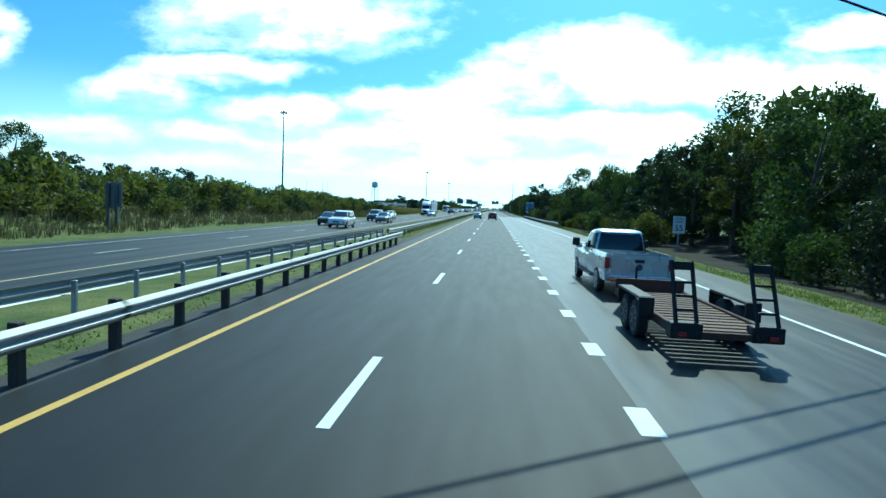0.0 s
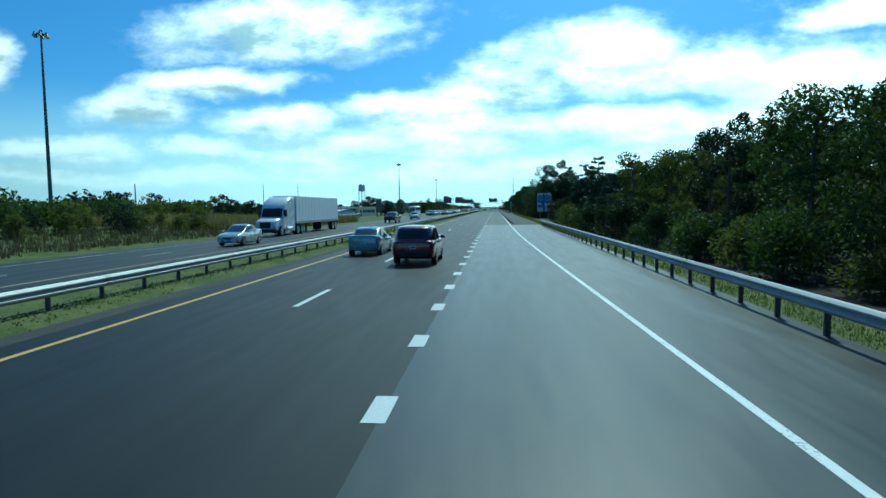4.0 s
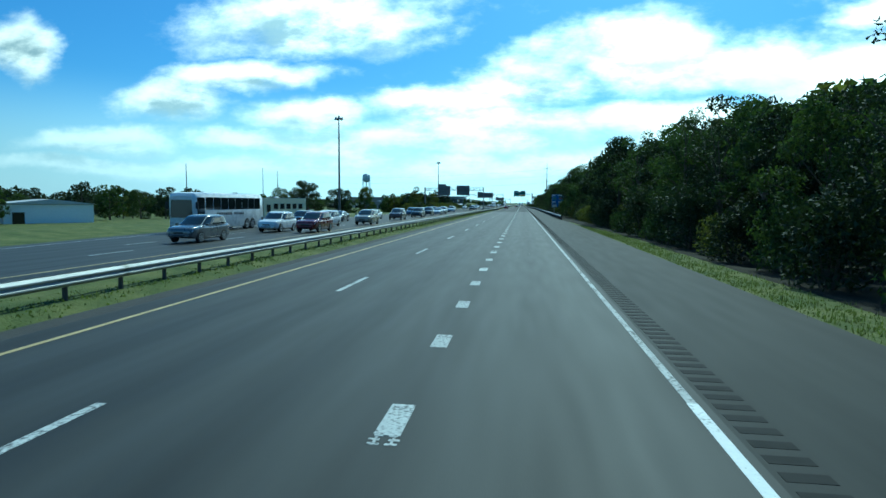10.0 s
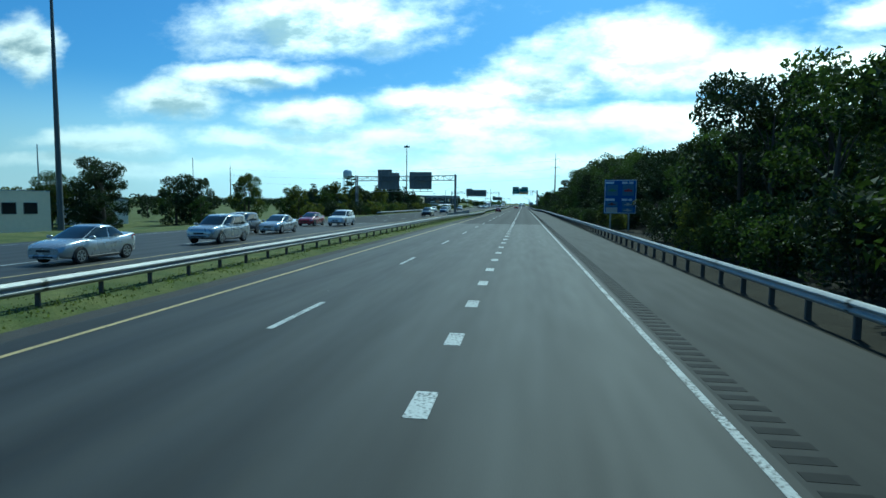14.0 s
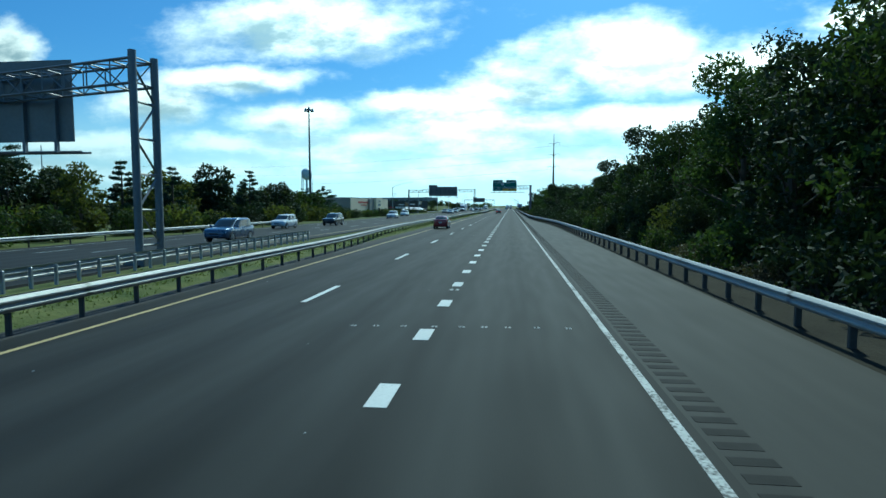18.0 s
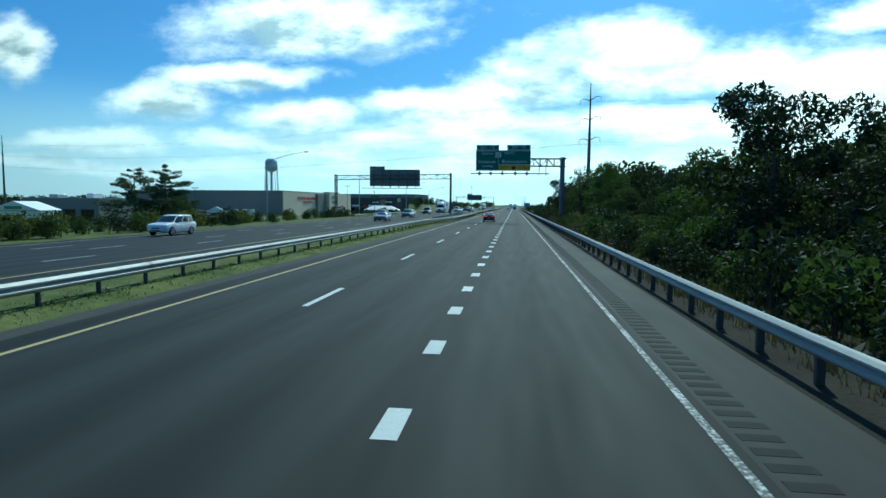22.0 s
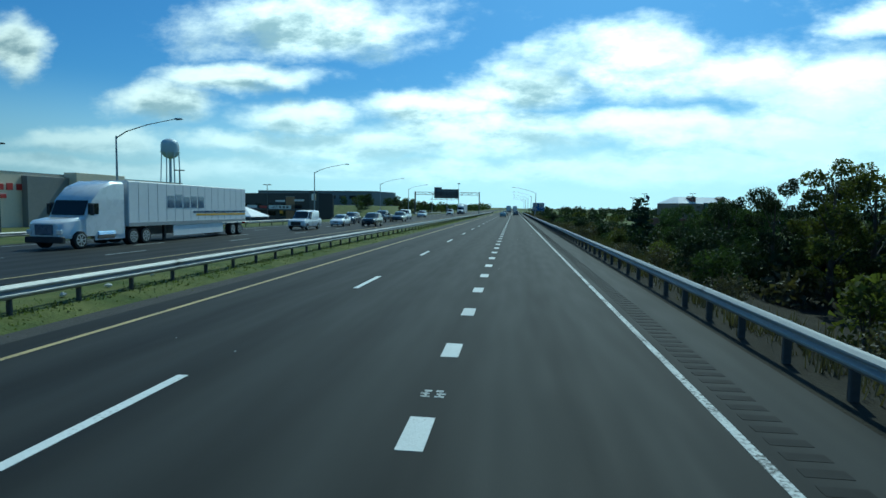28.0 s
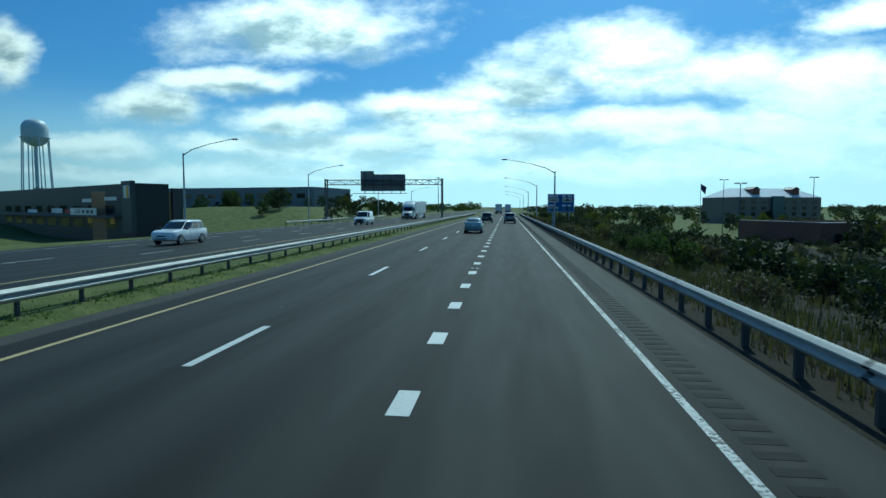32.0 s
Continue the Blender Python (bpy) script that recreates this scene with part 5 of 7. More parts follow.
part("riser", Shape().tube([(0, 0, -1), (0, 0, 36)], 0.9, 14), TANK, tower, smooth=True)
for i in range(8):
    a = i * math.pi / 4 + 0.2
    part("leg", Shape().tube([(math.cos(a) * 7.4, math.sin(a) * 7.4, -1), (math.cos(a) * 5.9, math.sin(a) * 5.9, 39.6)], 0.3, 8), TANK, tower, smooth=True)

# ---- buildings ----
TAN_WALL = mat("tan_stucco", (0.76, 0.62, 0.45), 0.85, 0, 0.10, 0.3, 0.3, 8)
GREY_WALL = mat("grey_brown_block_wall", (0.24, 0.23, 0.21), 0.85, 0, 0.12, 0.3, 0.3, 8)
CREAM_WALL = mat("cream_stucco", (0.78, 0.66, 0.48), 0.85, 0, 0.10, 0.3, 0.3, 8)
DARK_WALL = mat("charcoal_metal_cladding", (0.028, 0.030, 0.034), 0.5, 0.1, 0.14, 0.4)
BRICK_WALL = mat("red_brown_brick", (0.16, 0.075, 0.055), 0.85, 0, 0.18, 1.0, 0.3, 20)
ROOFING = mat("pale_roof_membrane", (0.42, 0.43, 0.43), 0.7, 0, 0.12, 0.3)
WINDOW = mat("dark_window_glass", (0.012, 0.015, 0.018), 0.08, 0, 0.05)
TAN_BRICK = mat("tan_brick", (0.34, 0.22, 0.12), 0.8, 0, 0.15, 1.0)
WHITE_METAL = mat("white_metal_siding", (0.78, 0.78, 0.76), 0.5, 0, 0.08, 0.4)
RED_SIGN = mat("red_sign_letters", (0.45, 0.03, 0.02), 0.5)


def block(name, label, x, y, turn, w, d, z0, z1, wall_mat, parapet=0.5):
    """A flat-roofed building; local x runs along its front (at y = 0, facing -y), local y goes back."""
    b = thing(name, label, "building", at=Matrix.Translation((x, y, 0)) @ Matrix.Rotation(radians(turn), 4, "Z"))
    t = 0.35
    part("wall", Shape().box(0, w, 0, t, z0, z1), wall_mat, b)
    part("wall", Shape().box(0, w, d - t, d, z0, z1), wall_mat, b)
    part("wall", Shape().box(0, t, t, d - t, z0, z1 - 0.003), wall_mat, b)
    part("wall", Shape().box(w - t, w, t, d - t, z0, z1 - 0.003), wall_mat, b)
    part("roof", Shape().box(t, w - t, t, d - t, z1 - parapet - 0.3, z1 - parapet), ROOFING, b)
    s = Shape().box(-0.06, w + 0.06, -0.06, t + 0.06, z1 + 0.004, z1 + 0.12).box(-0.06, t + 0.06, t + 0.07, d + 0.06, z1 + 0.004, z1 + 0.12).box(w - t - 0.06, w + 0.06, t + 0.07, d + 0.06, z1 + 0.004, z1 + 0.12)
    part("coping", s, GALV_OLD, b)
    return b


def opening(b, x0, x1, z0, z1, name="window", glass=WINDOW, frame_mat=DARK_STEEL, y=-0.02):
    w = part(name, Shape().box(x0, x1, y - 0.02, y + 0.016, z0, z1), glass, b)
    s = Shape()
    for a, c, e, f in ((x0 - 0.08, x1 + 0.08, z1, z1 + 0.08), (x0 - 0.08, x1 + 0.08, z0 - 0.08, z0), (x0 - 0.08, x0, z0, z1), (x1, x1 + 0.08, z0, z1)):
        s.box(a, c, y - 0.06, y + 0.016, e, f)
    part("frame", s, frame_mat, w)
    return w


# office with a row of windows
office = block("office_building", "low cream office building with a row of windows", -74.5, 415.0, 72, 19, 24, -3.0, 3.6, CREAM_WALL)
for i in range(5):
    opening(office, 4.2 + i * 2.8, 5.9 + i * 2.8, 0.4, 1.9)
opening(office, 1.2, 2.6, -1.2, 1.6, "door")
part("vent", Shape().disc_stack((12.0, 6.0, 3.3), "z", [(0, 0.9), (0.5, 0.85), (0.95, 0.4), (1.0, 0.05)], 14), WHITE_METAL, office)
part("wing", Shape().box(-9.0, -0.36, 2.0, 16.0, -3.0, 2.4), mat("dark_brown_wall", (0.03, 0.022, 0.02), 0.8), office)
part("wing_roof", Shape().box(-9.3, -0.37, 1.7, 16.2, 2.41, 2.75), ROOFING, office)
for px in (-7.5, -4.0, -3.2):
    part("roof_vent", Shape().tube([(px, 8, 2.7), (px, 8, 3.6)], 0.3, 10), WHITE_METAL, office)

for x, y, w, d, z1, turn in ((-78, 386, 12, 8, 1.2, 60), (-98, 352, 16, 9, 1.6, 60), (-120, 332, 14, 9, 1.4, 55), (-88, 462, 10, 9, 2.2, 72)):
    shed = block("shed", "low white metal shed with a shallow roof", x, y, turn, w, d, -3.2, z1, WHITE_METAL, 0.2)
    part("roof_sheet", Shape().loft([[(-0.5, yy, z1 + 0.14), (w / 2, yy, z1 + 1.1), (w + 0.5, yy, z1 + 0.14), (w + 0.5, yy, z1 + 0.02 + 0.115), (-0.5, yy, z1 + 0.13)] for yy in (-0.5, d + 0.5)]), ROOFING, shed)
    opening(shed, 1.5, 3.4, -2.4, 0.0, "door")

# outlet store: a grey flank and a tan front with lettering
store_turn = math.degrees(math.atan2(890 - 808, -92 + 97))
store = block("outlet_store", "large tan outlet store with red lettering on its front", -97.0, 808.0, store_turn, 84, 75, -4.0, 8.0, TAN_WALL, 0.8)
part("flank_cladding", Shape().box(-0.04, -0.004, 0.4, 74.6, -4.0, 7.95), GREY_WALL, store)
rr = random.Random(5)
sg = Shape()
for i, (w, h) in enumerate(((1.7, 1.2), (1.5, 1.2), (1.5, 1.2), (1.6, 1.2), (0.7, 1.2), (1.5, 1.2), (1.4, 1.2), (1.5, 1.2), (1.3, 1.2), (1.4, 1.2), (1.2, 1.2))):
    sg.box(14 + i * 2.1, 14 + i * 2.1 + w, -0.16, -0.01, 4.5, 4.5 + h * rr.uniform(0.85, 1.1), 0.03)
for i in range(6):
    sg.box(20 + i * 1.9, 21.2 + i * 1.9, -0.16, -0.01, 2.9, 3.7, 0.03)
part("lettering", sg, RED_SIGN, store, "raised red letters")
part("entrance_bay", Shape().box(44, 58, -3.2, -0.01, -4.0, 8.6, 0.05), CREAM_WALL, store)
part("bay_return", Shape().box(34, 43.98, -1.4, -0.012, -4.0, 7.4, 0.05), GREY_WALL, store)
opening(store, 47, 52, -3.6, 1.2, "entrance", y=-3.24)
opening(store, 48, 54, 3.0, 4.2, "window", y=-3.24)
part("lettering", Shape().box(47, 54, -3.32, -3.205, 5.4, 5.9).box(48, 53, -3.32, -3.205, 6.2, 6.7), DARK_STEEL, store)
opening(store, 6, 9, -3.6, -1.4, "door")
cafe = block("roadside_shop", "small white roadside shop with a gabled front", -128, 792, 22, 15, 12, -4.2, -0.6, WHITE_METAL)
part("gable", Shape().loft([[(5, yy, -0.45), (11, yy, -0.45), (8, yy, 1.0)] for yy in (-0.2, 3.0)]), WHITE_METAL, cafe)
part("lettering", Shape().box(1, 4.4, -0.1, -0.012, -1.6, -0.9, 0.02), RED_SIGN, cafe)
opening(cafe, 6, 10, -3.6, -1.6)
for i, (x, y) in enumerate(((-112, 798), (-107, 796))):
    crate = thing("storage_trailer", "plain white storage trailer parked by a store", "trailer", at=Matrix.Translation((x, y, -3.6)) @ Matrix.Rotation(radians(20), 4, "Z"))
    part("box", Shape().box(-2.2, 2.2, -1.3, 1.3, 0.9, 3.6, 0.05), WHITE_METAL, crate)
    for sx in (-1.3, 1.3):
        part("wheel", Shape().disc_stack((sx, -1.05, 0.5), "y", [(-0.15, 0.42), (-0.1, 0.5), (0.1, 0.5), (0.15, 0.42)], 14), SIGN_BLACK, crate)
        part("leg", Shape().box(sx - 0.08, sx + 0.08, 0.8, 1.0, -0.1, 0.9), DARK_STEEL, crate)
low_shops = block("brown_strip_mall", "low grey-brown strip mall with dark shop windows", -119, 700, -4, 22, 14, -3.0, 3.3, GREY_WALL)
for i in range(4):
    opening(low_shops, 1.5 + i * 5.2, 5.0 + i * 5.2, -2.0, 0.6)
part("roof_unit", Shape().box(4, 6.5, 4, 7, 2.8, 4.3, 0.04), GALV_OLD, low_shops)
part("roof_unit", Shape().box(14, 16, 5, 8, 2.8, 4.6, 0.04), WHITE_METAL, low_shops)
kiosk = block("roadside_kiosk", "small white kiosk with a gabled front and green sign", -81.5, 655, 14, 7.0, 6, -2.9, 0.9, WHITE_METAL)
part("gable", Shape().loft([[(-0.5, yy, 1.03), (7.5, yy, 1.03), (3.5, yy, 2.5)] for yy in (-0.5, 6.2)]), WHITE_METAL, kiosk)
part("sign_strip", Shape().box(2.2, 4.8, -0.56, -0.505, 1.2, 1.7, 0.01), SOFT_COLOURS[0], kiosk)
opening(kiosk, 1.0, 2.8, -1.6, 0.2)
mart = block("strip_mall", "long low pale strip mall with a flat roof", -190, 800, 18, 52, 22, -4.2, 2.2, CREAM_WALL)
for i in range(6):
    opening(mart, 3 + i * 8, 8 + i * 8, -3.4, -0.6)

# charcoal building with a lease banner
dark_turn = math.degrees(math.atan2(957 - 1012, -75 + 160))
dark = block("charcoal_building", "charcoal two-storey commercial building with lease banners", -160, 1012, dark_turn, 101, 7, -5.6, 7.4, DARK_WALL, 0.6)
part("tower_wall", Shape().box(96.5, 101.35, -0.9, -0.01, -3.0, 8.0, 0.04), mat("slate_panel", (0.055, 0.06, 0.066), 0.5), dark)
sgn = part("sign_box", Shape().box(98.2, 100.9, -1.15, -0.91, 4.4, 7.0, 0.04), SIGN_WHITE, dark)
part("sign_face", Shape().box(99.6, 100.85, -1.17, -1.152, 4.5, 6.9), SIGN_YELLOW, sgn)
for i in range(9):
    opening(dark, 8 + i * 9.6, 13.5 + i * 9.6, 1.2, 2.9)
    opening(dark, 8 + i * 9.6, 14.5 + i * 9.6, -2.2, -0.2)
part("wing", Shape().box(-95, -0.07, 0.3, 7.0, -5.6, 7.3), DARK_WALL, dark)
part("canopy", Shape().box(2, 95, -2.0, -0.03, 0.2, 0.7, 0.04), mat("grey_canopy", (0.11, 0.11, 0.11), 0.7), dark)
ban = part("banner", Shape().box(70, 86, -2.1, -2.02, 0.75, 2.3, 0.01), SIGN_WHITE, dark, "white lease banner")
words("LEASE", 1.5, 74.5, -2.11, 1.5, SIGN_BLACK, ban, 1.1)
bars(ban, 77.6, 1.1, 7.5, 0.8, -2.1, 3, DARK_STEEL, rr)
for x0, x1, z0, z1 in ((50, 58, 0.9, 2.2), (60, 66, 0.9, 2.0), (72, 79, 3.6, 4.5), (84, 92, 3.9, 4.8), (30, 38, 0.9, 1.9)):
    part("banner", Shape().box(x0, x1, -0.12, -0.075, z0 + 0.1, z1, 0.01), SIGN_WHITE if x0 != 60 else SOFT_COLOURS[4], dark)
for x0 in (75, 88):
    part("notice", Shape().box(x0, x0 + 2.4, -0.12, -0.075, -1.2, 0.1, 0.01), SIGN_YELLOW, dark)
lobby = block("brick_annex", "tan brick annex with dark doors beside a charcoal building", -77.0, 962.5, 75, 10, 16, -5.6, 5.9, TAN_BRICK)
part("side_panel", Shape().box(7.4, 10.4, -0.5, -0.01, -3.0, 6.9, 0.03), DARK_WALL, lobby)
opening(lobby, 2.5, 5.5, -2.8, -0.8, "door")
far_block = block("office_block", "distant grey flat-roofed office block on a rise", -190, 1150, -12, 95, 40, 2.0, 13.0, mat("grey_concrete_panel", (0.20, 0.22, 0.23), 0.8, 0, 0.1, 0.2), 0.8)
for i in range(11):
    opening(far_block, 5 + i * 8, 10 + i * 8, 7.5, 9.8)

# tent and lot beside the store
tent = thing("market_tent", "white market tent with a peaked roof", "tent", at=Matrix.Translation((-68.8, 872.4, ground_z(-68.8, 872.4))))
part("canopy", Shape().loft([[(-9, -5, 2.2), (9, -5, 2.2), (9, 5, 2.2), (-9, 5, 2.2)], [(-8.8, -4.8, 2.5), (8.8, -4.8, 2.5), (8.8, 4.8, 2.5), (-8.8, 4.8, 2.5)], [(-5, -0.4, 4.6), (5, -0.4, 4.6), (5, 0.4, 4.6), (-5, 0.4, 4.6)]]), mat("white_canvas", (0.8, 0.8, 0.79), 0.7), tent)
for px in (-8.7, 0, 8.7):
    for py in (-4.7, 4.7):
        part("pole", Shape().tube([(px, py, -0.3), (px, py, 2.4)], 0.05, 6), GALV, tent)
for x, y, col, lab in ((-66, 868, SOFT_COLOURS[4], "red shipping container beside a store lot"), (-63, 846, SIGN_BLUE, "blue shipping container beside a store lot")):
    c = thing("container", lab, "container", at=Matrix.Translation((x, y, ground_z(x, y))) @ Matrix.Rotation(radians(80), 4, "Z"))
    part("box", Shape().box(-3, 3, -1.2, 1.2, 0, 2.5, 0.04), col, c)
    part("door", Shape().box(-1.4, 1.4, -1.24, -1.205, 0.2, 2.3, 0.01), SIGN_WHITE, c)


def lot_light(x, y, h):
    p = thing("parking_lot_light", "twin-headed parking lot light on a thin pole", "lamp post", "parking lot lights", at=Matrix.Translation((x, y, ground_z(x, y))))
    part("pole", Shape().tube([(0, 0, -0.3), (0, 0, h)], [0.12, 0.08], 8), DARK_STEEL, p)
    for sd in (-1, 1):
        part("head", Shape().box(min(sd * 0.2, sd * 1.1), max(sd * 0.2, sd * 1.1), -0.22, 0.22, h - 0.1, h + 0.12, 0.03), DARK_STEEL, p)
    return p


for x, y, h in ((-70, 812, 13), (-68, 852, 12), (-66, 890, 11), (-100, 745, 10), (60, 1010, 15), (78, 1000, 15), (130, 1030, 14), (158, 1060, 13), (45, 960, 12)):
    lot_light(x, y, h)

# hotel with dormers, flag, and a low brick shop on the falling ground
hotel = block("hotel", "grey-brown hotel with a pale pitched roof and dormers", 104.5, 1118.5, 17, 45, 24, -7.4, 5.0, mat("brown_grey_render", (0.22, 0.19, 0.155), 0.85, 0, 0.12, 0.3), 0.3)
part("pitched_roof", Shape().loft([[(0, 0, 5.13), (45, 0, 5.13), (45, 24, 5.13), (0, 24, 5.13)], [(6, 9, 9.4), (38, 9, 9.4), (38, 15, 9.4), (6, 15, 9.4)]]), mat("pale_metal_roof", (0.78, 0.78, 0.76), 0.4, 0.0, 0.08), hotel)
for px in (10.3, 31.3):
    d = part("dormer", Shape().box(px, px + 3.6, 2.2, 8, 5.14, 8.8, 0.04), BRICK_WALL, hotel)
    part("dormer_roof", Shape().loft([[(px - 0.4, yy, 8.8), (px + 4.0, yy, 8.8), (px + 1.8, yy, 10.0)] for yy in (1.9, 8.5)]), DARK_STEEL, d)
for i in range(8):
    for z in (-3.4, -0.6, 2.2):
        opening(hotel, 2.5 + i * 5.4, 4.6 + i * 5.4, z, z + 1.5)
part("entrance_bay", Shape().box(18, 24, -1.6, -0.01, -5, 5.6, 0.05), mat("teal_glazing", (0.03, 0.09, 0.11), 0.15), hotel)
hotel.location.z += 2.4
flag = thing("flag_pole", "tall flag pole with a hanging flag", "flag pole", at=Matrix.Translation((75, 1075, 0)))
part("pole", Shape().tube([(0, 0, -4.6), (0, 0, 12)], [0.12, 0.06], 8), GALV, flag)
part("flag", Shape().loft([[(0.06 + k * 0.5, 0.25 * math.sin(k * 1.4), 11.8 - k * 0.35), (0.06 + k * 0.5, 0.25 * math.sin(k * 1.4) + 0.02, 11.8 - k * 0.35), (0.06 + k * 0.42, 0.25 * math.sin(k * 1.4) + 0.02, 9.6 - k * 0.5), (0.06 + k * 0.42, 0.25 * math.sin(k * 1.4), 9.6 - k * 0.5)] for k in range(5)]), SOFT_COLOURS[3], flag)
shop = block("brick_shop", "long low brown brick shop on lower ground", 62, 965, 12, 66, 26, -6.0, -0.4, BRICK_WALL)
for i in range(9):
    opening(shop, 3 + i * 7, 7.5 + i * 7, -5.0, -2.6)
part("lettering", Shape().box(38, 42, -0.1, -0.012, -2.0, -1.2, 0.02), SIGN_WHITE, shop)

# ---- vehicles ----
TYRE = mat("tyre_rubber", (0.016, 0.016, 0.017), 0.85, 0, 0.15, 3.0)
RIM = mat("alloy_rim", (0.55, 0.56, 0.57), 0.35, 0.8, 0.08)
CAR_GLASS = mat("tinted_car_glass", (0.010, 0.014, 0.016), 0.06, 0, 0.05, spec=0.6)
TRIM = mat("black_plastic_trim", (0.018, 0.018, 0.019), 0.6, 0, 0.1)
HEADLAMP = mat("headlamp_lens", (0.65, 0.67, 0.68), 0.12, 0.2, 0.05)
TAIL = mat("red_tail_lens", (0.30, 0.012, 0.012), 0.2, 0, 0.05, coat=0.6)
CHROME = mat("chrome", (0.7, 0.71, 0.72), 0.15, 1.0, 0.05)
PLATE = mat("pale_number_plate", (0.6, 0.61, 0.6), 0.5)
PLATE_BAR = mat("plate_bar", (0.03, 0.04, 0.12), 0.5)


def lit_lens():
    m = bpy.data.materials.new("lit_tail_lens")
    m.use_nodes = True
    b = m.node_tree.nodes["Principled BSDF"]
    b.inputs["Base Color"].default_value = (0.6, 0.02, 0.02, 1)
    b.inputs["Emission Color"].default_value, b.inputs["Emission Strength"].default_value = (1.0, 0.02, 0.018, 1), 0.8
    return m


TAIL_LIT = lit_lens()


def paint(name, colour, metal=0.25):
    return mat(name, colour, 0.28, metal, 0.05, 0.5, coat=0.9)


P_WHITE, P_SILVER, P_GREY = paint("white_car_paint", (0.74, 0.75, 0.75), 0.0), paint("silver_car_paint", (0.46, 0.48, 0.49), 0.5), paint("grey_car_paint", (0.13, 0.14, 0.15), 0.4)
P_BLACK, P_RED, P_BLUE = paint("black_car_paint", (0.010, 0.010, 0.012), 0.2), paint("red_car_paint", (0.24, 0.006, 0.014), 0.1), paint("blue_car_paint", (0.05, 0.09, 0.17), 0.3)
P_TAN, P_TEAL, P_MAROON = paint("tan_car_paint", (0.30, 0.26, 0.20), 0.3), paint("pale_blue_car_paint", (0.20, 0.29, 0.33), 0.4), paint("maroon_car_paint", (0.12, 0.010, 0.015), 0.3)
P_BROWN = paint("brown_car_paint", (0.06, 0.035, 0.03), 0.3)

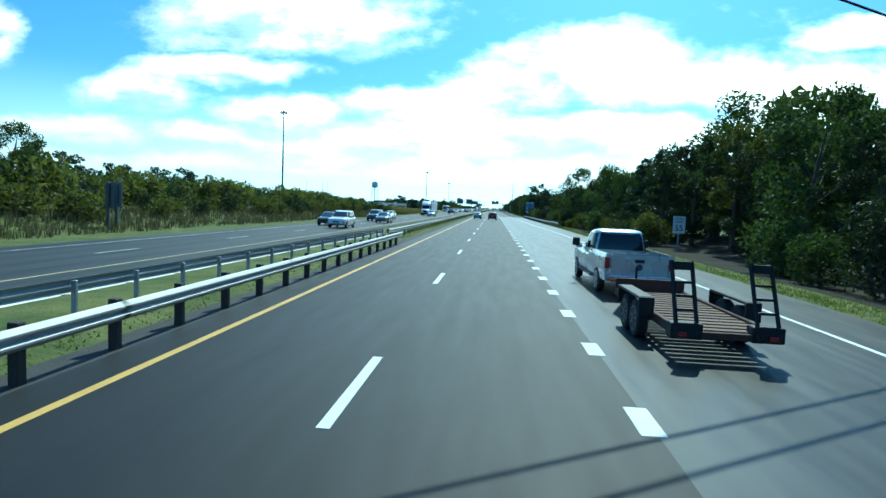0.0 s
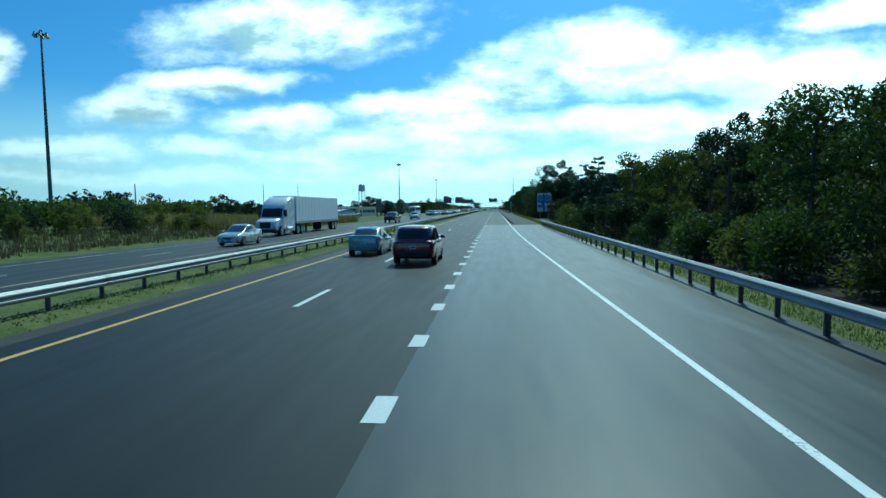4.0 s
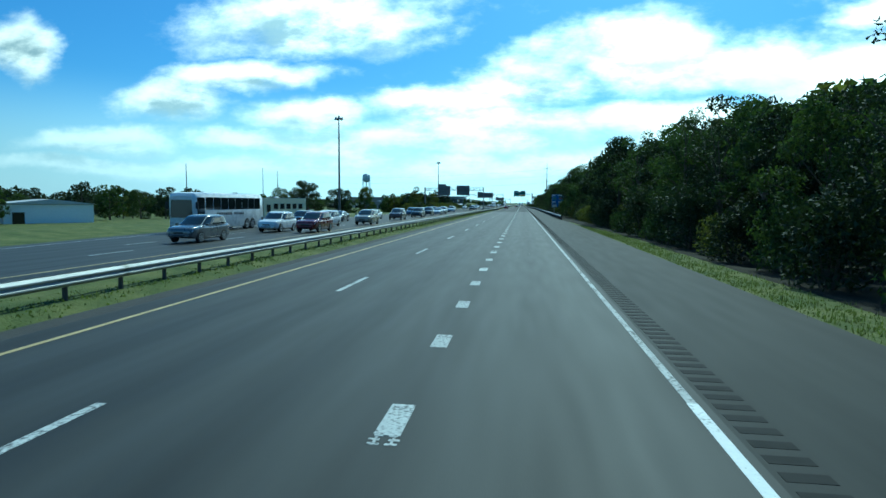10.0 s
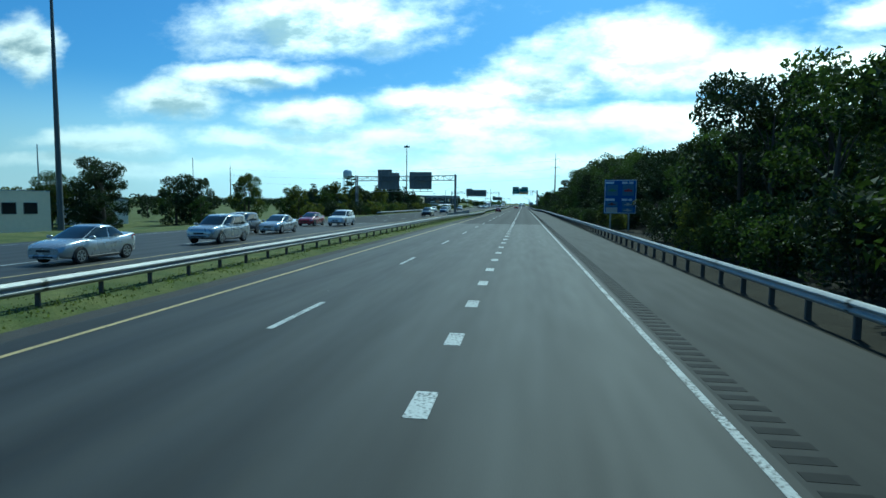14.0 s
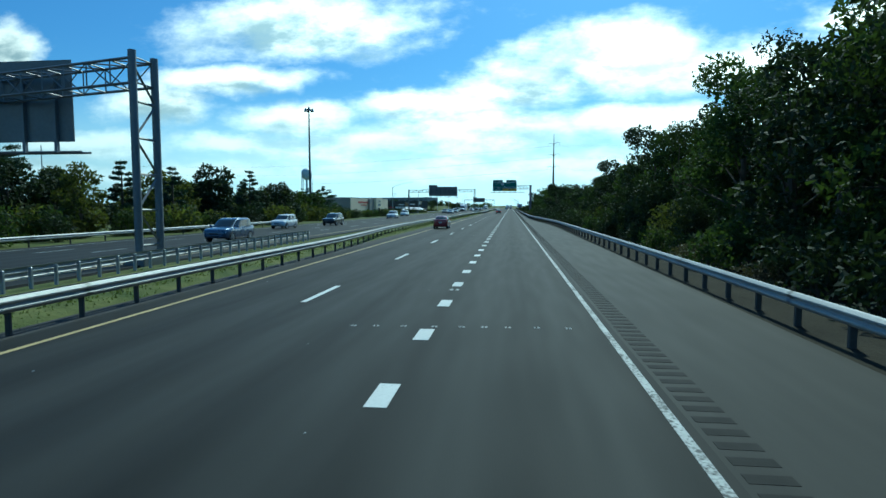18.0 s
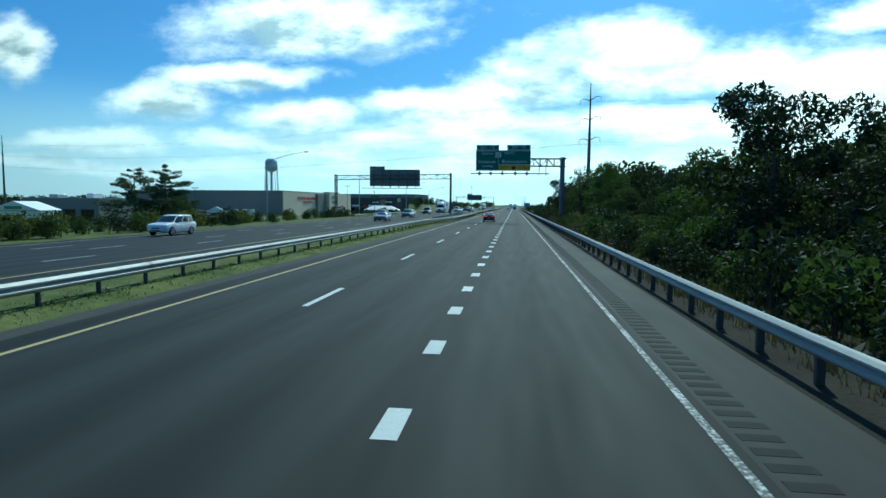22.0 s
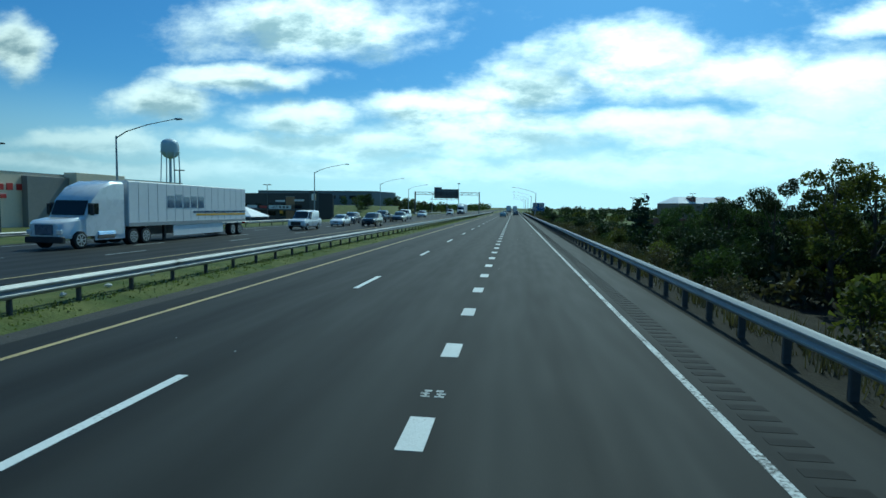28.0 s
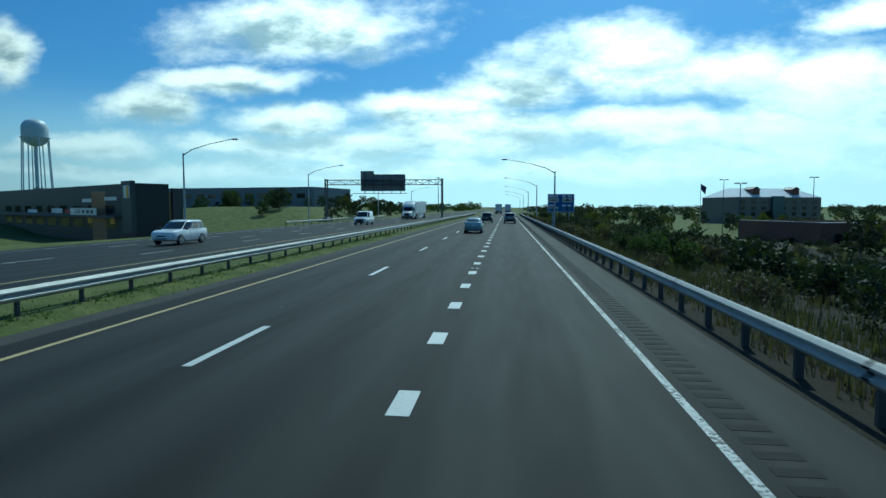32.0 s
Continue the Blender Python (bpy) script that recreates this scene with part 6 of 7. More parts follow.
# y, underside, upper edge, share of half width, from tail to nose; then cabin levels: height, tail, nose, share of half width
CAR_SHAPES = {
    "sedan": dict(w=0.88, r=0.325, axles=(-1.30, 1.30), body=[(-2.06, 0.42, 0.96, 0.80), (-2.0, 0.32, 1.06, 0.90), (-1.8, 0.26, 1.08, 0.97), (-1.3, 0.21, 1.02, 1.0), (-0.4, 0.2, 0.95, 1.0), (0.5, 0.2, 0.93, 1.0), (1.1, 0.21, 0.93, 0.99), (1.65, 0.23, 0.86, 0.96), (2.0, 0.27, 0.76, 0.89), (2.18, 0.34, 0.64, 0.76)],
                  cabin=[(0.88, -1.90, 1.42, 0.95), (1.06, -1.58, 0.98, 0.92), (1.25, -1.22, 0.56, 0.84), (1.40, -0.92, 0.18, 0.77), (1.47, -0.62, -0.06, 0.67), (1.50, -0.35, -0.22, 0.4)], windows=((0.03, 0.84), (-0.74, -0.03))),
    "coupe": dict(w=0.96, r=0.355, axles=(-1.30, 1.42), body=[(-2.32, 0.44, 0.97, 0.84), (-2.26, 0.34, 1.04, 0.92), (-2.0, 0.27, 1.07, 0.985), (-1.35, 0.21, 1.06, 1.02), (-0.5, 0.19, 0.96, 0.985), (0.5, 0.19, 0.94, 0.98), (1.15, 0.20, 0.97, 1.01), (1.75, 0.22, 0.92, 0.99), (2.2, 0.26, 0.83, 0.93), (2.42, 0.34, 0.68, 0.80)],
                  cabin=[(0.90, -2.16, 1.10, 0.90), (1.04, -1.78, 0.72, 0.87), (1.20, -1.34, 0.36, 0.81), (1.33, -0.94, 0.06, 0.74), (1.40, -0.6, -0.14, 0.64), (1.43, -0.4, -0.26, 0.4)], windows=((-0.12, 0.84), (-0.52, -0.18))),
    "suv": dict(w=0.94, r=0.37, axles=(-1.33, 1.40), body=[(-2.31, 0.52, 0.96, 0.78), (-2.27, 0.43, 1.05, 0.89), (-2.1, 0.33, 1.10, 0.965), (-1.6, 0.27, 1.11, 1.0), (-0.6, 0.25, 1.08, 1.0), (0.5, 0.25, 1.06, 1.0), (1.1, 0.25, 1.06, 1.0), (1.6, 0.27, 1.04, 0.985), (1.98, 0.31, 0.99, 0.94), (2.2, 0.36, 0.92, 0.86), (2.3, 0.42, 0.84, 0.74), (2.34, 0.5, 0.74, 0.62)],
                cabin=[(1.0, -2.27, 1.48, 0.97), (1.18, -2.24, 1.16, 0.95), (1.40, -2.14, 0.80, 0.90), (1.60, -1.98, 0.46, 0.845), (1.69, -1.78, 0.2, 0.77), (1.73, -1.4, -0.2, 0.5)], windows=((0.30, 0.84), (-0.25, 0.25), (-0.84, -0.30))),
    "van": dict(w=0.98, r=0.36, axles=(-1.55, 1.72), body=[(-2.65, 0.46, 1.1, 0.95), (-2.6, 0.36, 1.2, 0.985), (-2.0, 0.32, 1.2, 1.0), (0.5, 0.3, 1.18, 1.0), (1.4, 0.3, 1.16, 1.0), (1.95, 0.31, 1.12, 0.99), (2.4, 0.34, 1.05, 0.96), (2.58, 0.39, 0.98, 0.90), (2.64, 0.45, 0.90, 0.84)],
                cabin=[(1.08, -2.62, 1.86, 0.985), (1.35, -2.61, 1.56, 0.98), (1.65, -2.6, 1.24, 0.955), (1.92, -2.55, 0.98, 0.915), (2.02, -2.44, 0.78, 0.85), (2.07, -2.1, 0.3, 0.6)], windows=((0.50, 0.84), (-0.22, 0.42), (-0.86, -0.3))),
    "pickup": dict(w=1.01, r=0.40, axles=(-1.85, 1.95), body=[(-0.78, 0.5, 1.2, 0.96), (-0.7, 0.48, 1.22, 0.99), (0.4, 0.46, 1.2, 1.0), (1.3, 0.45, 1.2, 1.0), (1.7, 0.45, 1.24, 1.0), (2.35, 0.47, 1.26, 0.99), (2.85, 0.5, 1.23, 0.97), (2.97, 0.54, 1.15, 0.94), (3.0, 0.58, 1.05, 0.90)],
                   cabin=[(1.14, -0.76, 1.76, 0.95), (1.35, -0.74, 1.48, 0.93), (1.6, -0.68, 1.1, 0.88), (1.82, -0.6, 0.75, 0.82), (1.92, -0.45, 0.5, 0.74), (1.965, -0.15, 0.25, 0.5)], windows=((0.06, 0.82), (-0.8, -0.04))),
}

# a shorter sedan with the same lines
CAR_SHAPES["compact"] = dict(CAR_SHAPES["sedan"], w=0.83, r=0.30, axles=(-1.14, 1.14), body=[(a * 0.9, b, c * 0.96, d) for a, b, c, d in CAR_SHAPES["sedan"]["body"]], cabin=[(a * 0.96, b * 0.9, c * 0.9, d) for a, b, c, d in CAR_SHAPES["sedan"]["cabin"]])


def wheel(parent, x, y, r, width=0.23, side=1, dark=False):
    t = part("wheel", Shape().disc_stack((x, y, r), "x", [(-width / 2, r * 0.62), (-width / 2, r * 0.9), (-width / 2 + 0.03, r), (width / 2 - 0.03, r), (width / 2, r * 0.9), (width / 2, r * 0.62)], 22), TYRE, parent, smooth=True)
    s = Shape()
    xa, xb = x + side * width * 0.34, x + side * width * 0.53
    lip = []
    for i in range(25):
        a = 2 * math.pi * i / 24
        lip.append([(xx, y + math.cos(a) * r * k, r + math.sin(a) * r * k) for xx, k in ((xa, 0.70), (xb, 0.69), (xb, 0.61), (xa, 0.60))])
    s.loft(lip, True, False)
    s.disc_stack((x + side * width * 0.44, y, r), "x", [(-0.03, r * 0.17), (side * 0.012, r * 0.17), (side * 0.02, r * 0.12)], 12)
    for i in range(7):
        a = i * 2 * math.pi / 7 + 0.3
        c, d = math.cos(a), math.sin(a)
        quad = [(y + c * r * m - d * r * h, r + d * r * m + c * r * h) for m, h in ((0.12, 0.05), (0.63, 0.085), (0.63, -0.085), (0.12, -0.05))]
        s.loft([[(xx, *q) for q in quad] for xx in (xa, x + side * width * 0.505)])
    part("rim", s, DARK_STEEL if dark else RIM, t)
    return t


def arch(parent, x, y, r, side):
    """The dark mouth of a wheel well on the body's flank."""
    pts = [(y + r * math.cos(a), r * 0.82 + r * math.sin(a)) for a in (math.pi * k / 14 for k in range(15))] + [(y - r, 0.28), (y + r, 0.28)]
    part("wheel_arch", Shape().loft([[(xx, p, q) for p, q in pts] for xx in (x - side * 0.16, x + side * 0.006)]), TRIM, parent)


def body_ring(y, z0, z1, w):
    m = z0 + (z1 - z0) * 0.55
    half = [(w * 0.80, z0), (w * 0.95, z0 + 0.05), (w * 0.99, z0 + (z1 - z0) * 0.25), (w, m), (w * 0.985, z1 - 0.16), (w * 0.955, z1 - 0.06), (w * 0.90, z1 - 0.012), (w * 0.8, z1 + 0.008), (w * 0.45, z1 + 0.028), (w * 0.15, z1 + 0.034)]
    return [(x, y, z) for x, z in half] + [(-x, y, z) for x, z in reversed(half)]


def smooth_rows(rows, steps=3):
    """Rows of numbers, refined with a gentle curve through them."""
    r = np.array(rows, float)
    p = np.vstack([r[0], r, r[-1]])
    out = []
    for i in range(1, len(p) - 2):
        for k in range(steps):
            t = k / steps
            a, b, c, e = p[i - 1], p[i], p[i + 1], p[i + 2]
            out.append(0.5 * (2 * b + (c - a) * t + (2 * a - 5 * b + 4 * c - e) * t * t + (3 * b - a - 3 * c + e) * t ** 3))
    out.append(r[-1])
    return np.array(out)


def cabin_point(row, w, theta, grow=0.0):
    z, ya, yb, k = row
    c, s = math.cos(theta), math.sin(theta)
    x = math.copysign(abs(c) ** 0.5, c) * (w * k + grow)
    y = (ya + yb) / 2 + math.copysign(abs(s) ** 0.5, s) * ((yb - ya) / 2 + grow)
    return (x, y, z)


def cabin_patch(rows, w, t0, t1, lo, hi, n=8):
    """A pane lying just proud of the cabin between two bearings and two levels."""
    s = Shape()
    zs = [lo + (hi - lo) * i / 6 for i in range(7)]
    rr = [[float(np.interp(z, rows[:, 0], rows[:, c])) for c in range(4)] for z in zs]
    outer = [[cabin_point(r, w, t0 + (t1 - t0) * i / n, 0.010) for i in range(n + 1)] for r in rr]
    inner = [[cabin_point(r, w, t0 + (t1 - t0) * i / n, -0.012) for i in range(n + 1)] for r in rr]
    s.loft([o + list(reversed(q)) for o, q in zip(outer, inner)])
    return s


def car(kind, colour, label, category, x, y, heading=180, lit=False, plate=True, group="", solid_back=False, name="", triple=False):
    sh = CAR_SHAPES[kind]
    w, r = sh["w"], sh["r"]
    top = thing(name or {"sedan": "sedan_car", "compact": "sedan_car", "coupe": "coupe_car", "suv": "suv_car", "van": "van", "pickup": "pickup_truck"}[kind], label, category, group, at=Matrix.Translation((x, y, 0.004 + west_z(x + 1.0))) @ Matrix.Rotation(radians(heading), 4, "Z"))
    tail = sh["body"][0][0]
    nose = sh["body"][-1][0]
    part("body", Shape().loft([body_ring(a, b, c, w * k) for a, b, c, k in smooth_rows(sh["body"])]), colour, top, smooth=True)
    cab = sh["cabin"]
    rows = smooth_rows(cab, 2)
    ring_n = 36
    part("cabin", Shape().loft([[cabin_point(r, w, 2 * math.pi * i / ring_n) for i in range(ring_n)] for r in rows]), colour, top, smooth=True)
    z_lo, z_hi = cab[0][0] + (cab[3][0] - cab[0][0]) * 0.20, cab[3][0] + 0.03
    part("windscreen", cabin_patch(rows, w, radians(50), radians(130), z_lo, z_hi), CAR_GLASS, top, smooth=True)
    if not solid_back:
        part("rear_window", cabin_patch(rows, w, radians(231), radians(309), z_lo + (0.06 if kind != "pickup" else 0), z_hi), CAR_GLASS, top, smooth=True)
    for sd in (-1, 1):
        for f0, f1 in sh["windows"][:1 if solid_back else 3]:
            t0, t1 = (math.asin(math.copysign(f * f, f)) for f in (f0, f1))
            if sd < 0:
                t0, t1 = math.pi - t0, math.pi - t1
            part("side_window", cabin_patch(rows, w, t0, t1, z_lo, z_hi - 0.03), CAR_GLASS, top, smooth=True)
        if kind in ("suv", "van") and not solid_back:
            zt, a, b, k = cab[3]
            part("roof_rail", Shape().tube([(sd * w * k * 0.82, a + 0.4, zt + 0.06), (sd * w * k * 0.84, (a + b) / 2, zt + 0.10), (sd * w * k * 0.82, b - 0.2, zt + 0.06)], 0.02, 6), TRIM, top)
        part("mirror", Shape().box(min(sd * w * 0.97, sd * (w + 0.2)), max(sd * w * 0.97, sd * (w + 0.2)), cab[0][2] - 0.72, cab[0][2] - 0.56, cab[0][0] + 0.06, cab[0][0] + 0.2, 0.03), colour if colour is not P_WHITE else TRIM, top)
        for ay in sh["axles"]:
            arch(top, sd * w * 0.985, ay, r * 1.16, sd)
            wheel(top, sd * (w - 0.10), ay, r, 0.22, sd)
        for dy in ((-0.02,) if kind == "coupe" else (0.0, -0.95)) if kind != "pickup" else (0.75,):
            part("door_handle", Shape().box(min(sd * w * 0.985, sd * w * 1.012), max(sd * w * 0.985, sd * w * 1.012), dy - 0.1, dy + 0.08, cab[0][0] - 0.15, cab[0][0] - 0.12, 0.008), CHROME if colour in (P_BLACK, P_SILVER) else colour, top)
        part("sill", Shape().box(min(sd * w * 0.9, sd * w * 1.0), max(sd * w * 0.9, sd * w * 1.0), sh["axles"][0] + r * 1.2, sh["axles"][1] - r * 1.2, sh["body"][len(sh["body"]) // 2][1] - 0.03, sh["body"][len(sh["body"]) // 2][1] + 0.09, 0.02), TRIM, top)
        zn = sh["body"][-2][2]
        part("headlight", Shape().loft([[(sd * w * 0.60, nose - 0.07, zn - 0.16), (sd * w * 0.86, nose - 0.2, zn - 0.15), (sd * w * 0.88, nose - 0.24, zn - 0.03), (sd * w * 0.60, nose - 0.1, zn - 0.06)], [(sd * w * 0.60, nose + 0.0, zn - 0.16), (sd * w * 0.90, nose - 0.16, zn - 0.15), (sd * w * 0.91, nose - 0.2, zn - 0.03), (sd * w * 0.60, nose - 0.035, zn - 0.06)]]), HEADLAMP, top)
        zr = sh["body"][1][2]
        if kind != "pickup":
            lens = TAIL_LIT if lit else TAIL
            if triple:
                for i in range(3):
                    cx = sd * w * (0.50 + 0.125 * i)
                    part("tail_light", Shape().box(cx - 0.036, cx + 0.036, tail - 0.022, tail + 0.12, zr - 0.30, zr - 0.10, 0.01), lens, top)
            else:
                part("tail_light", Shape().loft([[(sd * w * 0.56, tail - 0.01, zr - 0.25), (sd * w * 0.90, tail + 0.10, zr - 0.25), (sd * w * 0.93, tail + 0.13, zr - 0.03), (sd * w * 0.60, tail + 0.02, zr - 0.05)], [(sd * w * 0.56, tail + 0.1, zr - 0.25), (sd * w * 0.98, tail + 0.36, zr - 0.22), (sd * w * 0.98, tail + 0.4, zr - 0.07), (sd * w * 0.60, tail + 0.12, zr - 0.05)]]), lens, top)
    zn = sh["body"][-1]
    if kind in ("pickup", "van"):
        part("grille", Shape().box(-w * 0.55, w * 0.55, nose - 0.06, nose + 0.012, zn[1] + 0.06, zn[2] - 0.02, 0.015), TRIM, top)
    else:
        part("grille", Shape().box(-w * 0.36, w * 0.36, nose - 0.08, nose + 0.008, zn[2] - 0.15, zn[2] - 0.03, 0.02), TRIM, top)
        part("intake", Shape().box(-w * 0.5, w * 0.5, nose - 0.1, nose + 0.036, zn[1] - 0.06, zn[1] + 0.02, 0.015), TRIM, top)
    part("front_bumper", Shape().box(-w * 0.72, w * 0.72, nose - 0.12, nose + 0.03, zn[1] - 0.1, zn[1] + 0.05, 0.03), TRIM if kind in ("pickup", "van") else colour, top)
    if kind != "pickup":
        z0 = sh["body"][0][1]
        ring0 = [(-0.80, 0.12), (-0.62, 0.0), (0.62, 0.0), (0.80, 0.12), (0.90, 0.34), (0.76, 0.30), (-0.76, 0.30), (-0.90, 0.34)]
        part("rear_bumper", Shape().loft([[(a * w * g, tail + b + dy, z) for a, b in ring0] for z, g, dy in ((z0 - 0.14, 0.95, 0.06), (z0 - 0.10, 1.0, -0.02), (z0 + 0.06, 1.02, -0.035), (z0 + 0.11, 1.0, 0.0))]), colour if kind in ("sedan", "compact") else TRIM, top, smooth=True)
        p = part("number_plate", Shape().box(-0.15, 0.15, tail - 0.012 - (0.04 if triple else 0), tail + 0.05, z0 + 0.22 - (0.2 if triple else 0), z0 + 0.36 - (0.2 if triple else 0), 0.004), PLATE, top)
        part("plate_bar", Shape().box(-0.12, 0.12, tail - 0.016 - (0.04 if triple else 0), tail - 0.008, z0 + 0.26 - (0.2 if triple else 0), z0 + 0.31 - (0.2 if triple else 0)), PLATE_BAR, p)
        part("brake_lamp", Shape().box(-0.2, 0.2, cab[3][1] - 0.035, cab[3][1] + 0.06, cab[3][0] - 0.02, cab[3][0] + 0.005), TAIL_LIT if lit else TAIL, top)
    if kind == "pickup":
        bed_a, bed_b, bw = -3.05, 0.34, w
        part("bed_floor", Shape().box(-bw * 0.9, bw * 0.9, bed_a + 0.05, bed_b, 0.6, 0.72), TRIM, top)
        for sd in (-1, 1):
            part("bed_side", Shape().loft([[(sd * bw * 0.86, yy, 0.55), (sd * bw * 0.98, yy, 0.5), (sd * bw, yy, 0.85), (sd * bw * 0.985, yy, 1.26), (sd * bw * 0.96, yy, 1.31), (sd * bw * 0.88, yy, 1.31), (sd * bw * 0.86, yy, 1.2)] for yy in (bed_a, bed_a + 0.1, bed_b - 0.72)]), colour, top, smooth=True)
            part("tail_light", Shape().box(min(sd * bw * 0.86, sd * bw * 1.004), max(sd * bw * 0.86, sd * bw * 1.004), bed_a - 0.02, bed_a + 0.12, 0.86, 1.2, 0.015), TAIL, top)
            part("tow_mirror", Shape().box(min(sd * 1.1, sd * 1.36), max(sd * 1.1, sd * 1.36), 0.92, 1.04, 1.28, 1.58, 0.03), TRIM, top)
            part("running_board", Shape().box(min(sd * 0.95, sd * 1.08), max(sd * 0.95, sd * 1.08), -1.2, 1.4, 0.42, 0.48, 0.015), TRIM, top)
        part("tailgate", Shape().box(-bw * 0.85, bw * 0.85, bed_a - 0.01, bed_a + 0.07, 0.62, 1.29, 0.03), colour, top)
        part("tailgate_handle", Shape().box(-0.14, 0.14, bed_a - 0.03, bed_a, 1.06, 1.16, 0.01), TRIM, top)
        part("badge", Shape().disc_stack((0, bed_a - 0.014, 0.93), "y", [(-0.006, 0.1), (0.006, 0.1)], 14), PLATE_BAR, top)
        part("rear_bumper", Shape().box(-bw * 0.94, bw * 0.94, bed_a - 0.2, bed_a - 0.02, 0.5, 0.68, 0.03), CHROME if colour is P_SILVER else TRIM, top)
        p = part("number_plate", Shape().box(-0.16, 0.16, bed_a - 0.215, bed_a - 0.2, 0.52, 0.66), PLATE, top)
        part("plate_bar", Shape().box(-0.12, 0.12, bed_a - 0.22, bed_a - 0.214, 0.57, 0.61), PLATE_BAR, p)
    return top


W = 180
TRAFFIC = "traffic on the westbound road"
FLEET = [
    ("suv", P_WHITE, "white suv", -17.3, 57), ("sedan", P_BLACK, "black sedan", -20.7, 64), ("suv", P_GREY, "dark grey suv", -19.9, 86), ("sedan", P_WHITE, "white sedan", -20.6, 102),
    ("sedan", P_GREY, "dark grey sedan", -16.8, 77), ("sedan", P_SILVER, "silver sedan", -17.3, 142), ("pickup", P_BLACK, "black pickup truck", -16.8, 202), ("suv", P_SILVER, "silver suv", -17.0, 232),
    ("suv", P_GREY, "dark grey suv", -19.3, 289), ("suv", P_SILVER, "silver suv", -22.6, 308), ("suv", P_WHITE, "white suv", -19.2, 313), ("suv", P_TAN, "tan suv", -16.4, 319),
    ("suv", P_MAROON, "maroon suv", -16.2, 301.5), ("suv", P_WHITE, "white suv", -20.0, 302.5), ("suv", P_BLACK, "black suv", -23.5, 317), ("sedan", P_BLACK, "black sedan", -24.3, 333),
    ("sedan", P_WHITE, "white sedan", -22.4, 345), ("sedan", P_WHITE, "white sedan", -21.0, 334), ("suv", P_BROWN, "dark brown suv", -17.2, 339), ("suv", P_BLACK, "black boxy suv", -16.8, 354),
    ("suv", P_BLUE, "slate blue suv", -20.5, 367), ("suv", P_BLACK, "black suv", -17.6, 370), ("sedan", P_WHITE, "white sedan", -24.6, 403), ("sedan", P_SILVER, "silver sedan", -18.9, 402),
    ("sedan", P_SILVER, "silver hatchback car", -16.9, 378.5), ("suv", P_SILVER, "silver suv", -17.4, 390), ("suv", P_GREY, "dark grey suv", -21.4, 400), ("sedan", P_RED, "red sedan", -22.2, 418), ("suv", P_WHITE, "white suv", -18.7, 418),
    ("suv", P_BLACK, "black suv", -16.9, 465), ("suv", P_BLUE, "slate blue suv", -19.0, 503), ("suv", P_WHITE, "white suv", -26.3, 531), ("suv", P_BLACK, "black suv", -23.2, 541), ("suv", P_WHITE, "white suv", -27.6, 619),
    ("suv", P_WHITE, "white suv", -24.1, 586), ("coupe", P_GREY, "dark grey coupe", -19.1, 661), ("suv", P_TAN, "pale tan suv", -23.0, 677), ("van", P_GREY, "grey van", -24.2, 740), ("sedan", P_WHITE, "white sedan", -26.4, 723),
    ("suv", P_GREY, "dark grey boxy suv", -20.1, 687.5), ("sedan", P_BLACK, "black sedan", -23.2, 708), ("suv", P_WHITE, "white suv", -27.8, 761), ("sedan", P_WHITE, "white sedan", -21.2, 812.5), ("suv", P_GREY, "grey suv", -23.4, 825),
    ("suv", P_GREY, "dark grey suv", -18.4, 837), ("suv", P_BLACK, "black suv", -16.9, 812), ("pickup", P_GREY, "grey pickup truck", -20.6, 834), ("suv", P_WHITE, "white suv", -22.4, 886),
]
WHERE = ("by the median grass", "on the worn westbound asphalt", "in the outer westbound lane")
for kind, colour, words_, x, y in FLEET:
    spot = WHERE[0] if x > -18.6 else WHERE[1] if x > -22 else WHERE[2]
    car(kind, colour, f"{words_} standing {spot}", {"pickup": "pickup truck", "van": "van"}.get(kind, "car"), x, y, W, group=TRAFFIC)
for x, y in ((-21.5, 800.5), (-21.1, 856), (-20.1, 931)):
    car("van", P_WHITE, "white panel van with solid sides on the westbound road", "van", x, y, W, group=TRAFFIC, solid_back=True)

# eastbound cars
red = car("compact", P_RED, "glossy red sedan in the lane beside the median", "car", -6.06, 527.2, 0)
red.scale = (0.97, 0.94, 1.0)
coupe = car("coupe", P_BLACK, "glossy black fastback coupe with lit triple tail lights", "car", -2.60, 663.85, 3, lit=True, triple=True)
coupe.scale = (0.93, 0.95, 1.0)
car("suv", P_MAROON, "dark red suv in the middle eastbound lane", "car", -2.1, 128.0, 0)
car("sedan", P_TEAL, "pale blue sedan in the lane beside the median", "car", -5.5, 133.0, 0)
car("sedan", P_TEAL, "pale silver-blue sedan in the middle eastbound lane", "car", -1.95, 904, 0)
car("suv", P_BLACK, "black suv ahead in the middle eastbound lane", "car", -1.95, 943, 0)
car("suv", P_GREY, "dark grey suv ahead in the outer eastbound lane", "car", 1.8, 940, 0)
car("pickup", P_SILVER, "silver crew cab pickup truck with towing mirrors", "pickup truck", 2.4, 20.3, 1.0)

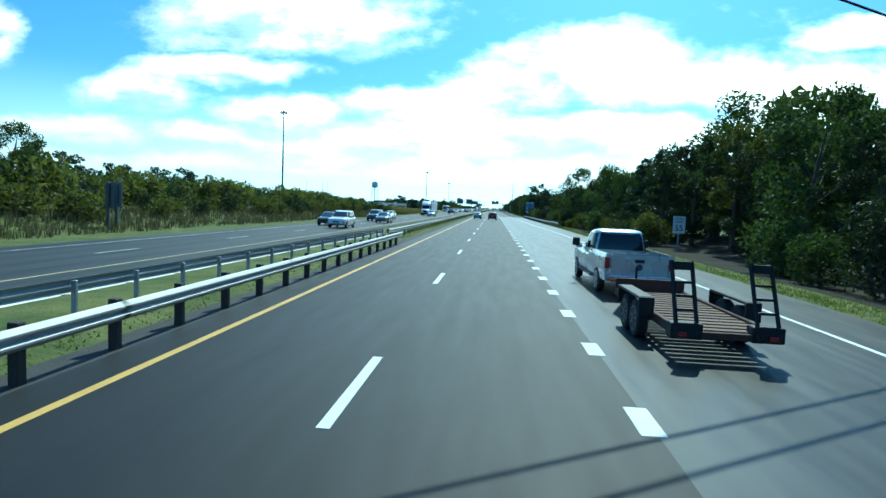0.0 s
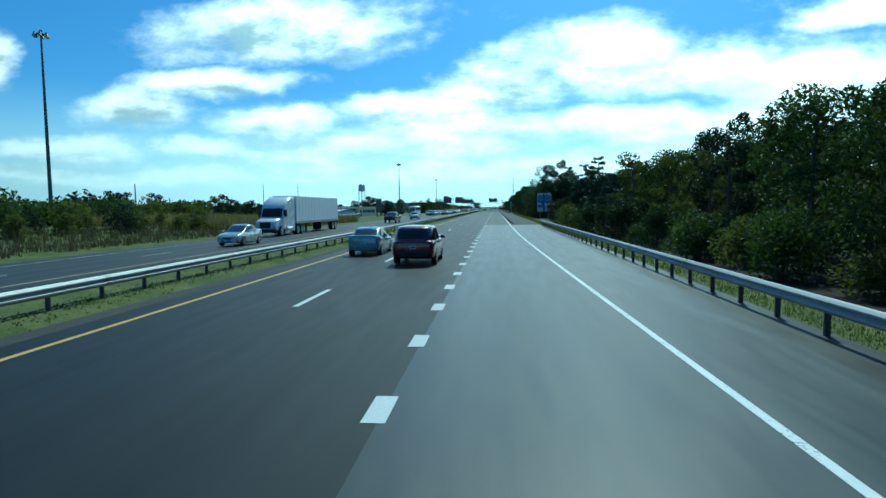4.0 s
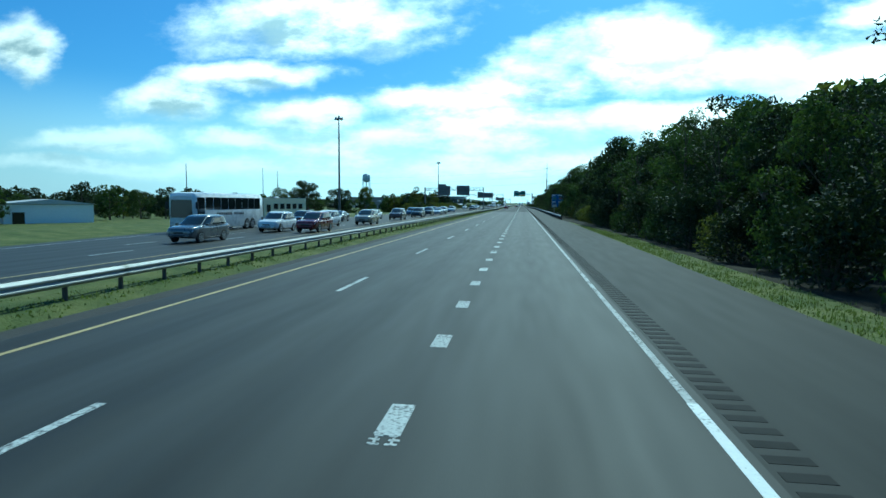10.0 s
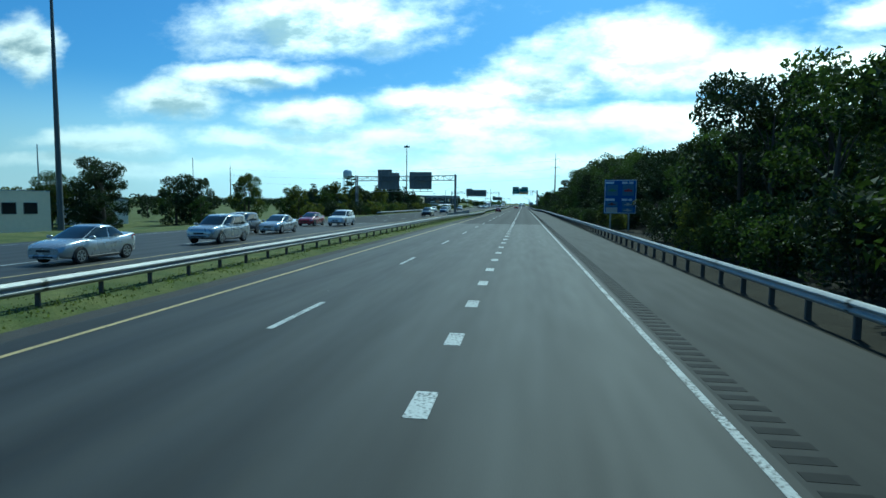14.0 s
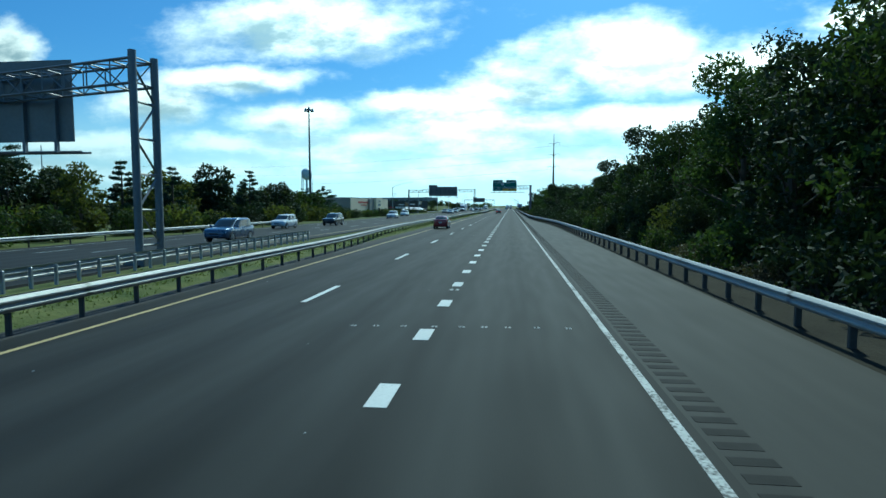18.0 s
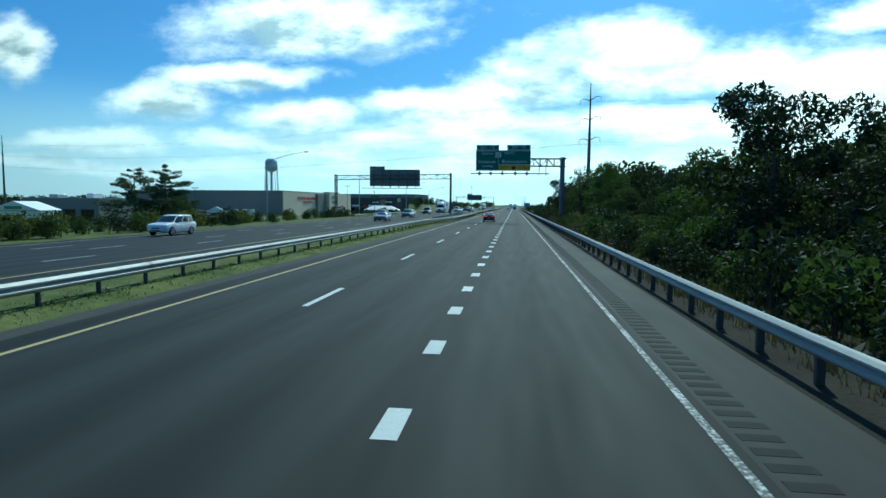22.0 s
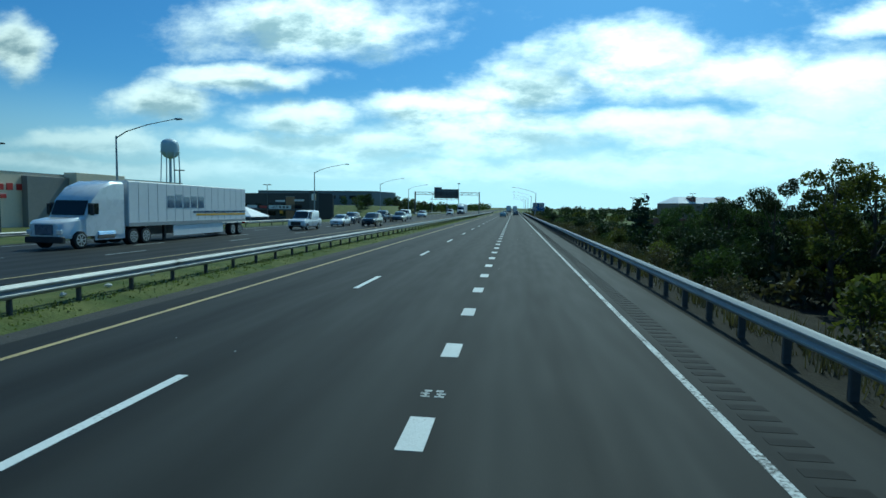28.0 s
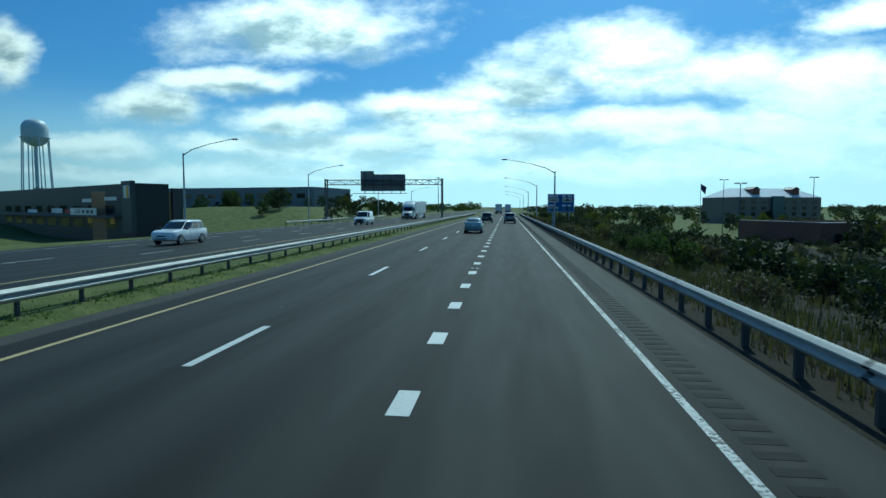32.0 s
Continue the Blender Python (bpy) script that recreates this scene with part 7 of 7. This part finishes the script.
# equipment trailer behind the pickup
RUST = mat("rusty_brown_steel", (0.075, 0.035, 0.024), 0.8, 0.2, 0.35, 2.0, 0.3, 20)
PLANK = mat("weathered_deck_plank", (0.13, 0.075, 0.05), 0.85, 0, 0.3, 2.0, 0.3, 20, per_object=0.4)
BLACK_STEEL = mat("black_ramp_steel", (0.014, 0.014, 0.015), 0.6, 0.3, 0.2)
tr = thing("equipment_trailer", "rusty flatbed equipment trailer with raised black loading ramps", "trailer", at=Matrix.Translation((2.15, 0, 0)))
y0, y1, hw, dz = 10.0, 14.9, 0.86, 0.55
for sd in (-1, 1):
    part("side_rail", Shape().box(min(sd * hw, sd * (hw - 0.1)), max(sd * hw, sd * (hw - 0.1)), y0, y1, dz - 0.13, dz + 0.05, 0.01), RUST, tr)
    part("drawbar", Shape().beam((sd * 0.8, y1, dz - 0.05), (0.0, y1 + 2.3, dz - 0.1), 0.12), RUST, tr)
    f = part("fender", Shape().box(min(sd * hw, sd * (hw + 0.3)), max(sd * hw, sd * (hw + 0.3)), 11.4, 13.2, 0.84, 0.9, 0.015).box(min(sd * hw, sd * (hw + 0.3)), max(sd * hw, sd * (hw + 0.3)), 11.35, 11.42, 0.5, 0.89, 0.01).box(min(sd * hw, sd * (hw + 0.3)), max(sd * hw, sd * (hw + 0.3)), 13.18, 13.25, 0.5, 0.89, 0.01), BLACK_STEEL, tr)
    for wy in (11.88, 12.7):
        wheel(tr, sd * (hw + 0.15), wy, 0.38, 0.22, sd, True)
    ramp = part("ramp", Shape().beam((sd * 0.68 - 0.175, y0 - 0.05, dz - 0.1), (sd * 0.68 - 0.175, y0 + 0.5, 1.70), 0.055).beam((sd * 0.68 + 0.175, y0 - 0.05, dz - 0.1), (sd * 0.68 + 0.175, y0 + 0.5, 1.70), 0.055), BLACK_STEEL, tr)
    for k in range(5):
        z = dz + 0.08 + k * 0.23
        yk = y0 - 0.05 + (z - dz + 0.1) * 0.44
        part("rung", Shape().box(sd * 0.68 - 0.15, sd * 0.68 + 0.15, yk - 0.025, yk + 0.025, z, z + (0.15 if k == 4 else 0.045)), BLACK_STEEL, ramp)
    part("rear_light", Shape().box(sd * 0.76 - 0.08, sd * 0.76 + 0.08, y0 - 0.06, y0 - 0.005, dz - 0.11, dz - 0.03, 0.01), TAIL, tr)
part("front_rail", Shape().box(-hw, hw, y1, y1 + 0.1, dz - 0.13, dz + 0.3, 0.01), RUST, tr)
part("rear_beam", Shape().box(-hw, hw, y0 - 0.004, y0 + 0.1, dz - 0.14, dz - 0.02, 0.01), RUST, tr)
for sd in (-1, 1):
    part("ramp_mount", Shape().box(sd * 0.68 - 0.27, sd * 0.68 + 0.27, y0 - 0.018, y0 + 0.25, dz - 0.16, dz + 0.12, 0.015), BLACK_STEEL, tr)
n = 15
for i in range(n):
    yy = y0 + 0.12 + i * (y1 - y0 - 0.2) / n
    part("plank", Shape().box(-hw + 0.1, hw - 0.1, yy, yy + 0.2, dz - 0.05, dz, 0.006), PLANK, tr)
part("axle", Shape().tube([(-hw - 0.1, 11.88, 0.38), (hw + 0.1, 11.88, 0.38)], 0.04, 8), BLACK_STEEL, tr)
part("axle", Shape().tube([(-hw - 0.1, 12.7, 0.38), (hw + 0.1, 12.7, 0.38)], 0.04, 8), BLACK_STEEL, tr)
part("spring_hanger", Shape().box(-0.7, -0.6, 11.5, 13.1, 0.4, dz - 0.06).box(0.6, 0.7, 11.5, 13.1, 0.4, dz - 0.06), RUST, tr)
part("coupler", Shape().box(-0.07, 0.07, y1 + 2.2, y1 + 2.7, dz - 0.17, dz - 0.03, 0.02), BLACK_STEEL, tr)
part("jack", Shape().tube([(0.12, y1 + 1.9, 0.15), (0.12, y1 + 1.9, 1.0)], 0.035, 8), BLACK_STEEL, tr)


# ---- lorries and the coach ----
def box_semi(x, y, heading, label, accent, cab_paint, skirt=True, logo=False):
    """A tractor and box trailer; local nose at y = 0, tail at y = -21."""
    t = thing("semi_truck", label, "truck", TRAFFIC, at=Matrix.Translation((x, y, 0.004 + west_z(x + 1.0))) @ Matrix.Rotation(radians(heading), 4, "Z"))
    box = part("trailer_box", Shape().box(-1.28, 1.28, -21.0, -5.2, 1.15, 4.05, 0.05), WHITE_METAL, t)
    for i in range(15):
        for sd in (-1, 1):
            part("panel_seam", Shape().box(min(sd * 1.279, sd * 1.288), max(sd * 1.279, sd * 1.288), -20.2 + i, -20.17 + i, 1.3, 3.95), GALV_OLD, box)
    for sd in (-1, 1):
        part("bottom_rail", Shape().box(min(sd * 1.275, sd * 1.30), max(sd * 1.275, sd * 1.30), -21.0, -5.2, 1.15, 1.38), GALV, box)
        if skirt:
            part("side_skirt", Shape().box(min(sd * 1.2, sd * 1.23), max(sd * 1.2, sd * 1.23), -17.0, -10.0, 0.35, 1.15), WHITE_METAL, t)
        if logo:
            s = Shape()
            for i, hgt in enumerate((0.85, 0.85, 0.8, 0.95, 0.85)):
                a = -14.0 + (i * 0.98) * (1 if sd < 0 else 1)
                s.box(min(sd * 1.286, sd * 1.296), max(sd * 1.286, sd * 1.296), a, a + 0.78, 2.35, 2.35 + hgt)
            part("emblem", s, P_BLUE, box)
            part("stripe", Shape().box(min(sd * 1.286, sd * 1.293), max(sd * 1.286, sd * 1.293), -20.9, -12.5, 1.95, 2.12), P_BLUE, box)
            part("stripe", Shape().box(min(sd * 1.286, sd * 1.293), max(sd * 1.286, sd * 1.293), -20.9, -12.9, 1.75, 1.9), SIGN_YELLOW, box)
        part("tail_light", Shape().box(min(sd * 0.9, sd * 1.2), max(sd * 0.9, sd * 1.2), -21.03, -20.98, 0.95, 1.1), TAIL, t)
        for wy in (-19.9, -18.65, -6.9, -5.65):
            wheel(t, sd * 1.02, wy, 0.51, 0.5, sd)
        wheel(t, sd * 1.06, -1.25, 0.51, 0.3, sd)
        part("fuel_tank", Shape().disc_stack((sd * 0.95, -3.3, 0.75), "y", [(-0.75, 0.28), (-0.7, 0.33), (0.7, 0.33), (0.75, 0.28)], 14), CHROME, t)
        part("mirror", Shape().box(min(sd * 1.25, sd * 1.48), max(sd * 1.25, sd * 1.48), -2.0, -1.88, 1.9, 2.55, 0.03), TRIM, t)
        part("headlight", Shape().box(min(sd * 0.72, sd * 1.05), max(sd * 0.72, sd * 1.05), -0.14, 0.02, 0.85, 1.12, 0.03), HEADLAMP, t)
        part("side_window", Shape().box(min(sd * 1.16, sd * 1.205), max(sd * 1.16, sd * 1.205), -2.7, -1.85, 1.95, 2.6, 0.02), CAR_GLASS, t)
        part("side_fairing", Shape().box(min(sd * 1.08, sd * 1.16), max(sd * 1.08, sd * 1.16), -5.0, -2.4, 0.42, 1.2, 0.03), cab_paint, t)
    part("chassis", Shape().box(-0.5, 0.5, -8.0, -0.4, 0.62, 1.1), BLACK_STEEL, t)
    part("landing_gear", Shape().box(-0.9, -0.75, -9.6, -9.4, 0.12, 1.15).box(0.75, 0.9, -9.6, -9.4, 0.12, 1.15), BLACK_STEEL, t)
    part("rear_guard", Shape().box(-1.1, 1.1, -20.95, -20.85, 0.5, 0.62).box(-0.6, -0.5, -20.95, -20.87, 0.5, 1.15).box(0.5, 0.6, -20.95, -20.87, 0.5, 1.15), GALV_OLD, t)
    def ring(yy, w, z0, z1):
        return [(-w, yy, z0), (w, yy, z0), (w, yy, z1 - 0.14), (w - 0.16, yy, z1), (-w + 0.16, yy, z1), (-w, yy, z1 - 0.14)]
    part("hood", Shape().loft([ring(-0.02, 0.85, 0.75, 1.45), ring(-0.25, 1.02, 0.62, 1.62), ring(-1.4, 1.1, 0.6, 1.78), ring(-1.75, 1.15, 0.6, 1.84)]), cab_paint, t, smooth=True)
    part("cab", Shape().loft([ring(-1.7, 1.16, 0.7, 1.86), ring(-2.2, 1.18, 0.7, 2.9), ring(-2.9, 1.19, 0.7, 3.55), ring(-3.9, 1.2, 0.7, 3.92), ring(-4.9, 1.2, 0.7, 3.95)]), cab_paint, t, smooth=True)
    part("windscreen", Shape().loft([[(-1.02, -1.74, 1.9), (1.02, -1.74, 1.9), (1.0, -2.14, 2.72), (-1.0, -2.14, 2.72)], [(-1.02, -1.66, 1.9), (1.02, -1.66, 1.9), (1.0, -2.07, 2.75), (-1.0, -2.07, 2.75)]]), CAR_GLASS, t)
    part("grille", Shape().box(-0.55, 0.55, -0.06, 0.02, 0.82, 1.4, 0.03), P_BLUE if logo else TRIM, t)
    part("bumper", Shape().box(-1.15, 1.15, -0.22, 0.06, 0.38, 0.74, 0.05), TRIM, t)
    return t


box_semi(-24.4, 769.0, 180, "white semi truck and box trailer with a blue emblem", P_BLUE, P_WHITE, logo=True)
box_semi(-20.6, 154.5, 180, "plain white semi truck with a white box trailer", P_WHITE, P_WHITE, skirt=False)
box_semi(-20.5, 970.0, 180, "plain white semi truck far along the westbound road", P_WHITE, P_WHITE)
box_semi(1.8, 1122.0, 0, "white box trailer of a semi truck far ahead", P_WHITE, P_WHITE)
box_semi(-2.0, 1100.0, 0, "white box trailer of a second semi truck far ahead", P_WHITE, P_GREY)

bus = thing("coach_bus", "white touring coach with a dark window band", "bus", TRAFFIC, at=Matrix.Translation((-27.6, 300.0, 0.004 + west_z(-26.8))) @ Matrix.Rotation(radians(180), 4, "Z"))
BUS_WHITE = paint("white_coach_paint", (0.76, 0.76, 0.74), 0.0)


def bus_ring(y, w, z0, z1):
    return [(-w + 0.06, y, z0), (w - 0.06, y, z0), (w, y, z0 + 0.1), (w, y, z1 - 0.35), (w - 0.1, y, z1 - 0.08), (w - 0.3, y, z1), (-w + 0.3, y, z1), (-w + 0.1, y, z1 - 0.08), (-w, y, z1 - 0.35), (-w, y, z0 + 0.1)]


part("body", Shape().loft([bus_ring(-0.05, 1.1, 0.45, 3.2), bus_ring(-0.3, 1.25, 0.35, 3.45), bus_ring(-1.2, 1.28, 0.33, 3.55), bus_ring(-12.6, 1.28, 0.33, 3.55), bus_ring(-13.0, 1.2, 0.42, 3.4)]), BUS_WHITE, bus, smooth=True)
for sd in (-1, 1):
    for i in range(8):
        part("window", Shape().box(min(sd * 1.27, sd * 1.292), max(sd * 1.27, sd * 1.292), -12.2 + i * 1.32, -10.93 + i * 1.32, 2.0, 3.12, 0.008), CAR_GLASS, bus)
    part("side_window", Shape().box(min(sd * 1.25, sd * 1.29), max(sd * 1.25, sd * 1.29), -1.6, -0.4, 1.5, 3.1, 0.02), CAR_GLASS, bus)
    s = Shape()
    for i in range(13):
        if i != 5:
            s.box(min(sd * 1.283, sd * 1.291), max(sd * 1.283, sd * 1.291), -8.6 + i * 0.4, -8.6 + i * 0.4 + 0.27, 1.5, 1.74)
    part("lettering", s, TRIM, bus)
    for wy in (-2.6, -9.3, -10.5):
        arch(bus, sd * 1.275, wy, 0.6, sd)
        wheel(bus, sd * 1.12, wy, 0.5, 0.34, sd)
    part("mirror", Shape().box(min(sd * 1.3, sd * 1.52), max(sd * 1.3, sd * 1.52), -0.2, -0.06, 2.1, 2.7, 0.03), TRIM, bus)
    part("headlight", Shape().box(min(sd * 0.75, sd * 1.05), max(sd * 0.75, sd * 1.05), -0.16, 0.0, 0.75, 1.0, 0.03), HEADLAMP, bus)
part("windscreen", Shape().loft([[(-1.02, -0.12, 1.35), (1.02, -0.12, 1.35), (0.95, -0.3, 3.15), (-0.95, -0.3, 3.15)], [(-1.02, 0.0, 1.35), (1.02, 0.0, 1.35), (0.95, -0.06, 3.18), (-0.95, -0.06, 3.18)]]), CAR_GLASS, bus)
part("bumper", Shape().box(-1.1, 1.1, -0.2, 0.04, 0.36, 0.62, 0.04), TRIM, bus)

# ---- small things on and beside the road ----
SCRAP = mat("crumpled_white_litter", (0.62, 0.62, 0.58), 0.8, 0, 0.2, 4.0)
erng = random.Random(23)
for x, y, size in ((-10.9, 99.97, 0.11), (-10.9, 552.9, 0.12), (-10.8, 768.5, 0.1), (-10.4, 757.7, 0.08), (-9.9, 753.5, 0.11), (-10.0, 755.2, 0.12), (-9.1, 611.0, 0.07), (9.4, 452.0, 0.08)):
    s = Shape()
    rings = []
    for k in range(4):
        g = size * (0.55, 1.0, 0.8, 0.25)[k]
        rings.append([(math.cos(a) * g * erng.uniform(0.6, 1.1), math.sin(a) * g * erng.uniform(0.5, 0.9), size * 0.28 * k + erng.uniform(-0.01, 0.02)) for a in (i * math.pi / 4 for i in range(8))])
    o = solo("litter", s.loft(rings), SCRAP, "crumpled scrap of white litter lying in grass", "litter", "scraps of litter")
    o.location = (x, y, ground_z(x, y) + 0.02)
ticks = thing("edge_marker_ticks", "pairs of small white ticks beside the edge line", "road marking", kind="structure")
tick = Shape().box(-0.16, 0.16, 0, 0.07, -0.01, 0.004).mesh("tick", WORN_PAINT)
for y in (175.5, 248.0, 456.0, 648.5, 846.0):
    for dy in (0.0, 0.55):
        o = part("tick", tick, None, ticks)
        o.location = (3.98, y + dy, 0)
line("pavement_scratch", lambda y: 0.77 + 0.006 * math.sin(y * 1.1), 0.022, 236.4, 242.2, WORN_PAINT, "thin pale scratch along the outer lane", 0.4)
line("pavement_scratch_late", lambda y: 0.66 + 0.012 * math.sin(y * 1.3), 0.02, 668.5, 679, WORN_PAINT, "thin pale scratch along the outer lane", 0.5)
flecks = Shape()
for i in range(150):
    x, y, g = erng.uniform(-7.2, 3.2), erng.uniform(186, 900), erng.uniform(0.010, 0.026)
    flecks.box(x, x + g, y, y + g * 1.4, -0.005, 0.008)
solo("road_grit", flecks, WORN_PAINT, "scattered pale grit and flecks on the asphalt", "grit", kind="stuff")
